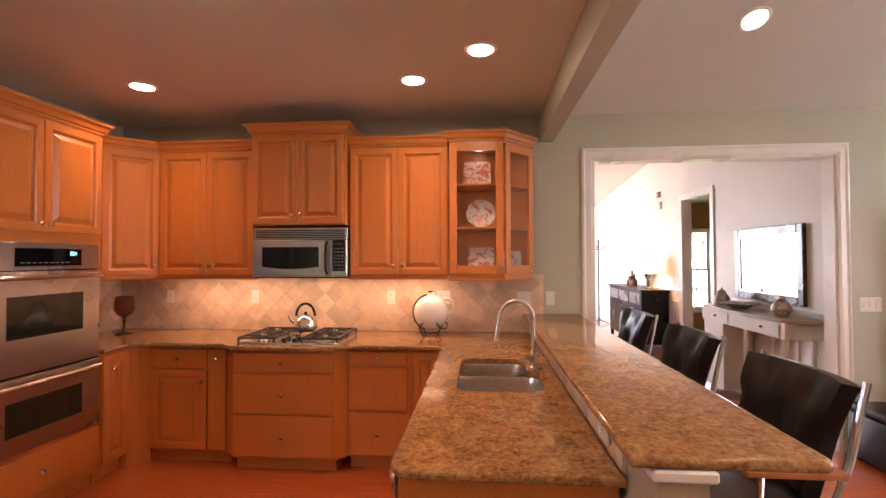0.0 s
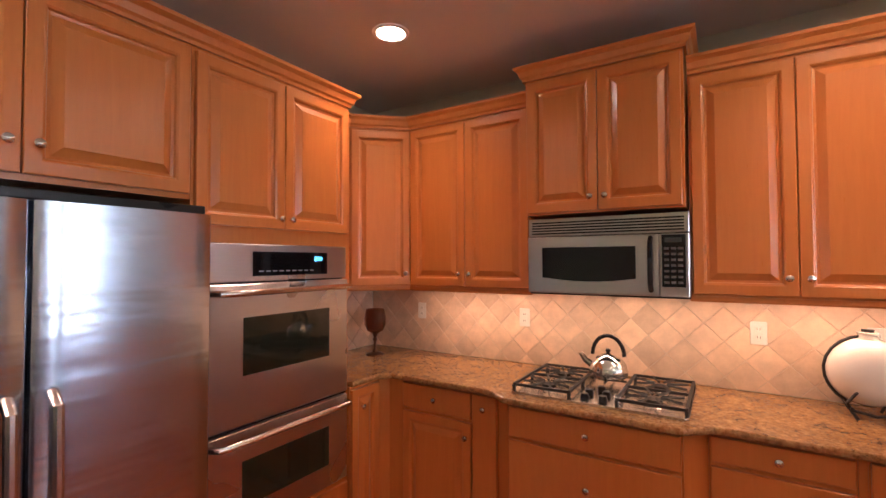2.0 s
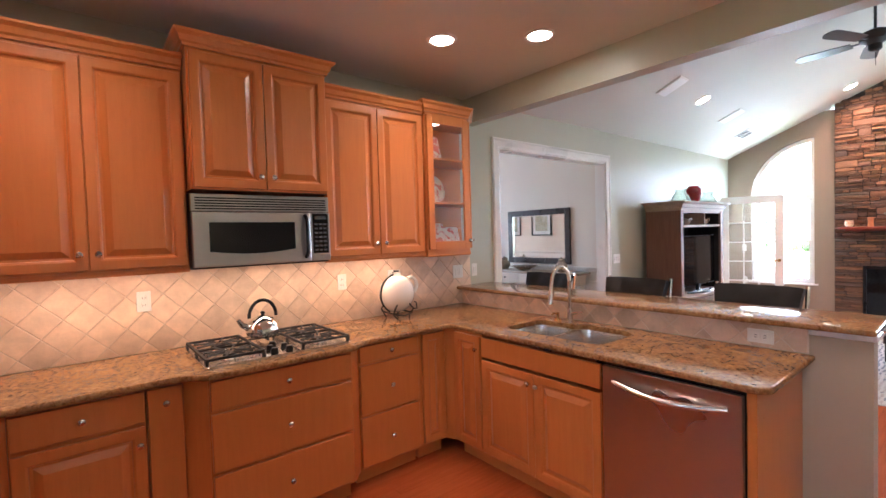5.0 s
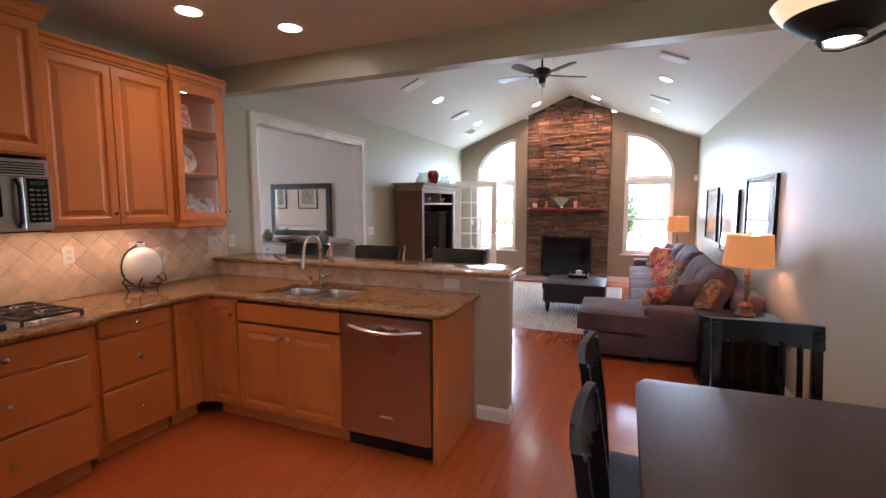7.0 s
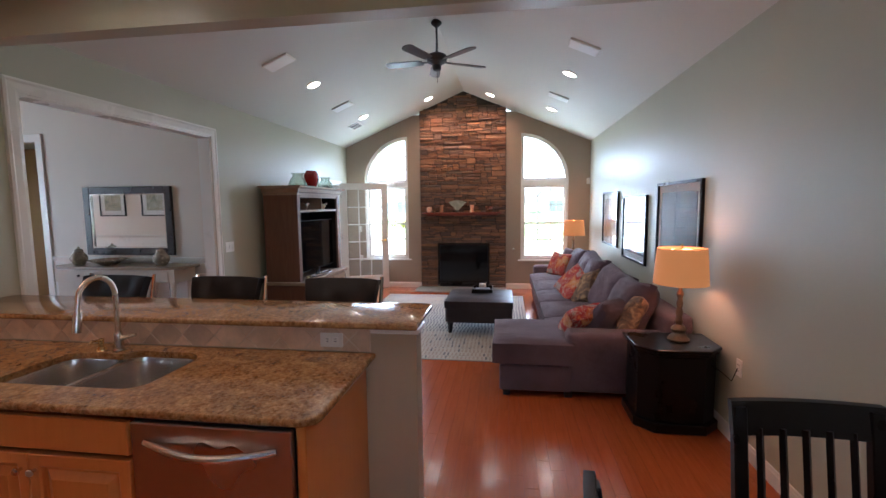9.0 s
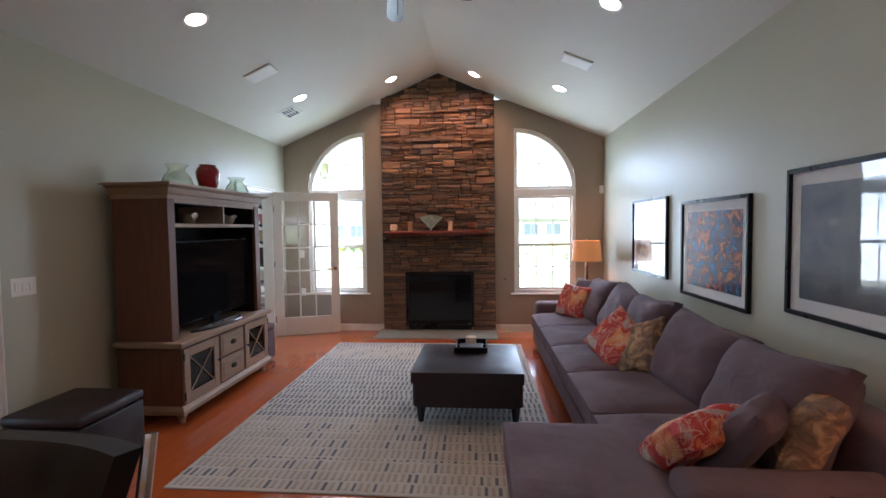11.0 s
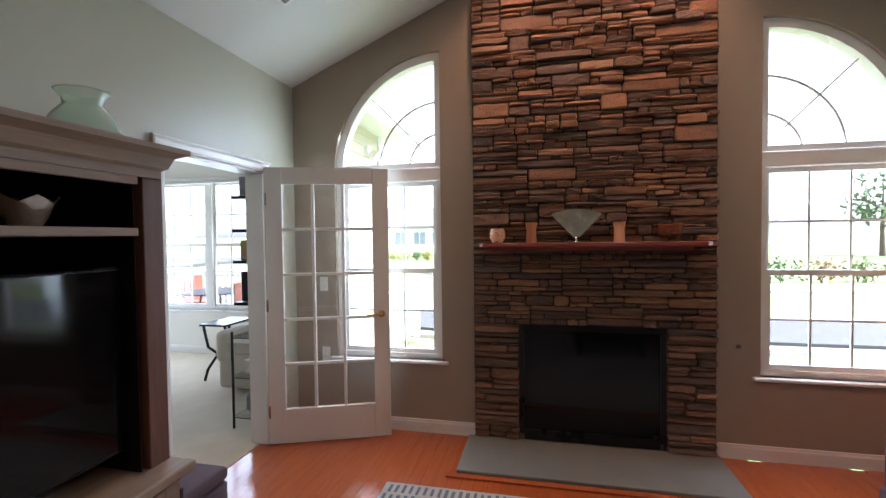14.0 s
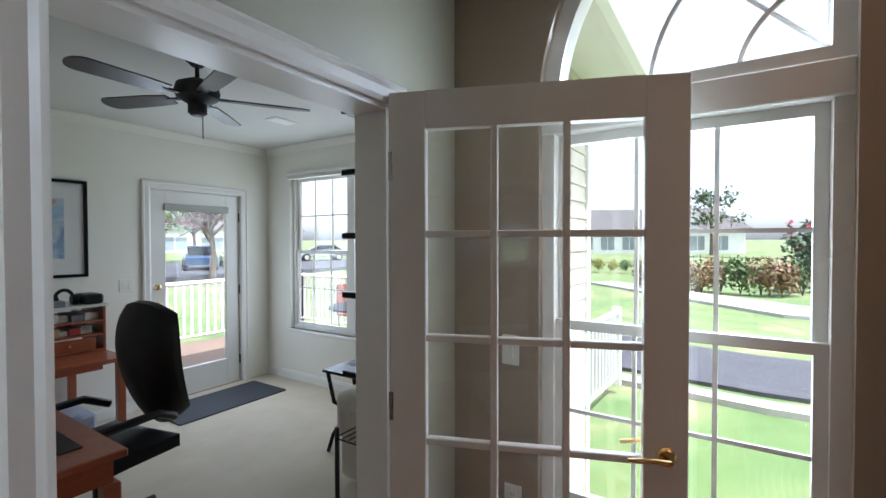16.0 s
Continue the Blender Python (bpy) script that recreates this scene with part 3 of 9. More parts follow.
def arched_window(name, cy, sgn):
    """Sash window under a quarter-round light; cy: the upright side, sgn: which way it reaches."""
    w = structure(name, box(B(), EAST - 0.03, cy + sgn * -0.05, 0.535, 7.60, cy + sgn * 0.92, 0.56, 0.006), M_TRIM, "white sash window with grilles under a quarter-round light")
    a, b = sorted((cy, cy + sgn * 0.87))
    bm = B()
    for y0, y1 in ((a, a + 0.045), (b - 0.045, b)):
        box(bm, 7.545, y0, 0.56, 7.63, y1, 2.05)
    box(bm, 7.545, a + 0.045, 0.56, 7.63, b - 0.045, 0.60)
    part("window_frame", bm, M_TRIM, w)
    bm = box(B(), 7.53, a, 1.95, 7.635, b, 2.05, 0.004)
    part("transom", bm, M_TRIM, w)
    for nm, z0, z1, x in (("lower_sash", 0.60, 1.27, 7.565), ("upper_sash", 1.23, 1.95, 7.595)):
        bm = B()
        box(bm, x, a + 0.045, z0, x + 0.028, a + 0.08, z1)
        box(bm, x, b - 0.08, z0, x + 0.028, b - 0.045, z1)
        box(bm, x, a + 0.08, z0, x + 0.028, b - 0.08, z0 + 0.035)
        box(bm, x, a + 0.08, z1 - 0.035, x + 0.028, b - 0.08, z1)
        s = part(nm, bm, M_TRIM, w)
        bm = B()
        bars(bm, x + 0.008, x + 0.02, a + 0.08, b - 0.08, z0 + 0.035, z1 - 0.035, 3, 2)
        part("grille", bm, M_TRIM, s)
        p = part("pane", box(B(), x + 0.012, a + 0.08, z0 + 0.035, x + 0.016, b - 0.08, z1 - 0.035), M_GLASS, s)
        p.visible_shadow = False
    # quarter-round light
    def ring(r0, r1, x0, x1, n=16):
        bm = B()
        rows = []
        for k in range(n + 1):
            t = radians(90 * k / n)
            rows.append([bm.verts.new((x, cy + sgn * r * math.sin(t), 2.05 + r * math.cos(t))) for r, x in ((r0, x0), (r1, x0), (r1, x1), (r0, x1))])
        for p, q in zip(rows, rows[1:]):
            for j in range(4):
                bm.faces.new((p[j], q[j], q[(j + 1) % 4], p[(j + 1) % 4]))
        for r in (rows[0], rows[-1]):
            bm.faces.new(r)
        return bm
    bm = ring(0.81, 0.87, 7.54, 7.63)
    box(bm, 7.545, cy, 2.05, 7.63, cy + sgn * 0.05, 2.87)
    box(bm, 7.545, cy + sgn * 0.05, 2.05, 7.63, cy + sgn * 0.82, 2.09)
    part("arch_frame", bm, M_TRIM, w, smooth=True)
    bm = ring(0.505, 0.519, 7.583, 7.597)
    inner = ring(0.258, 0.272, 7.583, 7.597)
    tmp = bpy.data.meshes.new("arc")
    inner.to_mesh(tmp)
    inner.free()
    bm.from_mesh(tmp)
    for t in (45,):
        d = Vector((0, sgn * math.sin(radians(t)), math.cos(radians(t))))
        o = Vector((7.59, cy, 2.05))
        tube(bm, [o + d * 0.04, o + d * 0.82], 0.007, 4)
    part("arch_grille", bm, M_TRIM, w)
    bm = B()
    pts = [(7.588, cy, 2.05)] + [(7.588, cy + sgn * 0.82 * math.sin(radians(6 * k)), 2.05 + 0.82 * math.cos(radians(6 * k))) for k in range(16)]
    bm.faces.new([bm.verts.new(p) for p in pts])
    p = part("arch_pane", bm, M_GLASS, w)
    p.visible_shadow = False


arched_window("window_1", 0.93, -1)
arched_window("window_2", 3.09, 1)


def plain_window(name, axis, at, u0, u1, z0, z1, cols, label, nx=3, nz=2, inner=-1):
    """A sash window in a wall across x or y at that depth; inner: the side the room is on."""
    def bx(bm, u0, d0, z0, u1, d1, z1, bev=0.0):
        if axis == "x":
            return box(bm, at + d0, u0, z0, at + d1, u1, z1, bev)
        return box(bm, u0, at + d0, z0, u1, at + d1, z1, bev)
    i = inner
    w = structure(name, bx(B(), u0 - 0.05, i * 0.10, z0 - 0.03, u1 + 0.05, 0.05, z0, 0.005), M_TRIM, label)
    bm = B()
    bx(bm, u0, -0.04, z0, u0 + 0.04, 0.04, z1)
    bx(bm, u1 - 0.04, -0.04, z0, u1, 0.04, z1)
    bx(bm, u0 + 0.04, -0.04, z0, u1 - 0.04, 0.04, z0 + 0.04)
    bx(bm, u0 + 0.04, -0.04, z1 - 0.04, u1 - 0.04, 0.04, z1)
    for k in range(1, cols):
        u = u0 + (u1 - u0) * k / cols
        bx(bm, u - 0.05, -0.04, z0 + 0.04, u + 0.05, 0.04, z1 - 0.04)
    part("window_frame", bm, M_TRIM, w)
    for k in range(cols):
        a = u0 + (u1 - u0) * k / cols + 0.045
        b = u0 + (u1 - u0) * (k + 1) / cols - 0.045
        zm = (z0 + z1) / 2
        for nm, c, d in (("lower_sash", z0 + 0.04, zm + 0.02), ("upper_sash", zm - 0.02, z1 - 0.04)):
            off = i * 0.012 if nm == "lower_sash" else -i * 0.014
            bm = B()
            bx(bm, a, off - 0.012, c, a + 0.035, off + 0.012, d)
            bx(bm, b - 0.035, off - 0.012, c, b, off + 0.012, d)
            bx(bm, a + 0.035, off - 0.012, c, b - 0.035, off + 0.012, c + 0.035)
            bx(bm, a + 0.035, off - 0.012, d - 0.035, b - 0.035, off + 0.012, d)
            s = part(nm, bm, M_TRIM, w)
            bm = B()
            for q in range(1, nx):
                u = a + (b - a) * q / nx
                bx(bm, u - 0.007, off - 0.006, c, u + 0.007, off + 0.006, d)
            for q in range(1, nz):
                z = c + (d - c) * q / nz
                bx(bm, a, off - 0.005, z - 0.007, b, off + 0.005, z + 0.007)
            part("grille", bm, M_TRIM, s)
            p = part("pane", bx(B(), a + 0.03, off - 0.002, c + 0.03, b - 0.03, off + 0.002, d - 0.03), M_GLASS, s)
            p.visible_shadow = False
    return w


w = plain_window("window_3", "x", OFF_E + 0.08, 5.75, 7.55, 0.58, 2.30, 2, "white double sash office window with grilles and a rolled blind")
part("blind_head", box(B(), OFF_E - 0.03, 5.72, 2.27, OFF_E + 0.05, 7.58, 2.33, 0.01), M_WHITEPLAST, w)
# window_4 is never in view; assumed, to let daylight into the nook
plain_window("window_4", "x", WEST - 0.07, 0.15, 0.95, 0.95, 2.05, 1, "assumed white sash window in the unseen nook wall", inner=1)
plain_window("window_5", "x", DIN_W - 0.06, 10.7, 13.3, 0.75, 2.45, 3, "broad white dining room window", inner=1)
plain_window("window_6", "y", 9.65, 4.25, 5.05, 0.5, 2.1, 1, "white hall window")

# ---- recessed lamps, speakers and vents ----
M_SPEAKER = plain("speaker_grille", (0.86, 0.86, 0.84), 0.6, var=0.05, fine=400, bump=0.3)


def downlight(x, y, z, tilt=0, lit=True, watts=14, aim=None):
    """A recessed lamp whose trim lies on the ceiling; tilt follows the slope (degrees about x)."""
    d = thing("downlight", "round white recessed ceiling lamp, lit warm", "ceiling lamp", (x, y, z), group="recessed lamps")
    m = Matrix.Translation((x, y, z)) @ pose(0, 0, 0, tilt)
    part("trim_ring", lathe(B(), [(0.070, -0.002), (0.074, -0.007), (0.092, -0.005), (0.095, 0.002)], (0, 0, 0), 28, m), M_TRIM, d, smooth=True)
    part("bulb", lathe(B(), [(0.0, -0.003), (0.05, -0.0035), (0.072, -0.002)], (0, 0, 0), 28, m), M_LAMPON, d, "lit frosted bulb")
    n = m.to_3x3() @ Vector((0, 0, -1))
    p = Vector((x, y, z)) + n * 0.03
    spot("downlight_beam", p, aim or p + n, watts, WARM, 125, 0.9, 0.07)


for x, y in ((-1.78, 3.40), (0.11, 3.46), (0.56, 3.06), (-1.78, 1.30), (0.10, 1.30)):
    downlight(x, y, EAVE - 0.002, watts=2.2)
SLOPE = math.degrees(math.atan2(RIDGE_Z - EAVE, 2.32))
for x, y in ((2.33, 3.52), (4.27, 3.52), (6.26, 3.54), (2.35, 0.49), (4.36, 0.49), (6.31, 0.50)):
    downlight(x, y, vault(y) - 0.002, -SLOPE if y > RIDGE_Y else SLOPE, watts=3.3)
for y in (2.57, 1.48):
    downlight(6.95, y, vault(y) - 0.002, -SLOPE if y > RIDGE_Y else SLOPE, watts=10, aim=(7.44, y * 0.6 + 0.8, 2.2))


def ceiling_speaker(x, y):
    s = thing("ceiling_speaker", "flat white rectangular loudspeaker grille in the sloping ceiling", "speaker", (x, y, vault(y)), group="ceiling speakers")
    m = Matrix.Translation((x, y, vault(y))) @ pose(0, 0, 0, -SLOPE if y > RIDGE_Y else SLOPE)
    part("frame", box(B(), -0.105, -0.145, -0.014, 0.105, 0.145, 0.004, 0.004, m=m), M_WHITEPLAST, s)
    part("grille", box(B(), -0.094, -0.134, -0.018, 0.094, 0.134, -0.012, 0.003, m=m), M_SPEAKER, s)


for x, y in ((3.41, 3.51), (5.375, 3.57), (3.46, 0.48), (5.46, 0.49)):
    ceiling_speaker(x, y)
vx, vy = 6.515, 3.767
v = thing("ceiling_vent", "small white slatted air vent in the sloping ceiling", "vent", (vx, vy, vault(vy)))
m = Matrix.Translation((vx, vy, vault(vy))) @ pose(0, 0, 0, -SLOPE)
bm = B()
for q in ((-0.15, -0.10, 0.15, -0.085), (-0.15, 0.085, 0.15, 0.10), (-0.15, -0.085, -0.135, 0.085), (0.135, -0.085, 0.15, 0.085), (-0.008, -0.085, 0.008, 0.085)):
    box(bm, q[0], q[1], -0.010, q[2], q[3], 0.002, m=m)
part("frame", bm, M_WHITEPLAST, v)
part("backing", box(B(), -0.134, -0.084, -0.001, 0.134, 0.084, 0.001, m=m), M_BLACK, v)
for k in range(5):
    y = -0.07 + 0.035 * k
    for x0, x1 in ((-0.134, -0.009), (0.009, 0.134)):
        part("slat", box(B(), x0, -0.012, -0.002, x1, 0.012, 0.0, m=m @ pose(0, y, -0.005, 35)), M_WHITEPLAST, v)

# ---- kitchen ----
CROWN = [(0.0, 0.0), (0.012, 0.0), (0.014, 0.014), (0.024, 0.022), (0.032, 0.048), (0.050, 0.062), (0.052, 0.075), (0.0, 0.075)]
LIGHTRAIL = [(-0.02, 0), (0.0, 0), (0.006, 0.008), (0.006, 0.026), (-0.02, 0.026)]


def cabinet(name, label, m, w, h, d, fronts, group, kick=False, body=None):
    """A cabinet whose front lies on local y = 0; fronts: (kind, x0, z0, x1, z1, knob x, knob z)."""
    base = m.translation
    c = thing(name, label, "cabinet", base, group=group)
    part("body", box(B(), 0.001, -d, 0, w - 0.001, -0.001, body or h, m=m), M_MAPLE, c)
    for kind, x0, z0, x1, z1, kx, kz in fronts:
        bm = raised_door(B(), m, x0, z0, x1, z1, 0.02, flat=kind == "drawer")
        p = part(kind, bm, M_MAPLE, c)
        if kx is not None:
            part("knob", knob(B(), m, kx, 0.02, kz), M_NICKEL, p, "round satin nickel knob", smooth=True)
    if kick:
        part("toe_kick", box(B(), 0.0, -d, -0.10, w, -0.06, 0.0, m=m), M_MAPLE, c)
    return c


def pair(w, z0, z1, kz, e=0.012):
    mid = w / 2
    return [("door", e, z0, mid - 0.002, z1, mid - 0.035, kz), ("door", mid + 0.002, z0, w - e, z1, mid + 0.035, kz)]


def pos_s(x, y, z):
    """Front facing south (-y); local x then runs from east to west."""
    return facing((x, y, z), (0, -1, 0))


UP = "wall cabinets"
# x of facing() runs to the right of a viewer's left hand, so start at the viewer's left
for nm, x0, x1, y, z0, z1, kz in (("left", -2.068, -1.242, 3.96, 1.40, 2.43, 0.085), ("mid", -1.236, -0.486, 3.87, 1.80, 2.53, 0.075), ("right", -0.478, 0.308, 3.96, 1.40, 2.43, 0.085)):
    w = x1 - x0
    m = pos_s(x0, y, z0)
    if (m @ Vector((1, 0, 0))).x < x0:
        m = pos_s(x1, y, z0)
    c = cabinet("wall_cabinet", "stained maple wall cabinet with two raised-panel doors", m, w, z1 - z0, NORTH - y - 0.002, pair(w, 0.01, z1 - z0 - 0.03, kz), UP)
    bm = B()
    zc = z1 - 0.012
    if nm == "mid":
        sweep(bm, [(x0, NORTH - 0.01, zc), (x0, y, zc), (x1, y, zc), (x1, NORTH - 0.01, zc)], CROWN)
    else:
        sweep(bm, [(x0, y, zc), (x1, y, zc)], CROWN)
    part("crown_moulding", bm, M_MAPLE, c)
    if nm != "mid":
        part("light_rail", sweep(B(), [(x0, y + 0.0, z0 - 0.026), (x1, y, z0 - 0.026)], LIGHTRAIL), M_MAPLE, c)
    lamp = area("under_cabinet_light", ((x0 + x1) / 2, 4.08, z0 - 0.03), ((x0 + x1) / 2, 4.16, 0.9), w * 0.9, 0.05, 0.23 if nm != "mid" else 0.19, (1.0, 0.62, 0.36))
    if nm == "mid":
        lamp.location.z = 1.372

# corner wall cabinet with a slanting door
c = thing("corner_wall_cabinet", "stained maple corner wall cabinet with one slanting raised-panel door", "cabinet", (-2.4, 4.0, 1.40), group=UP)
poly = [(-2.69, 4.315), (-2.69, 3.41), (-2.36, 3.41), (-2.36, 3.70), (-2.072, 3.975), (-2.072, 4.315)]
part("body", prism(B(), poly, 1.40, 2.43), M_MAPLE, c)
d = Vector((0.288, 0.275, 0)).normalized()
out = Vector((d.y, -d.x, 0))
md = Matrix.Translation(Vector((-2.36, 3.70, 1.40)) + out * 0.001) @ Matrix((d, out, Vector((0, 0, 1)))).transposed().to_4x4()
p = part("door", raised_door(B(), md, 0.012, 0.01, 0.386, 1.0), M_MAPLE, c)
part("knob", knob(B(), md, 0.355, 0.02, 0.085), M_NICKEL, p, "round satin nickel knob", smooth=True)
part("crown_moulding", sweep(B(), [(-2.36, 3.41, 2.418), (-2.36, 3.70, 2.418), (-2.072, 3.975, 2.418)], CROWN), M_MAPLE, c)
part("light_rail", sweep(B(), [(-2.36, 3.41, 1.374), (-2.36, 3.70, 1.374), (-2.072, 3.975, 1.374)], LIGHTRAIL), M_MAPLE, c)

# glass-fronted end cabinet
GC = [(0.314, 4.315), (0.314, 3.93), (0.735, 3.93), (0.975, 4.20), (0.975, 4.315)]
c = thing("glass_cabinet", "stained maple display cabinet with glass doors, plates on its shelves", "cabinet", (0.6, 4.1, 1.39), group=UP)
bm = B()
prism(bm, GC, 1.392, 1.42)
prism(bm, GC, 2.42, 2.45)
box(bm, 0.315, 3.945, 1.42, 0.333, 4.314, 2.42)
box(bm, 0.333, 4.296, 1.42, 0.974, 4.314, 2.42)
part("body", bm, M_MAPLE, c)
GS = [(0.339, 4.29), (0.339, 3.955), (0.725, 3.955), (0.955, 4.205), (0.955, 4.29)]
for z in (1.765, 2.10):
    part("shelf", prism(B(), GS, z, z + 0.016, 0.003), M_MAPLE, c)
part("crown_moulding", sweep(B(), [(0.314, 4.315, 2.44), (0.314, 3.93, 2.44), (0.735, 3.93, 2.44), (0.975, 4.20, 2.44), (0.975, 4.31, 2.44)], CROWN), M_MAPLE, c)
part("light_rail", sweep(B(), [(0.314, 4.315, 1.366), (0.314, 3.93, 1.366), (0.735, 3.93, 1.366), (0.975, 4.20, 1.366), (0.975, 4.31, 1.366)], LIGHTRAIL), M_MAPLE, c)
for a, b in (((0.314, 3.93), (0.735, 3.93)), ((0.735, 3.93), (0.975, 4.20))):
    d = (Vector((*b, 0)) - Vector((*a, 0)))
    w = d.length
    d.normalize()
    out = Vector((d.y, -d.x, 0))
    md = Matrix.Translation((a[0], a[1], 1.42)) @ Matrix((d, out, Vector((0, 0, 1)))).transposed().to_4x4()
    bm = B()
    box(bm, 0.006, -0.002, 0, 0.062, 0.018, 1.0, 0.003, m=md)
    box(bm, w - 0.062, -0.002, 0, w - 0.006, 0.018, 1.0, 0.003, m=md)
    box(bm, 0.062, -0.002, 0, w - 0.062, 0.018, 0.06, m=md)
    box(bm, 0.062, -0.002, 0.94, w - 0.062, 0.018, 1.0, m=md)
    dr = part("door", bm, M_MAPLE, c)
    g = part("pane", box(B(), 0.06, 0.006, 0.055, w - 0.06, 0.010, 0.945, m=md), M_GLASS, dr, "clear glass pane")
    g.visible_shadow = False
    part("knob", knob(B(), md, w - 0.03, 0.018, 0.06), M_NICKEL, dr, "round satin nickel knob", smooth=True)
spot("cabinet_puck_light", (0.55, 4.10, 2.40), (0.55, 4.10, 1.4), 0.0015, WARM, 140, 1.0, 0.03)
part("puck_light", lathe(B(), [(0, 0), (0.035, 0), (0.04, 0.012), (0.0, 0.013)], (0.55, 4.10, 2.406), 16), glow("puck_lit", (1.0, 0.80, 0.55), 0.8), c)
M_FLORAL = blotches("floral_china", [(0.40, (0.78, 0.72, 0.62)), (0.52, (0.75, 0.66, 0.55)), (0.58, (0.62, 0.12, 0.10)), (0.66, (0.72, 0.30, 0.26)), (0.74, (0.16, 0.26, 0.07))], 22, 0.15, 0.8)


def plate(x, y, z, r, square=False):
    m = Matrix.Translation((x, y, z)) @ pose(0, 0, 0, 75)
    bm = B()
    if square:
        prism(bm, round_rect(-r, 0, r, 2 * r, 0.02), 0, 0.012, 0.004, m=m)
        single("square_plate", bm, M_FLORAL, "square white china plate with red flowers standing on a shelf", "plate", "china plates")
    else:
        lathe(bm, [(0, 0.004), (r * 0.6, 0.0), (r, 0.018), (r, 0.022), (r * 0.62, 0.008), (0, 0.010)], (0, 0, 0), 28, m @ Matrix.Translation((0, r, 0)))
        single("round_plate", bm, M_FLORAL, "round china plate with a red flower leaning on a shelf", "plate", "china plates", smooth=True)


plate(0.56, 4.14, 1.421, 0.105, True)
plate(0.56, 4.15, 1.782, 0.12)
plate(0.53, 4.14, 2.117, 0.11, True)
plate(0.80, 4.22, 1.421, 0.09, True)

# base cabinets along the north wall
BASE = "base cabinets"


def south_base(x0, x1, y, fronts, label):
    m = Matrix.Translation((x0, y, 0.10)) @ Matrix(((1, 0, 0, 0), (0, -1, 0, 0), (0, 0, 1, 0), (0, 0, 0, 1)))
    return cabinet("base_cabinet", label, m, x1 - x0, 0.783, NORTH - y - 0.002, fronts, BASE, kick=True)


def drawers(w, cuts, e=0.008):
    return [("drawer", e, a, w - e, b, w / 2, (a + b) / 2) for a, b in cuts]


w = 0.455
south_base(-1.94, -1.485, 3.72, [("drawer", 0.006, 0.625, w - 0.006, 0.765, w / 2, 0.695), ("door", 0.006, 0.02, w - 0.006, 0.605, w - 0.03, 0.53)], "stained maple base cabinet with a drawer over a door")
south_base(-1.483, -1.335, 3.72, [("drawer", 0.004, 0.02, 0.142, 0.765, 0.074, 0.695)], "narrow stained maple pull-out cabinet")
south_base(-1.245, -0.495, 3.64, drawers(0.75, [(0.625, 0.765), (0.325, 0.605), (0.02, 0.305)]), "stained maple cooktop cabinet with three drawers")
south_base(-0.412, 0.036, 3.72, drawers(0.448, [(0.665, 0.765), (0.345, 0.645), (0.02, 0.325)]), "stained maple base cabinet with three drawers")
south_base(0.062, 0.262, 3.72, [("door", 0.006, 0.02, 0.194, 0.765, None, None)], "narrow stained maple corner cabinet door")
for a, b in (((-1.335, 3.72), (-1.245, 3.64)), ((-0.495, 3.64), (-0.412, 3.72)), ((0.036, 3.72), (0.062, 3.72)), ((0.262, 3.72), (0.30, 3.64))):
    single("filler_panel", prism(B(), [a, b, (b[0], b[1] + 0.3), (a[0], a[1] + 0.3)], 0.10, 0.883), M_MAPLE, "plain stained maple filler between cabinets", "panel", "filler panels")
single("filler_panel", prism(B(), [(-2.072, 3.642), (-2.03, 3.70), (-1.941, 3.721), (-1.941, 4.05), (-2.60, 4.05), (-2.60, 3.642)], 0.0, 0.883), M_MAPLE, "plain stained maple corner filler between cabinets", "panel", "filler panels")
# short base by the oven tower, facing east
m = Matrix.Translation((-2.07, 3.64, 0.10)) @ Matrix(((0, 1, 0, 0), (-1, 0, 0, 0), (0, 0, 1, 0), (0, 0, 0, 1)))
cabinet("base_cabinet", "narrow stained maple base cabinet beside the oven tower", m, 0.235, 0.783, 0.60, [("door", 0.006, 0.02, 0.229, 0.765, 0.16, 0.665)], BASE, kick=True)

# peninsula cabinets, facing west
def west_base(y0, y1, fronts, label, body=None):
    m = Matrix.Translation((0.30, y1, 0.10)) @ Matrix(((0, -1, 0, 0), (-1, 0, 0, 0), (0, 0, 1, 0), (0, 0, 0, 1)))
    return cabinet("base_cabinet", label, m, y1 - y0, 0.783, 0.64, fronts, BASE, True, body)


west_base(3.375, 3.64, [("door", 0.012, 0.02, 0.258, 0.765, 0.235, 0.68)], "narrow stained maple corner cabinet")
w = 0.86
sink_base = west_base(2.512, 3.372, [("drawer", 0.008, 0.64, w - 0.008, 0.765, None, None), ("door", 0.008, 0.02, w / 2 - 0.002, 0.62, w / 2 - 0.03, 0.56), ("door", w / 2 + 0.002, 0.02, w - 0.008, 0.62, w / 2 + 0.03, 0.56)], "stained maple sink cabinet with two doors", 0.58)
part("end_panel", box(B(), 0.30, 1.862, 0.0, 0.956, 1.897, 0.883, 0.002), M_MAPLE, sink_base)

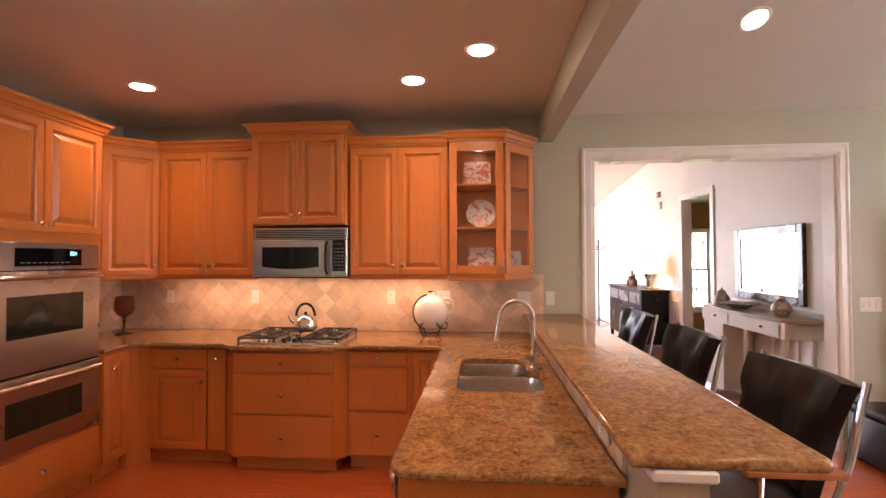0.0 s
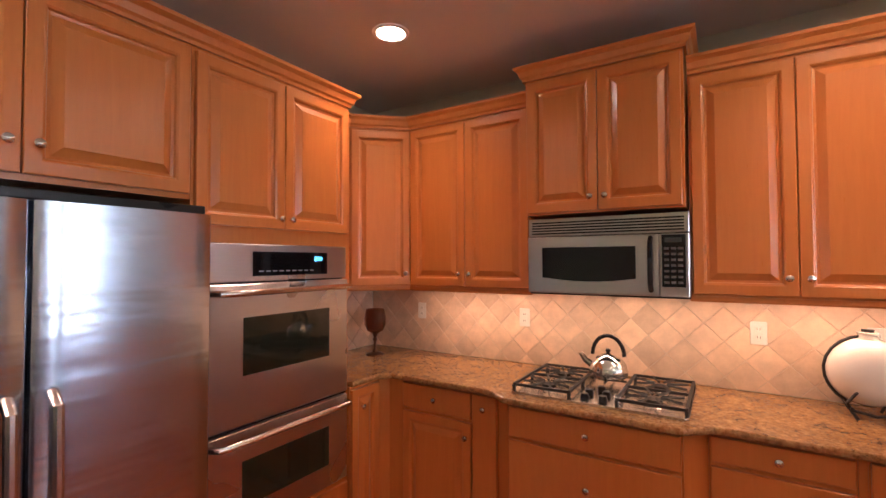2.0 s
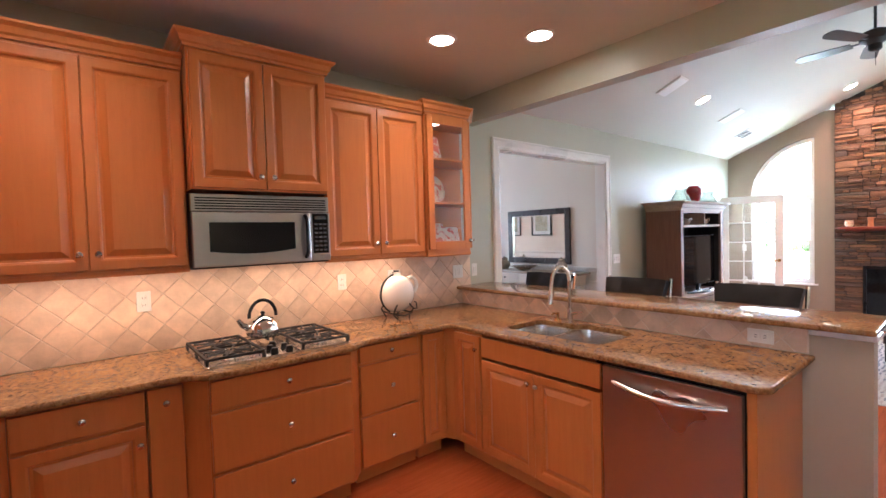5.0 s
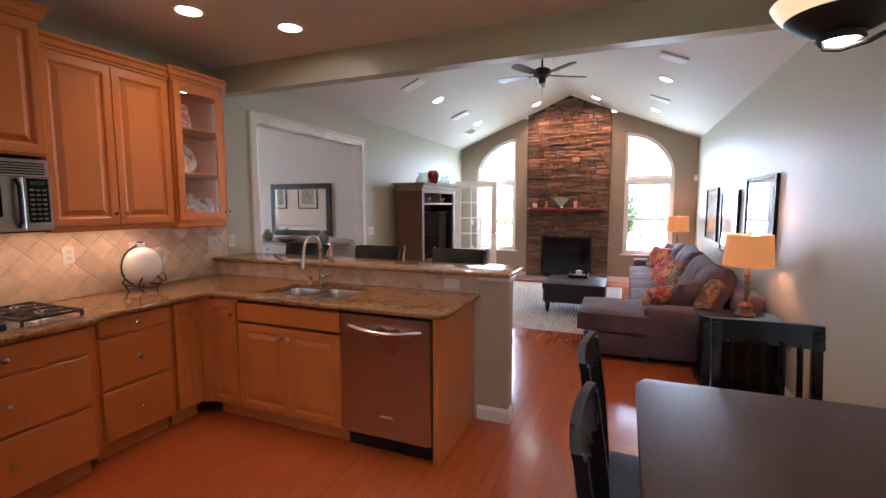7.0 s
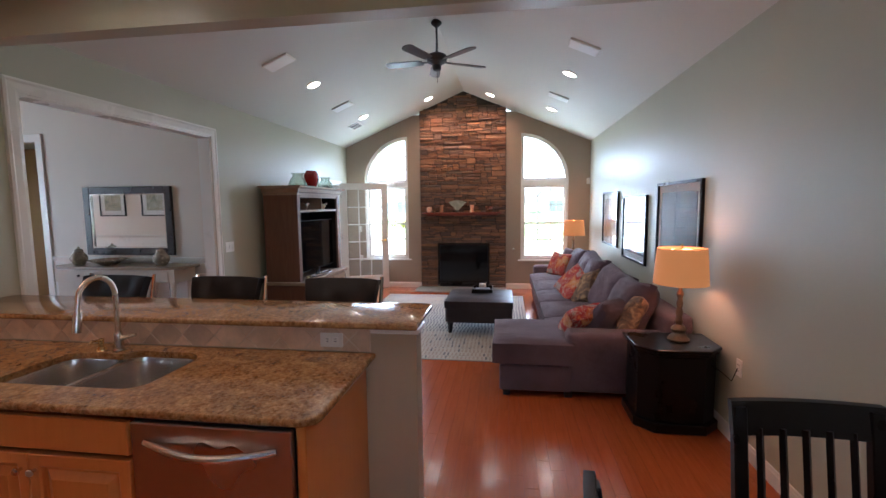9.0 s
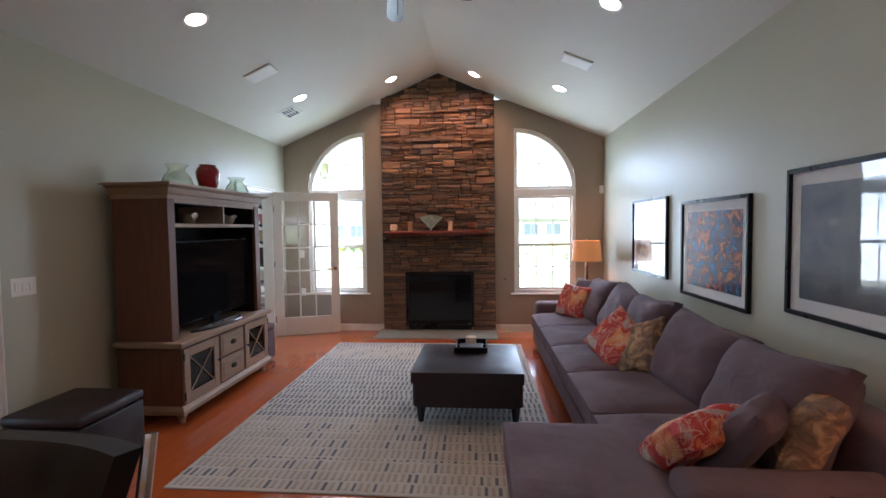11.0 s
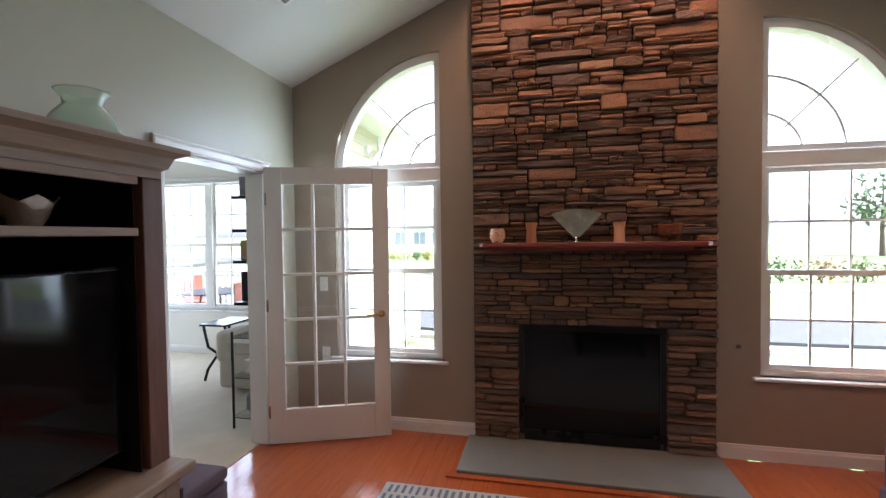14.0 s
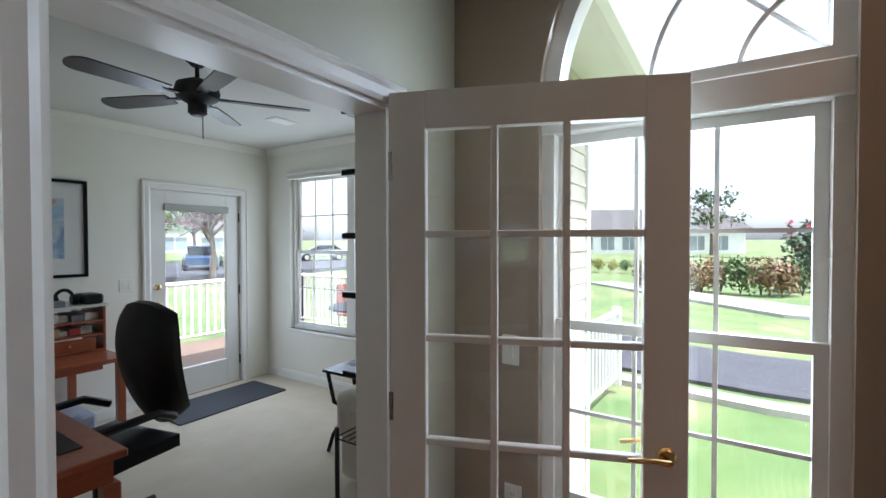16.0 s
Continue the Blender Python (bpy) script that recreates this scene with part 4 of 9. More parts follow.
# dishwasher
d = thing("dishwasher", "stainless steel dishwasher with a curved bar handle", "dishwasher", (0.5, 2.2, 0))
part("body", box(B(), 0.305, 1.90, 0.10, 0.90, 2.508, 0.87), M_BLACK, d)
dr = part("door", box(B(), 0.278, 1.903, 0.115, 0.304, 2.505, 0.868, 0.004), M_STEELV, d)
part("toe_plate", box(B(), 0.345, 1.903, 0.0, 0.36, 2.505, 0.10), M_BLACK, d)
pts = [(0.278 - 0.045 * math.sin(math.pi * k / 14) - 0.004, 1.955 + 0.49 * k / 14, 0.80 - 0.018 * math.sin(math.pi * k / 14)) for k in range(15)]
part("handle", tube(B(), pts, [0.012] + [0.014] * 13 + [0.012], 10), M_STEEL, dr, "curved steel bar handle", smooth=True)
part("badge", box(B(), 0.2755, 2.15, 0.245, 0.2785, 2.24, 0.256), M_WHITEPLAST, dr)

# worktops
def slab(name, poly, z0, z1, label):
    bm = prism(B(), poly, z0, z1, 0.012, 3)
    return single(name, bm, M_GRANITE, label, "worktop", smooth=True)


left = [(-2.69, 4.318), (-2.69, 3.40), (-2.04, 3.40), (-2.04, 3.60), (-1.98, 3.655), (-1.36, 3.655), (-1.25, 3.575), (-0.49, 3.575), (-0.39, 3.655), (0.215, 3.655)] + arc(0.215, 3.595, 0.06, 90, 0, 5)
top = left + arc(0.345, 1.885, 0.07, 180, 270, 6) + [(0.962, 1.815), (0.962, 4.318)]
# the opening is wide over the near bowl and steps in beside the far one
hole = arc(0.52, 2.70, 0.085, 180, 270, 5) + arc(0.745, 2.73, 0.115, 270, 360, 6) + [(0.86, 2.90)] + arc(0.79, 2.95, 0.07, 0, 60, 4) + [(0.808, 3.03)] + arc(0.738, 3.235, 0.07, 0, 90, 5) + arc(0.505, 3.235, 0.07, 90, 180, 5)


def inset(poly, d):
    """The outline drawn in by d."""
    out = []
    n = len(poly)
    for i in range(n):
        p, q, r_ = (Vector(poly[k % n]) for k in (i - 1, i, i + 1))
        e, f = (q - p).normalized(), (r_ - q).normalized()
        n1, n2 = Vector((-e.y, e.x)), Vector((-f.y, f.x))
        m_ = (n1 + n2).normalized()
        out.append(tuple(q + m_ * d / max(0.4, m_.dot(n1))))
    return out


def holed_slab(poly, gap, z0, z1):
    """A slab with an eased outer edge and an opening through it."""
    bm = B()
    rings = []
    for d, z in ((0.010, z1), (0.003, z1 - 0.003), (0.0, z1 - 0.010), (0.0, z0 + 0.010), (0.003, z0 + 0.003), (0.010, z0)):
        rings.append([bm.verts.new((x, y, z)) for x, y in (inset(poly, d) if d else poly)])
    for a_, b_ in zip(rings, rings[1:]):
        for i in range(len(a_)):
            j = (i + 1) % len(a_)
            bm.faces.new((a_[i], a_[j], b_[j], b_[i]))
    rims = []
    for z, ring in ((z1, rings[0]), (z0, rings[-1])):
        rim = [bm.verts.new((x, y, z)) for x, y in gap]
        edges = []
        for loop in (ring, rim):
            for i in range(len(loop)):
                pr = (loop[i], loop[(i + 1) % len(loop)])
                edges.append(bm.edges.get(pr) or bm.edges.new(pr))
        bmesh.ops.triangle_fill(bm, use_beauty=True, use_dissolve=False, edges=edges)
        rims.append(rim)
    for i in range(len(gap)):
        j = (i + 1) % len(gap)
        bm.faces.new((rims[0][i], rims[0][j], rims[1][j], rims[1][i]))
    bmesh.ops.recalc_face_normals(bm, faces=bm.faces)
    return bm


worktop = single("worktop", holed_slab(top, hole, 0.884, 0.914), M_GRANITE, "polished brown and gold speckled granite worktop", "worktop")
bar = [(0.905, 4.318), (0.905, 1.60)] + arc(1.335, 1.635, 0.035, 270, 360, 4) + [(1.37, 4.318)]
slab("breakfast_bar", bar, 1.040, 1.070, "raised granite breakfast bar top on the half wall")

# half wall under the bar
bw = structure("wall_bar", box(B(), 0.972, 1.617, 0, 1.09, NORTH, 1.04), M_BARWALL, "sage painted half wall under the breakfast bar")
part("end_trim", box(B(), 0.955, 1.600, 1.008, 1.107, 1.84, 1.038, 0.006), M_TRIM, bw)
skirting("bar", [(0.972, 1.84, 0), (0.972, 1.617, 0), (1.09, 1.617, 0), (1.09, NORTH, 0)])

# sink: two steel bowls with open tops
def bowl(bm, x0, y0, x1, y1, z0, z1, r):
    rows = [(0.0, z1, r), (0.004, z1 - 0.02, r), (0.012, z0 + 0.035, r * 0.9), (0.04, z0 + 0.004, r * 0.7), (min(x1 - x0, y1 - y0) * 0.42, z0, r * 0.2)]
    loops = [[bm.verts.new((x, y, z)) for x, y in round_rect(x0 + i, y0 + i, x1 - i, y1 - i, max(0.005, rr))] for i, z, rr in rows]
    for a, b in zip(loops, loops[1:]):
        for k in range(len(a)):
            j = (k + 1) % len(a)
            bm.faces.new((a[k], a[j], b[j], b[k]))
    bm.faces.new(loops[-1])


s = thing("sink", "double bowl stainless steel sink set under the granite", "sink", (0.64, 2.96, 0.70))
for y0, y1 in ((2.605, 2.985), (3.015, 3.315)):
    bm = B()
    bowl(bm, 0.425, y0, 0.87 if y0 < 2.9 else 0.818, y1, 0.70, 0.886, 0.085)
    b = part("bowl", bm, M_STEEL, s, smooth=True)
    part("drain", lathe(B(), [(0.0, 0.003), (0.03, 0.002), (0.042, 0.004), (0.044, 0.0)], (0.66, (y0 + y1) / 2, 0.701), 18), M_CHROME, b)
bm = box(B(), 0.427, 2.983, 0.80, 0.83, 3.017, 0.884, 0.006)
part("divider", bm, M_STEEL, s)

# tap with a high swan neck
f = thing("kitchen_tap", "brushed nickel gooseneck kitchen tap with a side lever", "tap", (0.85, 3.085, 0.914))
part("base", lathe(B(), [(0.032, 0), (0.032, 0.008), (0.022, 0.016), (0.018, 0.06), (0.020, 0.085), (0.014, 0.10)], (0.85, 3.085, 0.914), 20), M_NICKEL, f, smooth=True)
pts = [(0.85, 3.085, 1.0), (0.85, 3.085, 1.20)] + [(0.755 + 0.095 * math.cos(radians(a)), 3.085 - 0.0 * a, 1.20 + 0.095 * math.sin(radians(a))) for a in range(10, 171, 16)] + [(0.658, 3.085, 1.19), (0.652, 3.085, 1.15)]
part("spout", tube(B(), pts, 0.0125, 12), M_NICKEL, f, smooth=True)
part("spray_head", tube(B(), [(0.653, 3.085, 1.155), (0.648, 3.085, 1.12), (0.640, 3.085, 1.065)], [0.015, 0.019, 0.017], 14), M_NICKEL, f, smooth=True)
lv = part("lever", tube(B(), [(0.85, 3.085, 0.975), (0.85, 3.04, 0.985), (0.845, 2.985, 1.0)], [0.013, 0.010, 0.007], 10), M_NICKEL, f, smooth=True)
sd = thing("soap_dispenser", "bronze soap pump beside the kitchen tap", "soap pump", (0.85, 3.185, 0.914))
part("base", lathe(B(), [(0.024, 0), (0.022, 0.01), (0.012, 0.02), (0.012, 0.05), (0.016, 0.055), (0.0, 0.062)], (0.85, 3.185, 0.914), 16), M_BRASS, sd, smooth=True)
part("nozzle", tube(B(), [(0.85, 3.185, 0.965), (0.80, 3.185, 0.972), (0.785, 3.185, 0.962)], 0.006, 8), M_BRASS, sd, smooth=True)

# microwave over the cooktop
mw = thing("microwave", "stainless steel over-the-range microwave with a black control pad", "microwave", (-0.86, 4.1, 1.38))
X0, X1, F = -1.236, -0.476, 3.905
part("body", box(B(), X0, F + 0.02, 1.385, X1, NORTH - 0.004, 1.785), M_BLACK, mw)
part("vent_panel", box(B(), X0, F, 1.690, X1, F + 0.02, 1.783, 0.003), M_STEELV, mw)
for k in range(5):
    part("vent_slot", box(B(), X0 + 0.02, F - 0.002, 1.700 + k * 0.014, X1 - 0.02, F + 0.001, 1.708 + k * 0.014), M_BLACK, mw)
xd = -0.60
dr = part("door", box(B(), X0, F - 0.015, 1.395, xd, F + 0.019, 1.686, 0.006, 2), M_STEELV, mw)
curve = [(X0 + 0.08, 1.475)] + [(X0 + 0.08 + 0.46 * k / 8, 1.475 - 0.018 * math.sin(math.pi * k / 8)) for k in range(1, 8)] + [(xd - 0.10, 1.475), (xd - 0.10, 1.63), (X0 + 0.08, 1.63)]
bm = B()
lo = [bm.verts.new((x, F - 0.019, z)) for x, z in curve]
hi = [bm.verts.new((x, F - 0.010, z)) for x, z in curve]
bm.faces.new(lo)
for i in range(len(lo)):
    j = (i + 1) % len(lo)
    bm.faces.new((lo[i], lo[j], hi[j], hi[i]))
part("window", bm, M_BLACKGLASS, dr, "dark glass window")
part("handle", tube(B(), [(xd - 0.035, F - 0.015, 1.42), (xd - 0.035, F - 0.045, 1.45), (xd - 0.035, F - 0.05, 1.55), (xd - 0.035, F - 0.045, 1.64), (xd - 0.035, F - 0.015, 1.67)], 0.011, 8), M_BLACK, dr, "black curved handle", smooth=True)
part("control_frame", box(B(), xd + 0.002, F - 0.012, 1.395, X1, F + 0.019, 1.686, 0.004), M_STEELV, mw)
kp = part("control_pad", box(B(), xd + 0.012, F - 0.016, 1.44, X1 - 0.015, F - 0.012, 1.68), M_BLACKGLASS, mw)
part("display", box(B(), xd + 0.025, F - 0.018, 1.645, X1 - 0.03, F - 0.0155, 1.665), plain("dim_display", (0.04, 0.05, 0.05), 0.2), kp)
for r in range(7):
    for q in range(3):
        part("key", box(B(), xd + 0.022 + q * 0.028, F - 0.0175, 1.455 + r * 0.026, xd + 0.042 + q * 0.028, F - 0.0155, 1.466 + r * 0.026), plain("key_print", (0.10, 0.10, 0.10), 0.4, bump=0) if r + q == 0 else bpy.data.materials["key_print"], kp)

# gas cooktop
ck = thing("cooktop", "steel gas cooktop with black cast-iron grates", "cooktop", (-0.86, 3.95, 0.914))
tray = part("tray", prism(B(), round_rect(-1.245, 3.665, -0.475, 4.20, 0.02), 0.914, 0.926, 0.004), M_STEEL, ck)
for cx in (-1.10, -0.62):
    bm = B()
    x0, x1, y0, y1 = cx - 0.135, cx + 0.135, 3.69, 4.18
    for y in (y0, (y0 + y1) / 2, y1):
        box(bm, x0, y - 0.006, 0.948, x1, y + 0.006, 0.960)
    for x in (x0, x1):
        box(bm, x - 0.006, y0, 0.949, x + 0.006, y1, 0.961)
    for yc in ((y0 * 3 + y1) / 4, (y0 + y1 * 3) / 4):
        for a in range(8):
            v = Vector((math.cos(radians(45 * a + 22)), math.sin(radians(45 * a + 22)), 0))
            tube(bm, [Vector((cx, yc, 0.957)) + v * 0.03, Vector((cx, yc, 0.957)) + v * 0.125], 0.006, 4)
    for x in (x0, x1):
        for y in (y0, (y0 + y1) / 2, y1):
            box(bm, x - 0.007, y - 0.007, 0.926, x + 0.007, y + 0.007, 0.952)
    part("grate", bm, M_IRON, ck)
    for yc in ((y0 * 3 + y1) / 4, (y0 + y1 * 3) / 4):
        b = part("burner", lathe(B(), [(0.055, 0.0), (0.05, 0.012), (0.03, 0.014)], (cx, yc, 0.926), 20), M_STEEL, ck)
        part("burner_cap", lathe(B(), [(0.036, 0.0), (0.036, 0.008), (0.0, 0.010)], (cx, yc, 0.940), 20), M_IRON, b)
for k, (x, y) in enumerate(((-0.90, 3.72), (-0.82, 3.72), (-0.90, 3.80), (-0.82, 3.80), (-0.86, 3.88))):
    part("control_knob", lathe(B(), [(0.02, 0), (0.02, 0.012), (0.016, 0.026), (0.0, 0.027)], (x, y, 0.926), 16), M_BLACK, ck, "black gas knob", smooth=True)
part("center_grate", tube(tube(B(), [(-0.95, 4.02, 0.953), (-0.77, 4.02, 0.953)], 0.006, 6), [(-0.86, 3.94, 0.953), (-0.86, 4.17, 0.953)], 0.006, 6), M_IRON, ck)

# kettle
kt = thing("kettle", "polished steel whistling kettle with a black handle", "kettle", (-0.86, 4.03, 0.960))
part("body", lathe(B(), [(0.075, 0), (0.092, 0.012), (0.096, 0.035), (0.086, 0.075), (0.06, 0.105), (0.035, 0.118), (0.03, 0.122), (0.012, 0.128), (0.0, 0.129)], (-0.86, 4.03, 0.960), 28), M_CHROME, kt, smooth=True)
part("lid_knob", lathe(B(), [(0.006, 0), (0.014, 0.012), (0.010, 0.022), (0.0, 0.024)], (-0.86, 4.03, 1.086), 14), M_BLACK, kt, smooth=True)
part("spout", tube(B(), [(-0.935, 4.03, 1.015), (-0.975, 4.03, 1.04), (-1.0, 4.03, 1.075)], [0.022, 0.016, 0.012], 12), M_CHROME, kt, smooth=True)
part("handle", tube(B(), [(-0.86 + 0.078 * math.cos(radians(a)), 4.03, 1.075 + 0.10 * math.sin(radians(a))) for a in range(0, 181, 15)], 0.010, 10), M_BLACK, kt, "black loop handle", smooth=True)

# round ceramic jug in a wrought iron stand
jx, jy = 0.15, 4.12
j = thing("ceramic_jug", "round flat white ceramic jug in a black wrought iron stand", "jug", (jx, jy, 0.914))
mj = Matrix.Translation((jx, jy, 1.10)) @ pose(0, 0, 0, 90)
part("body", lathe(B(), [(0.0, -0.105), (0.05, -0.101), (0.095, -0.083), (0.128, -0.048), (0.142, 0.0), (0.128, 0.048), (0.095, 0.083), (0.05, 0.101), (0.0, 0.105)], (0, 0, 0), 36, mj), M_CERAMIC, j, smooth=True)
part("neck", lathe(B(), [(0.035, 0), (0.030, 0.02), (0.036, 0.03), (0.026, 0.031)], (jx, jy, 1.232), 20), M_CERAMIC, j, smooth=True)
part("stopper", lathe(B(), [(0.02, 0), (0.022, 0.012), (0.0, 0.014)], (jx, jy, 1.262), 16), M_BLACK, j)
part("handle", tube(B(), [(jx + 0.128 + 0.055 * math.cos(radians(a)), jy, 1.15 + 0.062 * math.sin(radians(a))) for a in range(120, -121, -20)], 0.014, 8), M_CERAMIC, j, smooth=True)
bm = B()
for s_ in (-1, 1):
    tube(bm, [(jx + s_ * 0.05, jy - 0.08, 1.03), (jx + s_ * 0.085, jy - 0.09, 0.985), (jx + s_ * 0.07, jy - 0.06, 0.95), (jx + s_ * 0.05, jy - 0.08, 0.918)], 0.006, 8)
    tube(bm, [(jx + s_ * 0.05, jy + 0.08, 1.03), (jx + s_ * 0.085, jy + 0.09, 0.985), (jx + s_ * 0.05, jy + 0.08, 0.918)], 0.006, 8)
    tube(bm, [(jx + s_ * 0.07, jy - 0.09, 0.96), (jx + s_ * 0.07, jy + 0.09, 0.96)], 0.006, 8)
tube(bm, [(jx - 0.07, jy - 0.085, 0.955), (jx, jy - 0.1, 0.945), (jx + 0.07, jy - 0.085, 0.955)], 0.006, 8)
tube(bm, [(jx + 0.085, jy - 0.09, 0.985), (jx + 0.13, jy - 0.07, 0.98), (jx + 0.14, jy - 0.05, 1.02), (jx + 0.12, jy - 0.05, 1.03)], 0.005, 8)
tube(bm, [(jx - 0.145 * math.cos(radians(a)), jy - 0.005, 1.10 + 0.148 * math.sin(radians(a))) for a in range(-60, 100, 16)], 0.006, 8)
part("stand", bm, M_IRON, j, "black wrought iron stand", smooth=True)

# goblet in the corner
g = thing("goblet", "dark bronze mesh candle goblet on a stem", "candle holder", (-2.42, 4.02, 0.914))
M_BRONZE = plain("bronze", (0.10, 0.045, 0.022), 0.35, 0.6, var=0.3, scale=30, bump=0.2)
part("bowl", lathe(B(), [(0.018, 0.145), (0.055, 0.165), (0.075, 0.21), (0.075, 0.26), (0.062, 0.315), (0.058, 0.315), (0.070, 0.26), (0.05, 0.18), (0.0, 0.16)], (-2.42, 4.02, 0.914), 20), thick_glass("amber_glass", (0.42, 0.16, 0.07)), g, "amber glass bowl", smooth=True)
part("stem", lathe(B(), [(0.065, 0), (0.06, 0.008), (0.02, 0.02), (0.009, 0.04), (0.009, 0.09), (0.016, 0.105), (0.008, 0.12), (0.02, 0.146)], (-2.42, 4.02, 0.914), 18), M_BRONZE, g, smooth=True)

# oven tower with a double oven
m = Matrix.Translation((-2.07, 3.39, 0.10)) @ Matrix(((0, 1, 0, 0), (-1, 0, 0, 0), (0, 0, 1, 0), (0, 0, 0, 1)))
w = 0.845
t_ = cabinet("oven_tower", "tall stained maple cabinet housing the double oven", m, w, 2.31, 0.62, [("door", 0.012, 1.61, w / 2 - 0.002, 2.28, w / 2 - 0.03, 1.655), ("door", w / 2 + 0.002, 1.61, w - 0.012, 2.28, w / 2 + 0.03, 1.655), ("drawer", 0.012, 0.06, w - 0.012, 0.30, w / 2, 0.18)], "tall cabinets", kick=True)
part("crown_moulding", sweep(B(), [(-2.07, 1.42, 2.398), (-2.07, 3.39, 2.398), (-2.69, 3.39, 2.398)], CROWN), M_MAPLE, t_)
ov = thing("double_oven", "stainless steel double wall oven with dark glass windows", "oven", (-2.07, 2.97, 0.44))
y0, y1 = 2.60, 3.355
part("body", box(B(), -2.60, y0 + 0.01, 0.43, -2.068, y1 - 0.01, 1.64), M_BLACK, ov)
cp = part("control_panel", box(B(), -2.068, y0, 1.478, -2.048, y1, 1.638, 0.003), M_STEELV, ov)
dp = part("display", box(B(), -2.049, 2.80, 1.500, -2.045, 3.22, 1.606), M_BLACKGLASS, cp)
M_PRINT = plain("panel_print", (0.30, 0.32, 0.34), 0.4, bump=0)
for k in range(9):
    part("key", box(B(), -2.0455, 2.83 + k * 0.035, 1.518, -2.0445, 2.852 + k * 0.035, 1.523), M_PRINT, dp)
bm = B()
for k, segs in enumerate(("abged", "abgcd", "bc")):
    y = 3.14 + k * 0.016
    place_seg = {"a": (0, 0.018, 0.009, 0.02), "g": (0, 0.009, 0.009, 0.011), "d": (0, 0, 0.009, 0.002), "b": (0.008, 0.01, 0.01, 0.019), "c": (0.008, 0.001, 0.01, 0.01), "e": (-0.001, 0.001, 0.001, 0.01), "f": (-0.001, 0.01, 0.001, 0.019)}
    for q in segs:
        a, b, c2, d2 = place_seg[q]
        box(bm, -2.0455, y + a, 1.565 + b, -2.0442, y + c2, 1.565 + d2)
part("clock_digits", bm, M_DISPLAY, dp)
M_OVENGLASS = plain("oven_glass", (0.012, 0.016, 0.010), 0.06, var=0.1, bump=0)
for z0, z1, wz0, wz1 in ((0.885, 1.470, 1.09, 1.33), (0.44, 0.870, 0.55, 0.74)):
    dr = part("door", box(B(), -2.068, y0, z0, -2.035, y1, z1, 0.005), M_STEELV, ov)
    part("window", box(B(), -2.036, y0 + 0.15, wz0, -2.0335, y1 - 0.13, wz1), M_OVENGLASS, dr, "dark oven glass")
    part("handle", tube(B(), [(-2.035, y0 + 0.01, z1 - 0.035), (-1.992, y0 + 0.03, z1 - 0.035)] + [(-1.985, y0 + 0.05 + (y1 - y0 - 0.1) * k / 4, z1 - 0.035) for k in range(5)] + [(-1.992, y1 - 0.03, z1 - 0.035), (-2.035, y1 - 0.01, z1 - 0.035)], 0.014, 10), M_STEEL, dr, "steel bar handle", smooth=True)
part("trim_strip", box(B(), -2.068, y0, 0.872, -2.05, y1, 0.883), M_BLACK, ov)

# cabinet above the refrigerator
w = 0.98
fridge_cab = cabinet("fridge_cabinet", "stained maple cabinet over the refrigerator with two raised-panel doors", Matrix.Translation((-2.07, 1.565, 1.80)) @ Matrix(((0, 1, 0, 0), (1, 0, 0, 0), (0, 0, 1, 0), (0, 0, 0, 1))), w, 0.61, 0.62, pair(w, 0.02, 0.58, 0.11), "tall cabinets")
part("side_panel", box(B(), -2.69, 1.42, 0, -2.07, 1.56, 2.41, 0.002), M_MAPLE, fridge_cab)

# refrigerator
fr = thing("refrigerator", "side-by-side stainless steel refrigerator with a black ice dispenser", "refrigerator", (-2.3, 2.06, 0))
part("body", box(B(), -2.68, 1.60, 0.02, -2.005, 2.535, 1.735), M_BLACK, fr)
part("top_hinge_cover", box(B(), -2.4, 1.60, 1.735, -1.945, 2.535, 1.765, 0.004), M_BLACK, fr)
for y0, y1, hy in ((1.603, 2.046, 2.005), (2.058, 2.560, 2.10)):
    bm = prism(B(), [(-2.0, y0), (-1.955, y0)] + [(-1.945 + 0.014 * math.sin(math.pi * k / 8), y0 + 0.012 + (y1 - y0 - 0.024) * k / 8) for k in range(9)] + [(-1.955, y1), (-2.0, y1)], 0.09, 1.735)
    dr = part("door", bm, M_FRIDGE, fr, smooth=True)
    part("handle", tube(B(), [(-1.935, hy, 0.40), (-1.895, hy, 0.43), (-1.888, hy, 0.60), (-1.885, hy, 0.80), (-1.888, hy, 1.0), (-1.895, hy, 1.17), (-1.935, hy, 1.20)], 0.016, 10), M_STEEL, dr, "curved steel bar handle", smooth=True)
    if y0 < 1.7:
        dd = part("dispenser", box(B(), -1.945, 1.650, 0.765, -1.925, 2.000 - 0.012, 1.205, 0.006), M_BLACK, dr, "black ice and water dispenser")
        part("recess", box(B(), -1.926, 1.70, 0.80, -1.9235, 1.94, 1.06), M_BLACKGLASS, dd)
        part("drip_tray", box(B(), -1.926, 1.70, 0.785, -1.912, 1.94, 0.80, 0.003), M_IRON, dd)
        for by in (1.936, 1.970):
            part("button", lathe(B(), [(0.0, 0.003), (0.011, 0.003), (0.013, 0)], (0, 0, 0), 16, Matrix.Translation((-1.925, by, 1.145)) @ pose(0, 0, 0, 0, 90)), M_CHROME, dd)
        part("badge", prism(B(), [(0.036 * math.cos(radians(a)), 0.020 * math.sin(radians(a))) for a in range(0, 360, 20)], 0, 0.003, m=Matrix.Translation((-1.925, 1.868, 1.152)) @ Matrix(((0, 0, 1, 0), (1, 0, 0, 0), (0, 1, 0, 0), (0, 0, 0, 1)))), plain("blue_badge", (0.03, 0.20, 0.50), 0.3), dd, "oval blue badge")
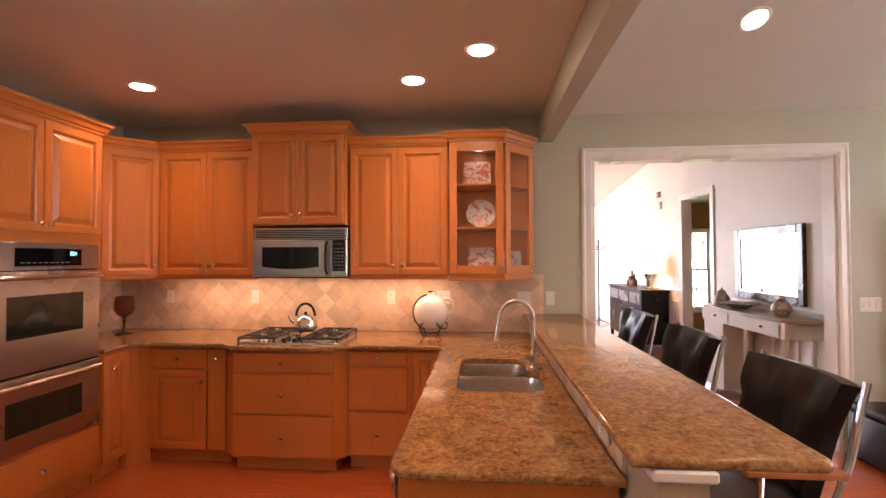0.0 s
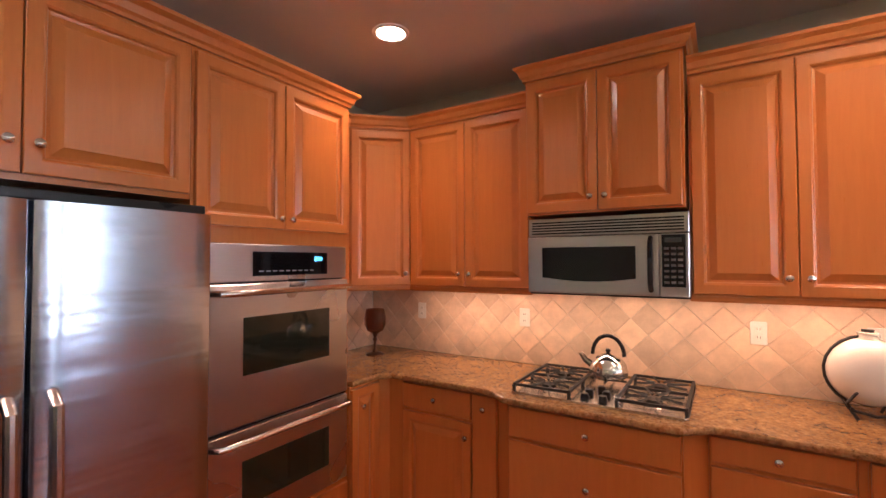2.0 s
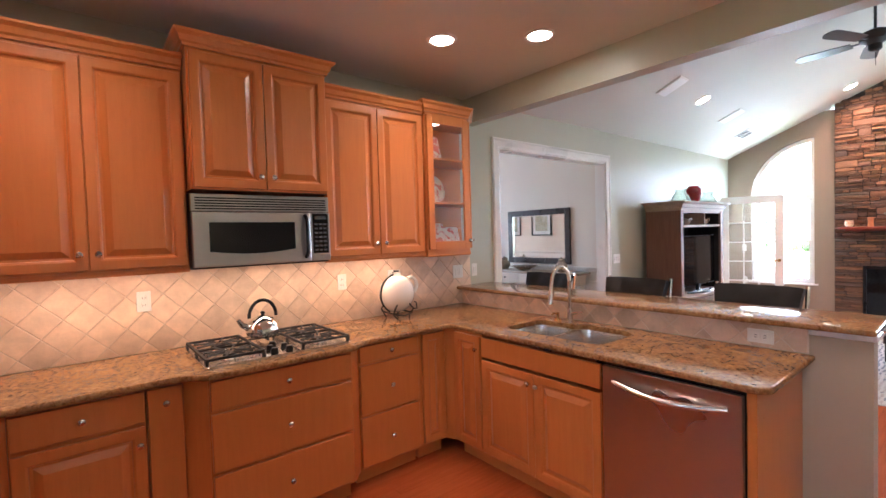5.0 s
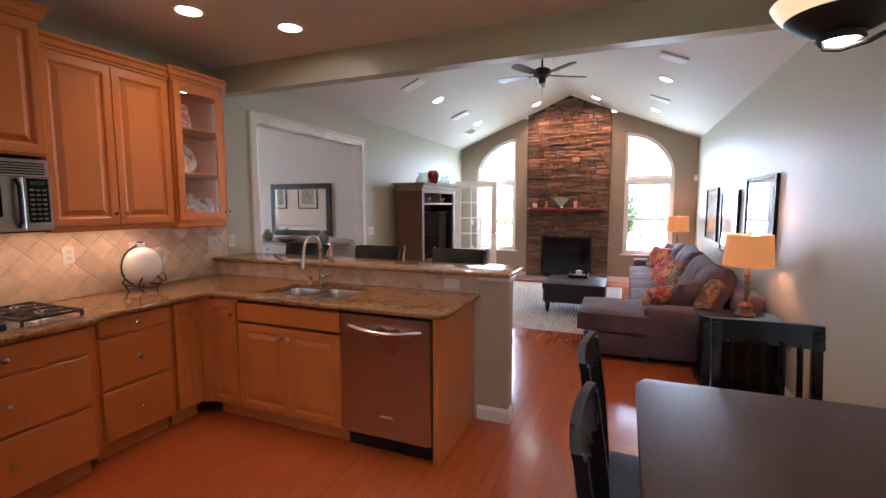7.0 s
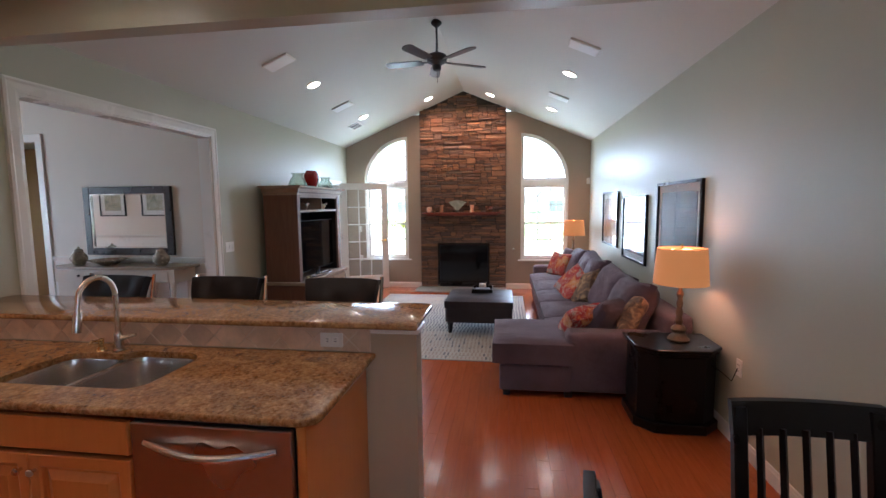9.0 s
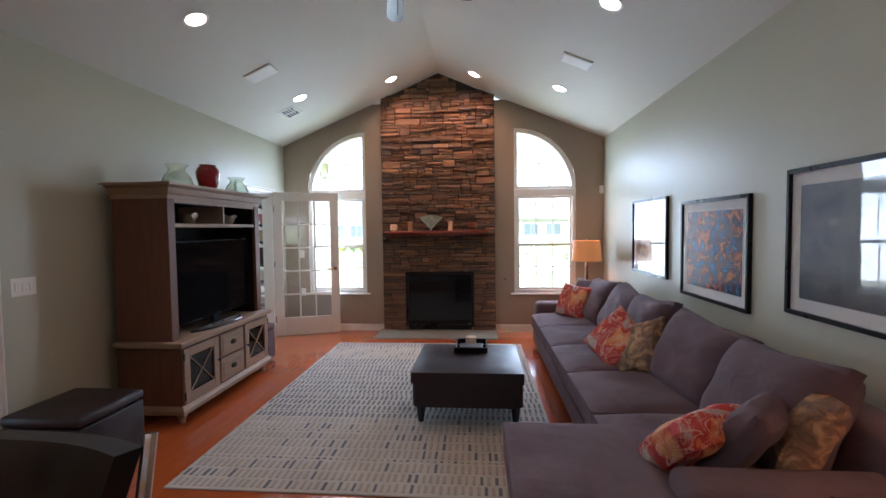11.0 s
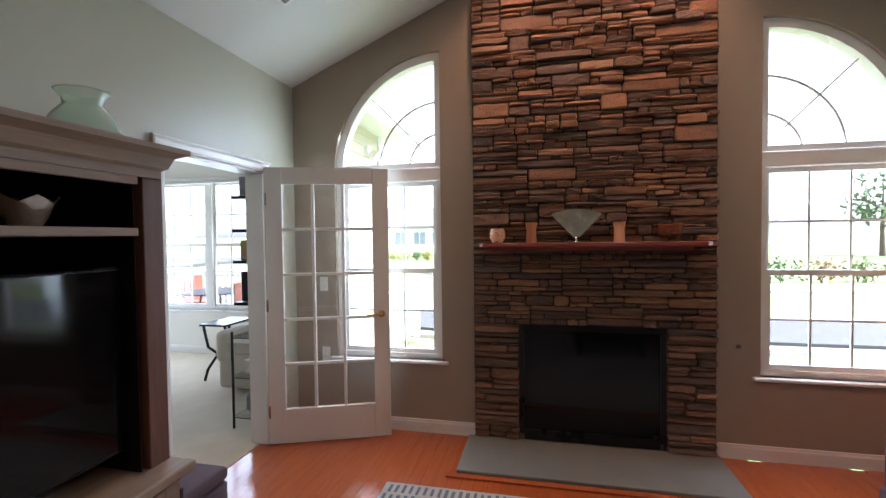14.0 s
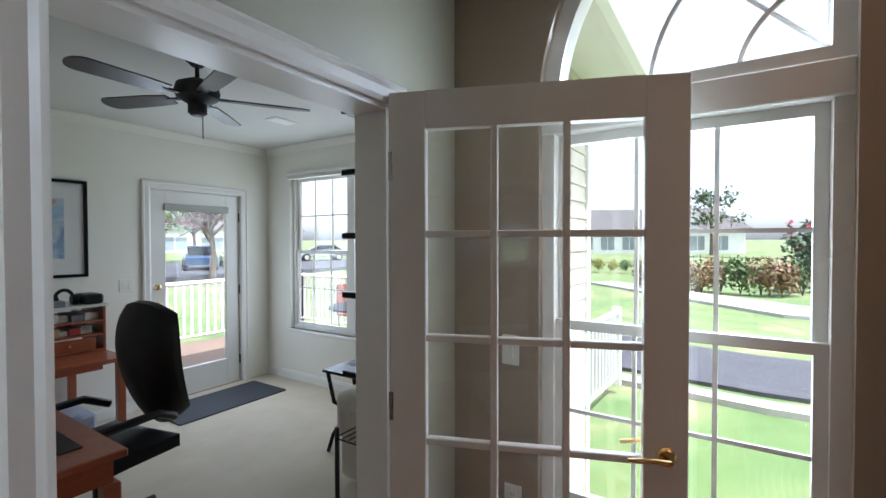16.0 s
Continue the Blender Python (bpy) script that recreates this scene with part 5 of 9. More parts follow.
part("kick_grille", box(B(), -2.0, 1.605, 0.01, -1.965, 2.535, 0.085), M_BLACK, fr)


# sockets and switches
def outlet(name, m, label, kind="outlet", gangs=1):
    """A wall plate about local x, z on y = 0 facing out."""
    w = 0.035 + 0.023 * (gangs - 1)
    o = thing(name, label, "socket" if kind == "outlet" else "light switch", m.translation, group=kind + "s")
    part("plate", prism(B(), round_rect(-w, -0.057, w, 0.057, 0.005, 2), 0, 0.006, 0.002, m=m @ pose(0, 0, 0, -90) @ Matrix.Diagonal((1, -1, 1, 1))), M_WHITEPLAST, o)
    for g in range(gangs):
        x = (g - (gangs - 1) / 2) * 0.046
        if kind == "outlet":
            for z in (-0.02, 0.02):
                r = part("socket", box(B(), x - 0.014, 0.006, z - 0.014, x + 0.014, 0.008, z + 0.014, 0.003, m=m), M_WHITEPLAST, o)
                for dx in (-0.006, 0.006):
                    part("slot", box(B(), x + dx - 0.0012, 0.0078, z - 0.005, x + dx + 0.0012, 0.0086, z + 0.005, m=m), M_BLACK, r)
        else:
            part("rocker", box(B(), x - 0.013, 0.006, -0.03, x + 0.013, 0.010, 0.03, 0.003, m=m), M_WHITEPLAST, o)
    return o


TILE_Y = 4.298
for x in (-2.21, -1.42, -0.21):
    outlet("wall_outlet", facing((x, TILE_Y, 1.205), (0, -1, 0)), "white double socket on the tiled splashback")
outlet("wall_switch", facing((0.915, TILE_Y, 1.20), (0, -1, 0)), "white double rocker switch on the tiled splashback", "switch", 2)
outlet("wall_switch", facing((1.135, NORTH, 1.20), (0, -1, 0)), "white rocker switch on the sage wall", "switch")
outlet("wall_outlet", facing((0.24, TILE_Y, 1.205), (0, -1, 0)), "white socket behind the jug", "outlet", 2)
outlet("wall_switch", facing((3.63, NORTH, 1.16), (0, -1, 0)), "white wide rocker switch plate on the sage wall", "switch", 3)
outlet("wall_outlet", facing((0.957, 2.03, 0.972), (-1, 0, 0)) @ pose(0, 0, 0, 0, 90), "white double socket lying on the tiled bar wall")
outlet("wall_outlet", facing((2.03, SOUTH, 0.53), (0, 1, 0)), "white socket on the side wall with a lamp plugged in")
outlet("wall_switch", facing((EAST, 4.07, 1.145), (-1, 0, 0)), "white rocker switch on the gable wall behind the glass door", "switch")
outlet("wall_outlet", facing((EAST, 4.06, 0.575), (-1, 0, 0)), "white socket on the gable wall behind the glass door")

# ---- living room ----
M_HEARTH = plain("hearth_slate", (0.20, 0.20, 0.18), 0.45, var=0.12, scale=5, bump=0.1)
M_MANTEL = woodgrain("mantel_wood", (0.20, 0.035, 0.018), (0.30, 0.06, 0.03), 0.35, (14, 1.2, 14))
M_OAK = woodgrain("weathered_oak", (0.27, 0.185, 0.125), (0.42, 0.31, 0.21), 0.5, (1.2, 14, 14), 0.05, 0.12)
# redder side and body oak, with shade away from the windows in its colour
M_OAK_SHADED = woodgrain("weathered_oak_shaded", (0.13, 0.055, 0.033), (0.21, 0.10, 0.06), 0.5, (14, 14, 1.2), 0.05, 0.12)
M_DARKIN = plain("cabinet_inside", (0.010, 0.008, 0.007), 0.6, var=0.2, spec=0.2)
M_SOFA = weave("plum_microfibre", (0.082, 0.052, 0.066), (0.128, 0.084, 0.102), 0.88, 500, 0.1, 0.7)
M_OTTO = plain("dark_leather", (0.026, 0.020, 0.022), 0.45, var=0.2, scale=8, fine=160, bump=0.25, spec=0.35)
M_SILVER = plain("silver", (0.72, 0.70, 0.66), 0.18, 1.0, var=0.06, bump=0)
M_SHADE = plain("orange_shade", (0.52, 0.195, 0.07), 0.85, var=0.04, fine=220, bump=0.2)
b = M_SHADE.node_tree.nodes["Principled BSDF"]
b.inputs["Emission Color"].default_value = (0.95, 0.36, 0.10, 1)
b.inputs["Emission Strength"].default_value = 0.055

fp = thing("fireplace", "tall stacked-stone fireplace with a black firebox and slate hearth", "fireplace", (7.44, 2.0, 0))
bm = B()
for y0, y1, z0, z1 in ((1.205, 1.516, 0, 0.875), (2.505, 2.835, 0, 0.875)):
    box(bm, 7.475, y0, z0, EAST, y1, z1)
vs = [(1.205, 0.875), (2.835, 0.875), (2.835, vault(2.835) - 0.01), (2.0, RIDGE_Z - 0.01), (1.205, vault(1.205) - 0.01)]
lo = [bm.verts.new((7.475, y, z)) for y, z in vs]
hi = [bm.verts.new((EAST, y, z)) for y, z in vs]
bm.faces.new(lo)
for i in range(5):
    bm.faces.new((lo[i], lo[(i + 1) % 5], hi[(i + 1) % 5], hi[i]))
chimney = part("mortar", bm, plain("mortar", (0.055, 0.04, 0.032), 0.9, var=0.2, bump=0.3), fp)
bm = B()
box(bm, 7.465, 1.516, 0.07, EAST, 1.55, 0.875)
box(bm, 7.465, 2.471, 0.07, EAST, 2.505, 0.875)
box(bm, 7.465, 1.55, 0.83, EAST, 2.471, 0.875)
box(bm, 7.465, 1.55, 0.03, EAST, 2.471, 0.10)
part("firebox_frame", bm, M_BLACK, fp)
part("firebox_glass", box(B(), 7.482, 1.55, 0.10, 7.49, 2.471, 0.83), M_BLACKGLASS, fp, "black fire glass")
part("handle", box(B(), 7.458, 1.56, 0.115, 7.466, 1.60, 0.125), M_NICKEL, fp)
part("hearth_slab", box(B(), 6.94, 1.19, 0.002, 7.455, 2.88, 0.032, 0.004), M_HEARTH, fp, "grey slate hearth slab")
bm = B()
box(bm, 6.89, 1.13, 0.0, 6.938, 2.94, 0.014, 0.003)
part("hearth_border", bm, M_FLOORWOOD, fp)
mt = part("mantel", prism(B(), [(7.46, 1.29), (7.30, 1.29), (7.27, 1.32), (7.27, 2.74), (7.30, 2.77), (7.46, 2.77)], 1.440, 1.468, 0.004), M_MANTEL, fp, "dark red wooden mantel shelf")
part("mantel_moulding", sweep(B(), [(7.46, 2.70, 1.405), (7.40, 2.70, 1.405), (7.40, 1.36, 1.405), (7.46, 1.36, 1.405)][::-1], [(0, 0), (0.03, 0.0), (0.06, 0.02), (0.08, 0.035), (0, 0.035)]), M_MANTEL, mt)

# things on the mantel
MZ = 1.468
M_AMBER = blotches("mosaic_glass", [(0.35, (0.75, 0.30, 0.14)), (0.5, (0.85, 0.70, 0.50)), (0.6, (0.55, 0.10, 0.05)), (0.7, (0.80, 0.45, 0.20))], 60, 0.2, 0.5)
single("votive_bowl", lathe(B(), [(0.0, 0.0), (0.035, 0.0), (0.055, 0.035), (0.055, 0.07), (0.045, 0.10), (0.042, 0.10), (0.05, 0.06), (0.0, 0.012)], (7.35, 2.645, MZ), 20), M_AMBER, "small orange mosaic glass votive bowl", "candle holder", smooth=True)
M_WAX = plain("peach_wax", (0.78, 0.42, 0.26), 0.5, var=0.05, bump=0.05)
M_WAX2 = plain("brown_wax", (0.42, 0.18, 0.08), 0.5, var=0.1, bump=0.05)
for y, mm, lab in ((2.41, M_WAX2, "brown pillar candle in a waisted glass holder"), (1.835, M_WAX, "peach pillar candle in a waisted glass holder")):
    c = thing("pillar_candle", lab, "candle", (7.35, y, MZ), group="mantel candles")
    part("holder", lathe(B(), [(0.038, 0), (0.034, 0.04), (0.032, 0.08), (0.038, 0.12), (0.040, 0.135)], (7.35, y, MZ), 20), mm, c, smooth=True)
    part("wick", tube(B(), [(7.35, y, MZ + 0.13), (7.35, y, MZ + 0.15)], 0.002, 5), M_BLACK, c)
v = thing("fan_vase", "frosted fan-shaped glass vase on a small foot", "vase", (7.35, 2.11, MZ))
bm = B()
prof = [(-0.02, 0.035), (-0.165, 0.19)] + [(-0.165 + 0.33 * k / 8, 0.19 + 0.035 * math.sin(math.pi * k / 8)) for k in range(1, 8)] + [(0.165, 0.19), (0.02, 0.035)]
lo = [bm.verts.new((7.35 - 0.014 - 0.02 * (z / 0.22), 2.11 + y, MZ + z)) for y, z in prof]
hi = [bm.verts.new((7.35 + 0.014 + 0.02 * (z / 0.22), 2.11 + y, MZ + z)) for y, z in prof]
bm.faces.new(lo)
bm.faces.new(hi[::-1])
for i in range(len(lo)):
    bm.faces.new((lo[i], lo[(i + 1) % len(lo)], hi[(i + 1) % len(lo)], hi[i]))
part("bowl", bm, plain("frosted_glass", (0.34, 0.38, 0.31), 0.25, var=0.25, scale=12, bump=0.05), v)
part("foot", lathe(B(), [(0.03, 0), (0.03, 0.006), (0.01, 0.012), (0.01, 0.025), (0.02, 0.038)], (7.35, 2.11, MZ), 16), M_CHROME, v, smooth=True)
single("glass_bowl", lathe(B(), [(0.0, 0.0), (0.05, 0.0), (0.065, 0.05), (0.08, 0.115), (0.076, 0.115), (0.06, 0.05), (0.0, 0.012)], (7.36, 1.52, MZ), 24), thick_glass("orange_glass", (0.75, 0.38, 0.25)), "orange tinted glass bowl on the mantel", "bowl", smooth=True)

# key valve and sensor
single("gas_key_plate", lathe(B(), [(0.0, 0.006), (0.012, 0.006), (0.018, 0.0)], (0, 0, 0), 16, Matrix.Translation((EAST, 1.06, 0.76)) @ pose(0, 0, 0, 0, -90)), M_NICKEL, "small round metal gas key plate on the gable wall", "key plate")
s = thing("motion_sensor", "small white motion sensor high in the corner", "sensor", (7.49, -0.28, 2.0))
part("housing", box(B(), 7.455, -0.315, 1.965, 7.505, -0.255, 2.075, 0.008, 2), M_WHITEPLAST, s)
part("lens", box(B(), 7.452, -0.305, 1.98, 7.456, -0.265, 2.03), M_TRIM, s)

# glazed door, standing open
hx, hy = 7.07, 4.295
dvec = Vector((7.39 - hx, 3.47 - hy, 0)).normalized()
dout = Vector((-dvec.y, dvec.x, 0))
md = Matrix.Translation((hx, hy, 0.012)) @ Matrix((dvec, -dout, Vector((0, 0, 1)))).transposed().to_4x4()
DW, DH = 0.885, 2.02
door = structure("door_1", box(B(), 0, -0.018, 0, 0.12, 0.018, DH, 0.003, m=md), M_DOORWHITE, "white fifteen-pane glazed door standing open")
part("stile", box(B(), DW - 0.12, -0.018, 0, DW, 0.018, DH, 0.003, m=md), M_DOORWHITE, door)
part("bottom_rail", box(B(), 0.12, -0.018, 0, DW - 0.12, 0.018, 0.25, m=md), M_DOORWHITE, door)
part("top_rail", box(B(), 0.12, -0.018, DH - 0.12, DW - 0.12, 0.018, DH, m=md), M_DOORWHITE, door)
gw, gh = (DW - 0.24), (DH - 0.37)
for k in (1, 2):
    x = 0.12 + gw * k / 3
    part("muntin", box(B(), x - 0.011, -0.016, 0.25, x + 0.011, 0.016, DH - 0.12, 0.003, m=md), M_DOORWHITE, door)
for k in range(1, 5):
    z = 0.25 + gh * k / 5
    for q in range(3):
        part("muntin", box(B(), 0.12 + gw * q / 3 + 0.011 * (q > 0), -0.015, z - 0.011, 0.12 + gw * (q + 1) / 3 - 0.011 * (q < 2), 0.015, z + 0.011, 0.003, m=md), M_DOORWHITE, door)
for q in range(3):
    for k in range(5):
        p = part("pane", box(B(), 0.12 + gw * q / 3, -0.002, 0.25 + gh * k / 5, 0.12 + gw * (q + 1) / 3, 0.002, 0.25 + gh * (k + 1) / 5, m=md), M_GLASS, door)
        p.visible_shadow = False
for sgn in (-1, 1):
    h = part("door_handle", lathe(B(), [(0.0, 0.012), (0.022, 0.012), (0.028, 0.006), (0.028, 0.0)], (0, 0, 0), 18, md @ Matrix.Translation((DW - 0.06, sgn * 0.018, 0.93)) @ pose(0, 0, 0, -90 * sgn)), M_BRASS, door, "brass lever handle", smooth=True)
    part("lever", tube(B(), [md @ Vector(p) for p in ((DW - 0.06, sgn * 0.018, 0.93), (DW - 0.06, sgn * 0.06, 0.93), (DW - 0.10, sgn * 0.066, 0.937), (DW - 0.17, sgn * 0.062, 0.93))], [0.009, 0.009, 0.008, 0.006], 10), M_BRASS, h, smooth=True)
for z in (0.25, 1.03, 1.80):
    part("hinge", tube(B(), [(hx - 0.012, hy - 0.01, z - 0.045), (hx - 0.012, hy - 0.01, z + 0.045)], 0.008, 8), M_NICKEL, door)

# media hutch
HX0, HX1, HF, HB = 4.24, 5.64, 3.70, 4.24
hu = thing("media_hutch", "weathered oak media hutch with glazed doors and an open television bay", "cabinet", (4.8, 3.95, 0))
part("base_body", box(B(), HX0, HF + 0.025, 0.12, HX1, HB, 0.61), M_OAK_SHADED, hu)
part("base_moulding", sweep(B(), [(HX0, HB, 0.09), (HX0, HF + 0.015, 0.09), (HX1, HF + 0.015, 0.09), (HX1, HB, 0.09)], [(0, 0), (0.03, 0), (0.03, 0.03), (0.01, 0.05), (0, 0.06)]), M_OAK, hu)
part("deck", box(B(), HX0 - 0.04, HF - 0.02, 0.61, HX1 + 0.04, HB, 0.65, 0.008, 2), M_OAK, hu, "thick moulded deck")
for x in (HX0 + 0.05, HX1 - 0.05):
    for y in (HF + 0.06, HB - 0.06):
        part("bun_foot", lathe(B(), [(0.018, 0), (0.026, 0.01), (0.022, 0.025), (0.036, 0.055), (0.030, 0.075), (0.04, 0.095), (0.04, 0.10)], (x, y, 0), 16), M_OAK, hu, smooth=True)
bf = HF + 0.025
fw = HX1 - HX0
for x0, x1, knobx in ((HX0 + 0.02, HX0 + 0.48, HX0 + 0.455), (HX1 - 0.48, HX1 - 0.02, HX1 - 0.455)):
    bm = B()
    for q in ((x0, 0.16, x0 + 0.07, 0.59), (x1 - 0.07, 0.16, x1, 0.59), (x0 + 0.07, 0.16, x1 - 0.07, 0.23), (x0 + 0.07, 0.52, x1 - 0.07, 0.59)):
        box(bm, q[0], bf - 0.022, q[1], q[2], bf - 0.001, q[3], 0.002)
    dr = part("door", bm, M_OAK, hu)
    part("pane", box(B(), x0 + 0.07, bf - 0.008, 0.23, x1 - 0.07, bf - 0.004, 0.52), M_BLACKGLASS, dr, "dark glass pane")
    bm = B()
    for a, b2 in (((x0 + 0.07, 0.23), (x1 - 0.07, 0.52)), ((x0 + 0.07, 0.52), (x1 - 0.07, 0.23))):
        tube(bm, [(a[0], bf - 0.013, a[1]), (b2[0], bf - 0.013, b2[1])], 0.008, 4)
    part("cross_bars", bm, M_OAK, dr)
    part("knob", lathe(B(), [(0.006, 0), (0.006, 0.012), (0.014, 0.018), (0.012, 0.026), (0, 0.028)], (0, 0, 0), 12, Matrix.Translation((knobx, bf - 0.022, 0.385)) @ pose(0, 0, 0, 90)), M_IRON, dr, smooth=True)
    for z in (0.22, 0.53):
        part("hinge", box(B(), (x0 if knobx > x0 + 0.2 else x1) - 0.006, bf - 0.026, z - 0.03, (x0 if knobx > x0 + 0.2 else x1) + 0.006, bf - 0.018, z + 0.03), M_IRON, dr)
xa, xb = HX0 + 0.51, HX1 - 0.51
for z0, z1 in ((0.165, 0.365), (0.385, 0.585)):
    dr = part("drawer", box(B(), xa, bf - 0.02, z0, xb, bf - 0.001, z1, 0.004), M_OAK, hu)
    part("drawer_panel", box(B(), xa + 0.03, bf - 0.024, z0 + 0.03, xb - 0.03, bf - 0.018, z1 - 0.03, 0.003), M_OAK, dr)
    part("cup_pull", lathe(B(), [(0.0, 0.022), (0.025, 0.02), (0.038, 0.010), (0.042, 0.0)], (0, 0, 0), 16, Matrix.Translation(((xa + xb) / 2, bf - 0.024, (z0 + z1) / 2)) @ pose(0, 0, 0, 90) @ Matrix.Diagonal((1, 0.55, 1, 1))), M_IRON, dr, "oval iron cup pull", smooth=True)
# upper part
UF = HF + 0.085
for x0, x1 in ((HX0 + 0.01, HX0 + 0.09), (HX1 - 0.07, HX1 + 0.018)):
    part("upper_side", box(B(), x0, UF, 0.65, x1, HB, 1.80, 0.003), M_OAK_SHADED, hu)
# the bay's back, and a thin sheet at its right side, are near black
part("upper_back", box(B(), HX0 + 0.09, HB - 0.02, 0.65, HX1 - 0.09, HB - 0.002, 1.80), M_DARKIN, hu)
part("dark_inner_sheet", box(B(), HX1 - 0.094, UF + 0.02, 0.65, HX1 - 0.09, HB - 0.02, 1.80), M_DARKIN, hu)
part("shelf", box(B(), HX0 + 0.09, UF, 1.535, HX1 - 0.09, HB - 0.02, 1.565, 0.003), M_OAK, hu)
part("shelf_divider", box(B(), 4.99, UF, 1.565, 5.01, HB - 0.02, 1.725), M_OAK, hu)
part("top_rail", box(B(), HX0 + 0.09, UF, 1.725, HX1 - 0.09, UF + 0.03, 1.80), M_OAK, hu)
part("top_board", box(B(), HX0 + 0.01, UF, 1.80, HX1 - 0.01, HB, 1.84), M_OAK, hu)
part("cornice", sweep(B(), [(HX0 + 0.01, HB, 1.753), (HX0 + 0.01, UF, 1.753), (HX1 - 0.01, UF, 1.753), (HX1 - 0.01, HB, 1.753)], [(0, 0), (0.012, 0.0), (0.012, 0.03), (0.03, 0.04), (0.045, 0.08), (0.075, 0.095), (0.085, 0.098), (0.085, 0.118), (0, 0.118)]), M_OAK, hu, "stepped cornice moulding")
HT = 1.868
part("cap", box(B(), HX0 - 0.07, UF - 0.08, 1.858, HX1 + 0.07, HB + 0.03, HT, 0.003), M_OAK, hu)
# television
tv = thing("television", "large flat black television on a curved stand", "television", (4.78, 3.85, 0.65))
part("screen_housing", box(B(), 4.345, 3.86, 0.73, 5.535, 3.90, 1.42, 0.006), M_BLACK, tv)
part("screen", box(B(), 4.355, 3.857, 0.745, 5.525, 3.861, 1.41), M_BLACKGLASS, tv, "dark glossy screen")
bm = tube(B(), [(4.56, 3.84, 0.658), (4.71, 3.75, 0.658), (4.96, 3.73, 0.658), (5.18, 3.75, 0.658), (5.31, 3.84, 0.658)], 0.012, 6)
tube(bm, [(4.56, 3.84, 0.658), (5.31, 3.84, 0.658)], 0.012, 6)
box(bm, 4.89, 3.84, 0.655, 4.99, 3.87, 0.75)
part("stand", bm, M_BLACK, tv, smooth=True)
# bowls on the shelf
for x in (4.66, 5.26):
    prof = [(0.0, 0.0), (0.035, 0.0), (0.05, 0.02), (0.065, 0.05), (0.085, 0.085), (0.08, 0.085), (0.055, 0.04), (0.0, 0.015)]
    bm = lathe(B(), prof, (x, 3.90, 1.565), 24)
    for vert in bm.verts:
        a = math.atan2(vert.co.y - 3.90, vert.co.x - x)
        if vert.co.z > 1.62:
            vert.co.z += 0.012 * math.sin(a * 6)
    single("silver_bowl", bm, M_SILVER, "small scalloped silver bowl on the hutch shelf", "bowl", "silver bowls", smooth=True)
# vases on top
M_GREENGLASS = thick_glass("pale_green_glass", (0.86, 0.95, 0.86))
M_RED = plain("red_glaze", (0.22, 0.004, 0.006), 0.12, var=0.3, scale=40, bump=0.3, coat=0.5)
VG = [(0.0, 0.0), (0.095, 0.0), (0.105, 0.02), (0.085, 0.075), (0.052, 0.115), (0.056, 0.135), (0.075, 0.155), (0.070, 0.155), (0.05, 0.132), (0.046, 0.113), (0.08, 0.07), (0.098, 0.02), (0.0, 0.01)]
for x, s_ in ((4.55, 1.15), (5.46, 1.12)):
    single("glass_vase", lathe(B(), [(r * s_, z * s_) for r, z in VG], (x, 3.91, HT), 26), M_GREENGLASS, "squat pale green glass vase on the hutch", "vase", "glass vases", smooth=True)
RV = [(0.0, 0.0), (0.055, 0.0), (0.07, 0.03), (0.088, 0.09), (0.092, 0.125), (0.078, 0.158), (0.062, 0.168), (0.066, 0.176), (0.056, 0.176), (0.0, 0.15)]
single("red_vase", lathe(B(), [(r * 1.12, z * 1.35) for r, z in RV], (4.99, 3.92, HT), 26), M_RED, "glossy dark red ceramic vase with raised flowers", "vase", smooth=True)

# small dark upholstered cubes beside the hutch
for x, y, sx, sy, lab in ((5.83, 4.02, 0.40, 0.40, "dark plum upholstered footstool beside the hutch"), (3.62, 3.98, 0.50, 0.50, "black upholstered storage cube beside the hutch")):
    st = thing("footstool", lab, "footstool", (x, y, 0), group="footstools")
    part("body", box(B(), x - sx / 2, y - sy / 2, 0.03, x + sx / 2, y + sy / 2, 0.36, 0.015, 2), M_OTTO if sx > 0.45 else M_SOFA, st, smooth=True)
    part("cushion_top", box(B(), x - sx / 2 - 0.005, y - sy / 2 - 0.005, 0.365, x + sx / 2 + 0.005, y + sy / 2 + 0.005, 0.43, 0.025, 3), M_OTTO if sx > 0.45 else M_SOFA, st, smooth=True)
    for dx in (-1, 1):
        for dy in (-1, 1):
            part("foot", box(B(), x + dx * (sx / 2 - 0.05) - 0.02, y + dy * (sy / 2 - 0.05) - 0.02, 0, x + dx * (sx / 2 - 0.05) + 0.02, y + dy * (sy / 2 - 0.05) + 0.02, 0.03), M_BLACK, st)

# rug with rows of woven dashes
RX0, RX1, RY0, RY1 = 3.43, 6.76, 0.91, 3.28
M_RUG = weave("rug_wool", (0.40, 0.38, 0.34), (0.50, 0.48, 0.43), 0.95, 300)
M_DASH = weave("rug_dash_blue", (0.075, 0.08, 0.105), (0.13, 0.135, 0.155), 0.95, 300)
M_DASH2 = weave("rug_dash_tan", (0.30, 0.26, 0.21), (0.38, 0.33, 0.27), 0.95, 300)
rug = thing("rug", "large pale wool rug woven with rows of blue-grey dashes", "rug", (5.1, 2.1, 0))
part("wool_field", box(B(), RX0, RY0, 0.001, RX1, RY1, 0.010, 0.003), M_RUG, rug)
dash, tan = B(), B()
r = random.Random(7)
x, row = RX0 + 0.03, 0
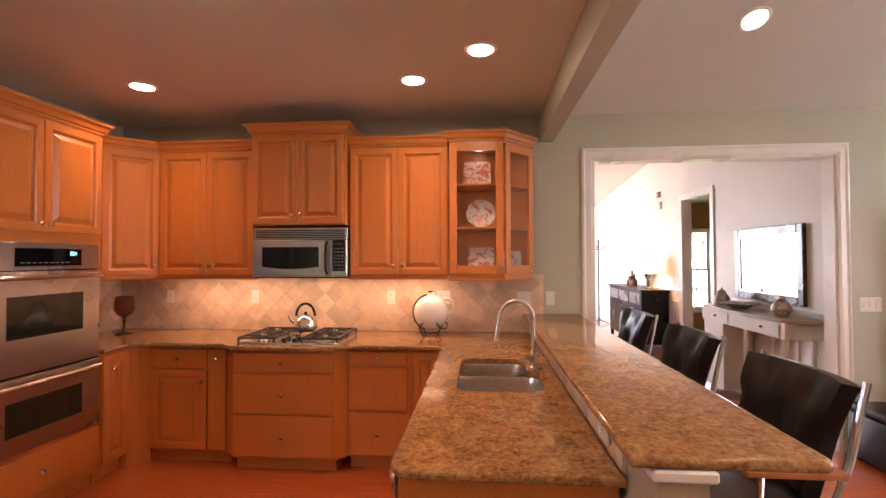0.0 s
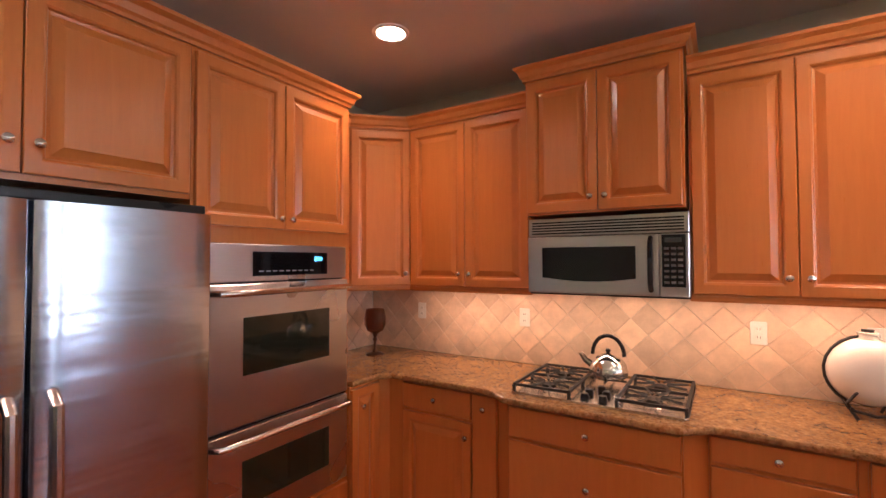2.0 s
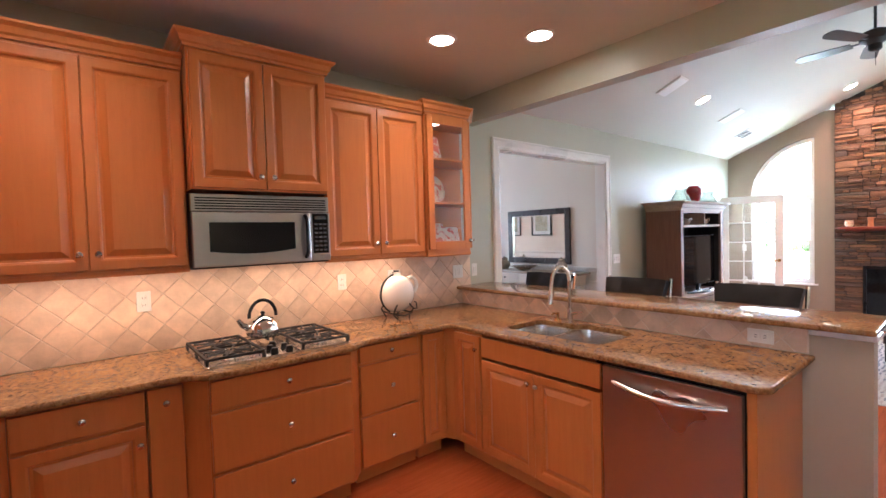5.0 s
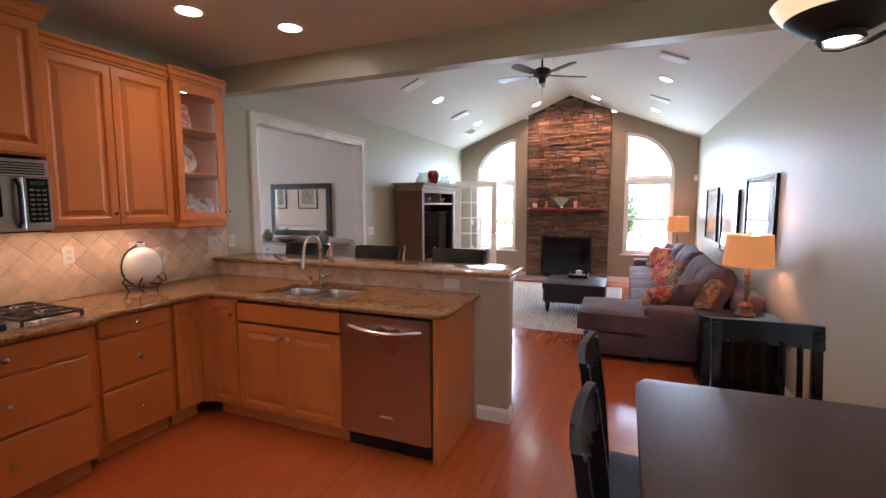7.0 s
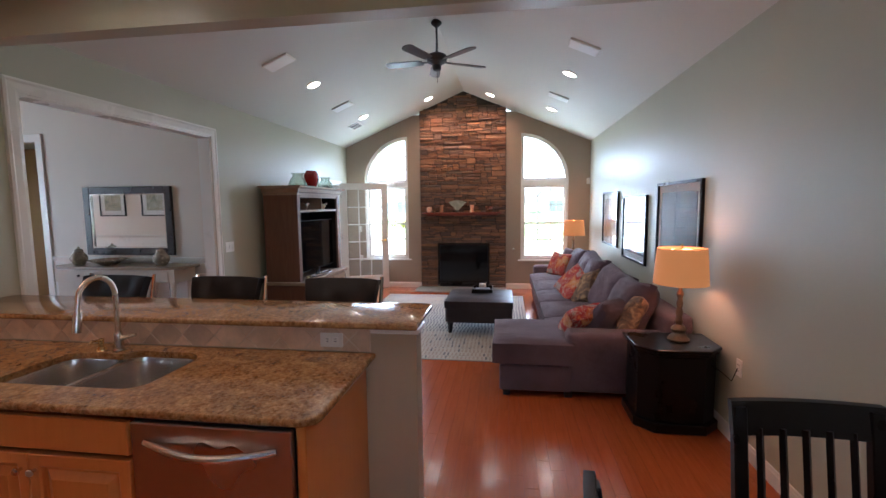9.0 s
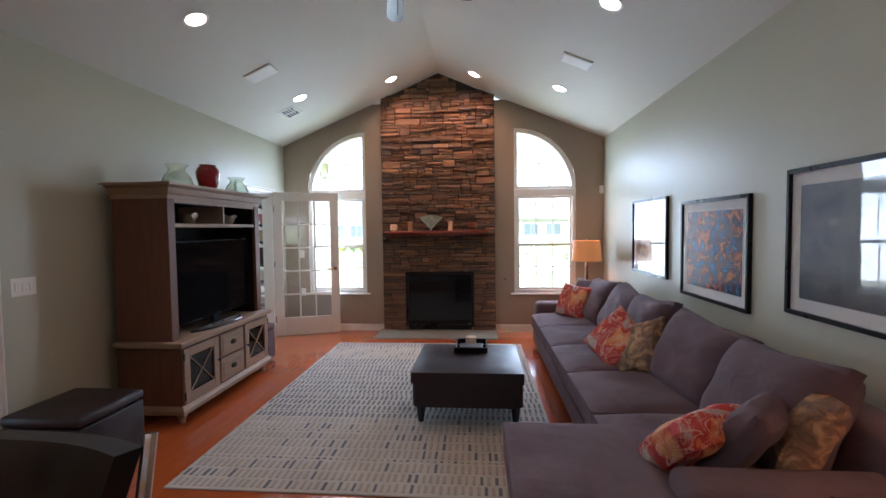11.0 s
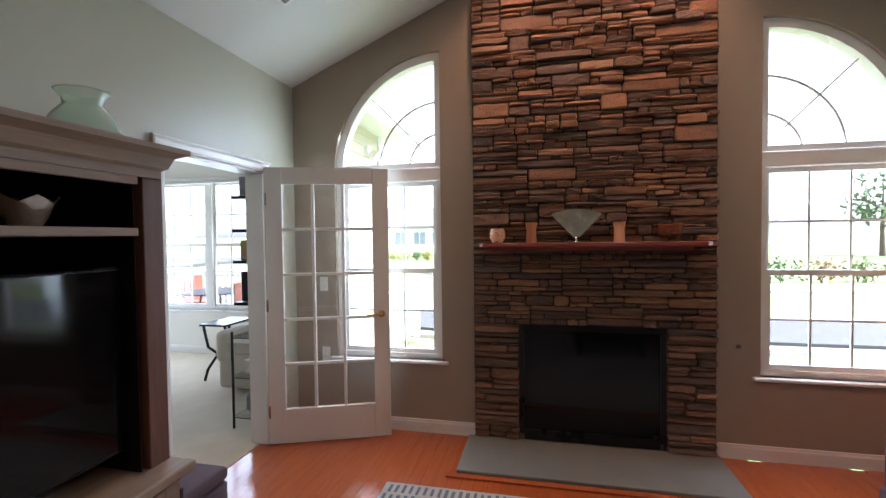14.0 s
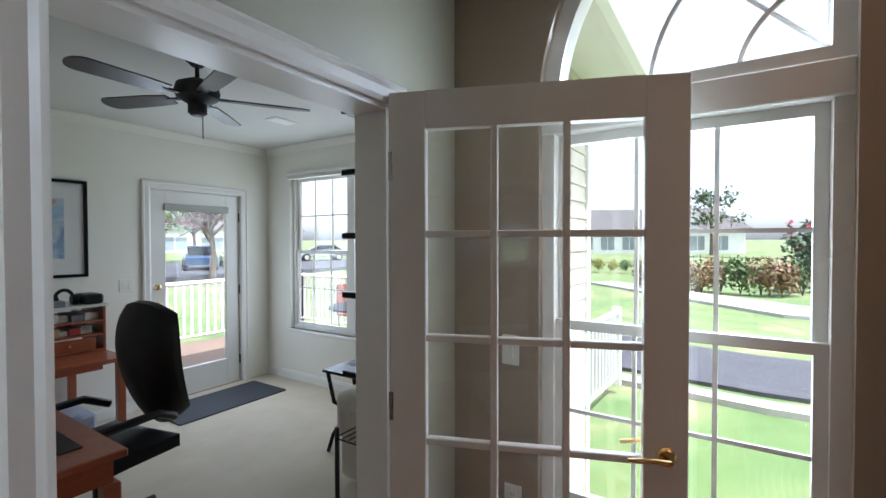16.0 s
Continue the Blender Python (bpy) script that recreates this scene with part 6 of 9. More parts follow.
while x < RX1 - 0.05:
    zone = (x - RX0) / (RX1 - RX0)
    short = row % 4 == 3
    ln = 0.022 if short else r.uniform(0.075, 0.10)
    y = RY0 + 0.02 + r.uniform(0, 0.02)
    faint = zone < 0.30 or 0.78 < zone < 0.93
    while y < RY1 - 0.03:
        wd = r.uniform(0.016, 0.022)
        sk = r.uniform(-0.004, 0.004)
        e = ln * r.uniform(0.85, 1.0)
        box(tan if faint and r.random() < 0.8 else dash, x + sk, y, 0.0095, min(x + e, RX1 - 0.02), y + wd, 0.0122)
        y += r.uniform(0.040, 0.046)
    x += ln + 0.022
    row += 1
ob = part("dashes_blue", dash, M_DASH, rug, "blue-grey woven dashes")
ob["kind"] = "stuff"
ob = part("dashes_tan", tan, M_DASH2, rug, "tan woven dashes")
ob["kind"] = "stuff"

# leather ottoman with a tray
ot = thing("ottoman", "large square dark leather ottoman on tapered legs", "ottoman", (4.62, 1.52, 0.01))
ox0, ox1, oy0, oy1 = 4.24, 5.04, 1.12, 1.935
part("body", prism(B(), round_rect(ox0, oy0, ox1, oy1, 0.04), 0.185, 0.40, 0.012, 2), M_OTTO, ot, smooth=True)
bm = B()
cushion(bm, ox1 - ox0 + 0.01, oy1 - oy0 + 0.01, 0.13, pose(4.64, 1.5275, 0.405), 0.0, 12, 0.62)
part("cushion_top", bm, M_OTTO, ot, smooth=True)
for x in (ox0 + 0.16, ox1 - 0.06):
    for y in (oy0 + 0.045, oy1 - 0.045):
        part("leg", lathe(B(), [(0.0, 0.012), (0.022, 0.012), (0.042, 0.19), (0.0, 0.19)], (x, y, 0), 4, None), M_BLACK, ot)
tr = thing("serving_tray", "black tray holding a candle and books", "tray", (4.83, 1.50, 0.455))
tx0, tx1, ty0, ty1, tz = 4.66, 4.98, 1.37, 1.64, 0.462
part("base", box(B(), tx0, ty0, tz, tx1, ty1, tz + 0.010), M_BLACKWOOD, tr)
for q in ((tx0, ty0, tx1, ty0 + 0.012), (tx0, ty1 - 0.012, tx1, ty1), (tx0, ty0 + 0.012, tx0 + 0.012, ty1 - 0.012), (tx1 - 0.012, ty0 + 0.012, tx1, ty1 - 0.012)):
    part("side", box(B(), q[0], q[1], tz + 0.01, q[2], q[3], tz + 0.055, 0.002), M_BLACKWOOD, tr)
single("jar_candle", lathe(B(), [(0.0, 0.0), (0.045, 0.0), (0.047, 0.07), (0.047, 0.08), (0.0, 0.082)], (4.90, 1.51, tz + 0.0105), 20), plain("cream_wax", (0.72, 0.62, 0.50), 0.4, bump=0.03), "cream candle in a glass jar on the tray", "candle", smooth=True)
for k, c in enumerate(((0.05, 0.10, 0.28), (0.16, 0.17, 0.22))):
    single("paperback", box(B(), 4.69 + 0.01 * k, 1.41, tz + 0.0105 + 0.021 * k, 4.82 + 0.01 * k, 1.60, tz + 0.031 + 0.021 * k, 0.002), plain("book_cover", c, 0.35, var=0.3, scale=25), "blue paperback lying in the tray", "book", "books in the tray")


# sectional sofa
M_PIPING = weave("plum_piping", (0.045, 0.028, 0.033), (0.06, 0.038, 0.044), 0.9, 500, 0.05)
SY0, SY1 = -0.28, 0.78
SX0, SX1 = 2.62, 6.72
so = thing("sectional_sofa", "long plum microfibre sectional sofa with a chaise", "sofa", (4.7, 0.2, 0))
part("base", box(B(), SX0 + 0.02, SY0, 0.05, SX1, SY1 - 0.02, 0.29, 0.02, 2), M_SOFA, so, smooth=True)
part("chaise_base", box(B(), SX0, 0.66, 0.05, 3.40, 1.25, 0.27, 0.02, 2), M_SOFA, so, smooth=True)
part("chaise_cushion", cushion(B(), 0.80, 0.66, 0.24, pose(3.0, 0.98, 0.375), 0.1, 12, 0.7), M_SOFA, so, smooth=True)
part("back", box(B(), SX0 + 0.02, SY0, 0.29, SX1, -0.06, 0.72, 0.05, 3), M_SOFA, so, smooth=True)
part("arm", box(B(), SX0, SY0, 0.05, 2.84, 0.70, 0.56, 0.05, 3), M_SOFA, so, smooth=True)
part("arm", box(B(), 6.50, SY0, 0.05, SX1 + 0.02, 0.74, 0.58, 0.05, 3), M_SOFA, so, smooth=True)
n = 5
cw = (6.50 - 2.84) / n
for k in range(n):
    cx = 2.84 + cw * (k + 0.5)
    p = part("seat_cushion", cushion(B(), cw - 0.012, 0.86, 0.22, pose(cx, 0.375, 0.375), 0.15, 16, 0.58), M_SOFA, so, smooth=True)
    hw = cw / 2 - 0.009
    part("piping", tube(B(), [(cx - hw, 0.0, 0.439), (cx - hw, 0.79, 0.439), (cx - hw + 0.012, 0.803, 0.439), (cx + hw - 0.012, 0.803, 0.439), (cx + hw, 0.79, 0.439), (cx + hw, 0.0, 0.439)], 0.006, 6), M_PIPING, p)
    part("piping", tube(B(), [(cx - hw + 0.005, 0.803, 0.311), (cx + hw - 0.005, 0.803, 0.311)], 0.005, 6), M_PIPING, p)
    part("back_cushion", cushion(B(), cw - 0.015, 0.54, 0.30, pose(cx, 0.07 + 0.012 * math.cos(k * 2.9), 0.655 + 0.012 * math.sin(k * 4.1), 113 + 6 * math.sin(k * 2.1 + 0.6), 4 * math.cos(k * 3.3), 5 * math.sin(k * 1.7)), 0.75, 18, 0.2), M_SOFA, so, smooth=True)
for x in (SX0 + 0.06, 4.6, SX1 - 0.06):
    for y in (SY0 + 0.05, SY1 - 0.10):
        part("foot", box(B(), x - 0.03, y - 0.03, 0, x + 0.03, y + 0.03, 0.05), M_BLACK, so)
for x in (SX0 + 0.06, 3.34):
    part("foot", box(B(), x - 0.03, 1.16, 0, x + 0.03, 1.22, 0.05), M_BLACK, so)


def print_cloth(name):
    """Printed cotton: patches of red, orange and grey under a web of fine cream lines."""
    m, t, b, l = tree(name)
    vec = place(t, space="object")
    col = ramp(t, noise_tex(t, vec, 7.0, 2, 0.5, 0.6), [(0.34, (0.36, 0.30, 0.28)), (0.42, (0.44, 0.06, 0.05)), (0.52, (0.36, 0.03, 0.035)), (0.57, (0.55, 0.15, 0.05)), (0.64, (0.62, 0.30, 0.12))])
    web = noise_tex(t, place(t, (1.0, 0.7, 1.0), (0, 0, 25), space="object"), 9.0, 3, 0.5, 1.2)
    line = ramp(t, web, [(0.455, (0, 0, 0)), (0.475, (0.75, 0.75, 0.75)), (0.50, (0, 0, 0)), (0.56, (0, 0, 0)), (0.575, (0.7, 0.7, 0.7)), (0.595, (0, 0, 0))])
    l.new(mixc(t, line, col, (0.62, 0.50, 0.40)), b.inputs["Base Color"])
    b.inputs["Roughness"].default_value = 0.85
    bumped(t, b, noise_tex(t, vec, 300.0, 2), 0.15, 0.003)
    return m


M_PILLOW = print_cloth("red_print_cloth")
M_PILLOW2 = blotches("brown_print_cloth", [(0.36, (0.10, 0.07, 0.05)), (0.48, (0.20, 0.12, 0.07)), (0.58, (0.36, 0.22, 0.11)), (0.68, (0.45, 0.30, 0.16))], 11, 0.85, 1.2, "object")
for x, y, z, rx, rz, roll_, mm, lab in ((6.27, 0.34, 0.63, 114, 42, 4, M_PILLOW, "red and cream printed pillow"), (6.40, 0.16, 0.68, 110, 30, 0, M_SOFA, "plain plum pillow"),
                                 (4.53, 0.38, 0.62, 122, 40, 32, M_PILLOW, "red and orange printed pillow"), (4.36, 0.27, 0.60, 118, 20, -28, M_PILLOW2, "brown printed pillow"),
                                 (3.02, 0.52, 0.56, 135, -60, 10, M_PILLOW, "red and cream printed pillow"), (2.99, 0.31, 0.60, 124, -50, 0, M_SOFA, "plain plum pillow"), (2.99, 0.10, 0.64, 116, -20, 0, M_PILLOW2, "brown printed pillow")):
    bm = cushion(B(), 0.42, 0.42, 0.17, Matrix.Identity(4), 0.9, 12, 0.12)
    o = single("throw_pillow", bm, mm, lab + " leaning on the sofa cushions", "pillow", "throw pillows", smooth=True)
    o.matrix_basis = pose(x, y, z, rx, 0, rz) @ pose(0, 0, 0, 0, 0, roll_)


# lamps on side tables
def table_lamp(x, y, z, s, label):
    l = thing("table_lamp", label, "lamp", (x, y, z), group="living room lamps")
    prof = [(0.075, 0), (0.078, 0.012), (0.06, 0.03), (0.045, 0.06), (0.055, 0.085), (0.04, 0.105), (0.022, 0.12), (0.030, 0.15), (0.020, 0.175), (0.028, 0.21), (0.018, 0.24), (0.024, 0.28), (0.016, 0.31), (0.026, 0.345), (0.014, 0.375), (0.016, 0.41), (0.008, 0.43), (0.008, 0.50)]
    part("turned_base", lathe(B(), [(r * s, h * s) for r, h in prof], (x, y, z), 20), plain("antique_bronze", (0.16, 0.105, 0.06), 0.4, 0.3, var=0.3, scale=30) if "antique_bronze" not in bpy.data.materials else bpy.data.materials["antique_bronze"], l, smooth=True)
    sh = [(0.185, 0.42), (0.165, 0.68), (0.162, 0.68), (0.182, 0.42)]
    part("shade", lathe(B(), [(r * s, h * s) for r, h in sh + sh[:1]], (x, y, z), 36), M_SHADE, l, "orange drum fabric shade", smooth=True)
    part("finial", lathe(B(), [(0.006, 0.68), (0.014, 0.695), (0.008, 0.705), (0.0, 0.715)], (x, y, z), 12), M_BRASS, l)
    bm = B()
    for a in (0, 120, 240):
        tube(bm, [(x, y, z + 0.675 * s), (x + 0.163 * s * math.cos(radians(a)), y + 0.163 * s * math.sin(radians(a)), z + 0.675 * s)], 0.002, 4)
    part("shade_spider", bm, M_BRASS, l)
    bulb = new("lamp_bulb", bpy.data.lights.new("lamp_bulb", "POINT"))
    bulb.data.energy, bulb.data.color, bulb.data.shadow_soft_size = 1.0, WARM, 0.04
    bulb.location = (x, y, z + 0.55 * s)


et = thing("end_table", "black end table cabinet with clipped front corners", "table", (2.31, 0.0, 0))
outline = [(2.13, 0.15), (2.24, 0.265), (2.55, 0.265), (2.55, -0.285), (2.24, -0.285), (2.13, -0.17)]


def hexed(d):
    """The clipped outline of the end table, grown by d on its open sides."""
    return [(min(2.56, 2.34 + (x - 2.34) * (1 + d / 0.21)), max(-0.30, -0.01 + (y + 0.01) * (1 + d / 0.275))) for x, y in outline]


part("plinth", prism(B(), hexed(0.012), 0.0, 0.07, 0.006), M_BLACKWOOD, et)
part("body", prism(B(), hexed(-0.012), 0.07, 0.55, 0.006), M_BLACKWOOD, et)
part("moulding", prism(B(), hexed(0.004), 0.55, 0.58, 0.006), M_BLACKWOOD, et)
part("top", prism(B(), hexed(0.022), 0.58, 0.605, 0.008, 2), M_BLACKWOOD, et)
table_lamp(2.37, -0.06, 0.605, 1.0, "lit bronze table lamp with orange drum shade on end table")
single("lamp_cord", tube(B(), [(2.20, -0.20, 0.50), (2.14, -0.27, 0.45), (2.08, -0.30, 0.42), (2.04, -0.305, 0.50), (2.03, -0.306, 0.525)], 0.003, 6), M_BLACK, "thin black lamp cord hanging to the socket", "cord")
rt = thing("side_table", "small round black side table behind the sofa end", "table", (7.05, 0.02, 0))
part("top", lathe(B(), [(0.0, 0.60), (0.20, 0.60), (0.21, 0.612), (0.20, 0.625), (0.0, 0.625)], (7.05, 0.02, 0), 30), M_BLACKWOOD, rt, smooth=True)
part("stem", lathe(B(), [(0.14, 0.0), (0.13, 0.02), (0.03, 0.05), (0.025, 0.30), (0.035, 0.45), (0.03, 0.60)], (7.05, 0.02, 0), 20), M_BLACKWOOD, rt, smooth=True)
table_lamp(7.05, 0.02, 0.625, 1.02, "bronze table lamp with orange drum shade on round side table")

# framed pictures on the south wall
M_MAT = plain("picture_mat", (0.72, 0.70, 0.66), 0.7, var=0.02, bump=0.03)
M_ART1 = blotches("art_landscape", [(0.36, (0.02, 0.02, 0.02)), (0.46, (0.25, 0.12, 0.04)), (0.54, (0.45, 0.28, 0.10)), (0.66, (0.06, 0.04, 0.03))], 5, 0.3, 0.8)
M_ART2 = blotches("art_abstract", [(0.30, (0.10, 0.35, 0.45)), (0.38, (0.03, 0.10, 0.30)), (0.45, (0.010, 0.012, 0.035)), (0.53, (0.02, 0.012, 0.02)), (0.58, (0.50, 0.10, 0.03)), (0.64, (0.60, 0.28, 0.12)), (0.72, (0.10, 0.03, 0.03))], 15, 0.3, 0.5)
M_ART3 = blotches("art_dusk", [(0.3, (0.015, 0.017, 0.025)), (0.5, (0.05, 0.05, 0.06)), (0.7, (0.09, 0.08, 0.07))], 4, 0.3, 1.0)


def picture(name, m, w, h, art, label, frame_mat, border=0.10, fw=0.025, group=""):
    """Local x, z on the wall, y out of it, about the middle."""
    p = thing(name, label, "picture", m.translation, group=group)
    bm = B()
    box(bm, -w / 2, 0, -h / 2, -w / 2 + fw, 0.03, h / 2, 0.003, m=m)
    box(bm, w / 2 - fw, 0, -h / 2, w / 2, 0.03, h / 2, 0.003, m=m)
    box(bm, -w / 2 + fw, 0, -h / 2, w / 2 - fw, 0.03, -h / 2 + fw, m=m)
    box(bm, -w / 2 + fw, 0, h / 2 - fw, w / 2 - fw, 0.03, h / 2, m=m)
    part("frame", bm, frame_mat, p)
    part("mat", box(B(), -w / 2 + fw, 0.004, -h / 2 + fw, w / 2 - fw, 0.010, h / 2 - fw, m=m), M_MAT, p)
    part("print", box(B(), -w / 2 + fw + border, 0.010, -h / 2 + fw + border, w / 2 - fw - border, 0.0125, h / 2 - fw - border, m=m), art, p)
    g = part("glass", box(B(), -w / 2 + fw, 0.018, -h / 2 + fw, w / 2 - fw, 0.020, h / 2 - fw, m=m), M_GLASS, p)
    g.visible_shadow = False
    return p


for x0, x1, z0, z1, art, lab in ((5.32, 6.24, 1.0, 1.775, M_ART1, "framed autumn landscape print in a thin black frame"), (4.05, 5.02, 0.92, 1.70, M_ART2, "framed bright orange and blue abstract in a black frame"), (2.67, 3.70, 1.0, 1.80, M_ART3, "framed dark print in a black frame")):
    picture("framed_picture", facing(((x0 + x1) / 2, SOUTH, (z0 + z1) / 2), (0, 1, 0)), x1 - x0, z1 - z0, art, lab, M_BLACKWOOD, 0.07, group="side wall pictures")


# ceiling fans
def ceiling_fan(x, y, ztop, zhub, label, turn, dark):
    f = thing("ceiling_fan", label, "ceiling fan", (x, y, ztop), group="ceiling fans")
    part("canopy", lathe(B(), [(0.065, 0.0), (0.06, -0.03), (0.03, -0.06), (0.013, -0.065)], (x, y, ztop), 20), M_IRON, f, smooth=True)
    part("rod", tube(B(), [(x, y, ztop - 0.04), (x, y, zhub + 0.09)], 0.012, 10), M_IRON, f)
    part("motor", lathe(B(), [(0.02, 0.10), (0.05, 0.09), (0.11, 0.06), (0.12, 0.02), (0.11, -0.015), (0.075, -0.035), (0.05, -0.05), (0.05, -0.10), (0.03, -0.115), (0.0, -0.116)], (x, y, zhub), 26), M_IRON, f, smooth=True)
    for k in range(5):
        m = Matrix.Translation((x, y, zhub - 0.01)) @ pose(0, 0, 0, 0, 0, turn + 72 * k)
        b = part("blade", prism(B(), [(0.17, -0.05), (0.30, -0.062)] + arc(0.56, 0, 0.068, -90, 90, 8) + [(0.30, 0.062), (0.17, 0.05)], -0.004, 0.004, m=m @ pose(0, 0, 0, 10)), dark, f)
        part("blade_arm", box(B(), 0.09, -0.015, -0.004, 0.20, 0.015, 0.006, m=m), M_IRON, b)
    part("pull_chain", tube(B(), [(x + 0.03, y, zhub - 0.10), (x + 0.03, y, zhub - 0.24)], 0.003, 5), M_IRON, f)


M_BLADE = woodgrain("fan_blade", (0.025, 0.018, 0.014), (0.05, 0.035, 0.026), 0.35)
ceiling_fan(4.25, 2.0, RIDGE_Z - 0.01, 3.27, "black five-blade ceiling fan on a rod under the ridge", 12, M_BLADE)


# bar stools
def bar_stool():
    s = thing("bar_stool", "tufted black leather bar stool with an orange wood armrest", "bar stool", (0, 0, 0), group="bar stools")
    m = pose(0.26, 0, 0.95, 0, 12, 0)
    bm = B()
    n = 14
    def at(u, v, side):
        w = 0.03 + 0.022 * (1 - u ** 6) * (1 - v ** 6)
        tuft = 0.018 * max(0, math.cos(u * 3.14 * 2.0) * math.cos(v * 3.14 * 1.5)) if side < 0 else 0
        return m @ Vector((side * w + (tuft if side < 0 else 0) - 0.035 * u * u + 0.02 * max(0, v) ** 2, u * (0.222 + 0.022 * v), v * 0.20 - 0.012 * u ** 4 * max(0, v)))
    grids = []
    for side in (-1, 1):
        g = {(i, j): bm.verts.new(at(2 * i / n - 1, 2 * j / n - 1, side)) for i in range(n + 1) for j in range(n + 1)}
        for i in range(n):
            for j in range(n):
                bm.faces.new((g[i, j], g[i + 1, j], g[i + 1, j + 1], g[i, j + 1]))
        grids.append(g)
    ring = [(i, 0) for i in range(n)] + [(n, j) for j in range(n)] + [(n - i, n) for i in range(n)] + [(0, n - j) for j in range(n)]
    for p, q in zip(ring, ring[1:] + ring[:1]):
        bm.faces.new((grids[0][p], grids[0][q], grids[1][q], grids[1][p]))
    part("backrest", bm, M_LEATHER, s, "tufted black leather back", smooth=True)
    part("seat", cushion(B(), 0.46, 0.47, 0.12, pose(0.02, 0, 0.70), 0.1, 10, 0.6), M_LEATHER, s, smooth=True)
    for sg in (-1, 1):
        part("back_rail", tube(B(), [(0.20, sg * 0.245, 0.68), (0.27, sg * 0.25, 0.90), (0.325, sg * 0.25, 1.15)], 0.012, 8), M_CHROME, s, "chrome side rail", smooth=True)
        part("armrest", box(B(), -0.05, sg * 0.262 - 0.02, 0.855, 0.25, sg * 0.262 + 0.02, 0.88, 0.008, 2), bpy.data.materials["arm_wood"] if "arm_wood" in bpy.data.materials else woodgrain("arm_wood", (0.42, 0.16, 0.05), (0.55, 0.24, 0.08), 0.3, (1.2, 14, 14)), s, "orange stained wooden armrest")
        part("arm_post", tube(B(), [(0.0, sg * 0.25, 0.70), (0.0, sg * 0.262, 0.86)], 0.011, 8), M_CHROME, s)
    part("column", tube(B(), [(0, 0, 0.03), (0, 0, 0.66)], 0.028, 16), M_CHROME, s, smooth=True)
    part("foot_ring", tube(B(), [(0.17 * math.cos(radians(a)), 0.17 * math.sin(radians(a)), 0.26) for a in range(0, 361, 20)], 0.010, 8), M_CHROME, s, smooth=True)
    part("base", lathe(B(), [(0.21, 0), (0.21, 0.01), (0.06, 0.03), (0.03, 0.05)], (0, 0, 0), 28), M_CHROME, s, smooth=True)
    return s


stool = bar_stool()
stool.matrix_basis = pose(1.42, 2.25, 0)
for y in (3.06, 3.90):
    copy_thing(stool, pose(1.42, y, 0, 0, 0, 0))

# ---- breakfast table ----
M_TABLE = woodgrain("dark_table", (0.036, 0.018, 0.012), (0.056, 0.029, 0.019), 0.45, (1.2, 14, 14), 0.0, 0.02)
M_TABLE.node_tree.nodes["Principled BSDF"].inputs["Specular IOR Level"].default_value = 0.38
bt = thing("breakfast_table", "dark brown wooden table with clipped corners against the wall", "table", (-0.7, 0.3, 0))
tp = [(-1.50, 0.83), (0.10, 0.83), (0.165, 0.79), (0.19, -0.18), (0.10, -0.26), (-1.50, -0.26)]
part("tabletop", prism(B(), tp, 0.715, 0.75, 0.008, 2), M_TABLE, bt, smooth=True)
part("apron", box(B(), -1.40, -0.18, 0.62, 0.06, 0.72, 0.715), M_TABLE, bt)
for x in (-1.36, 0.02):
    for y in (-0.14, 0.68):
        part("leg", box(B(), x - 0.035, y - 0.035, 0, x + 0.035, y + 0.035, 0.62, 0.004), M_TABLE, bt)


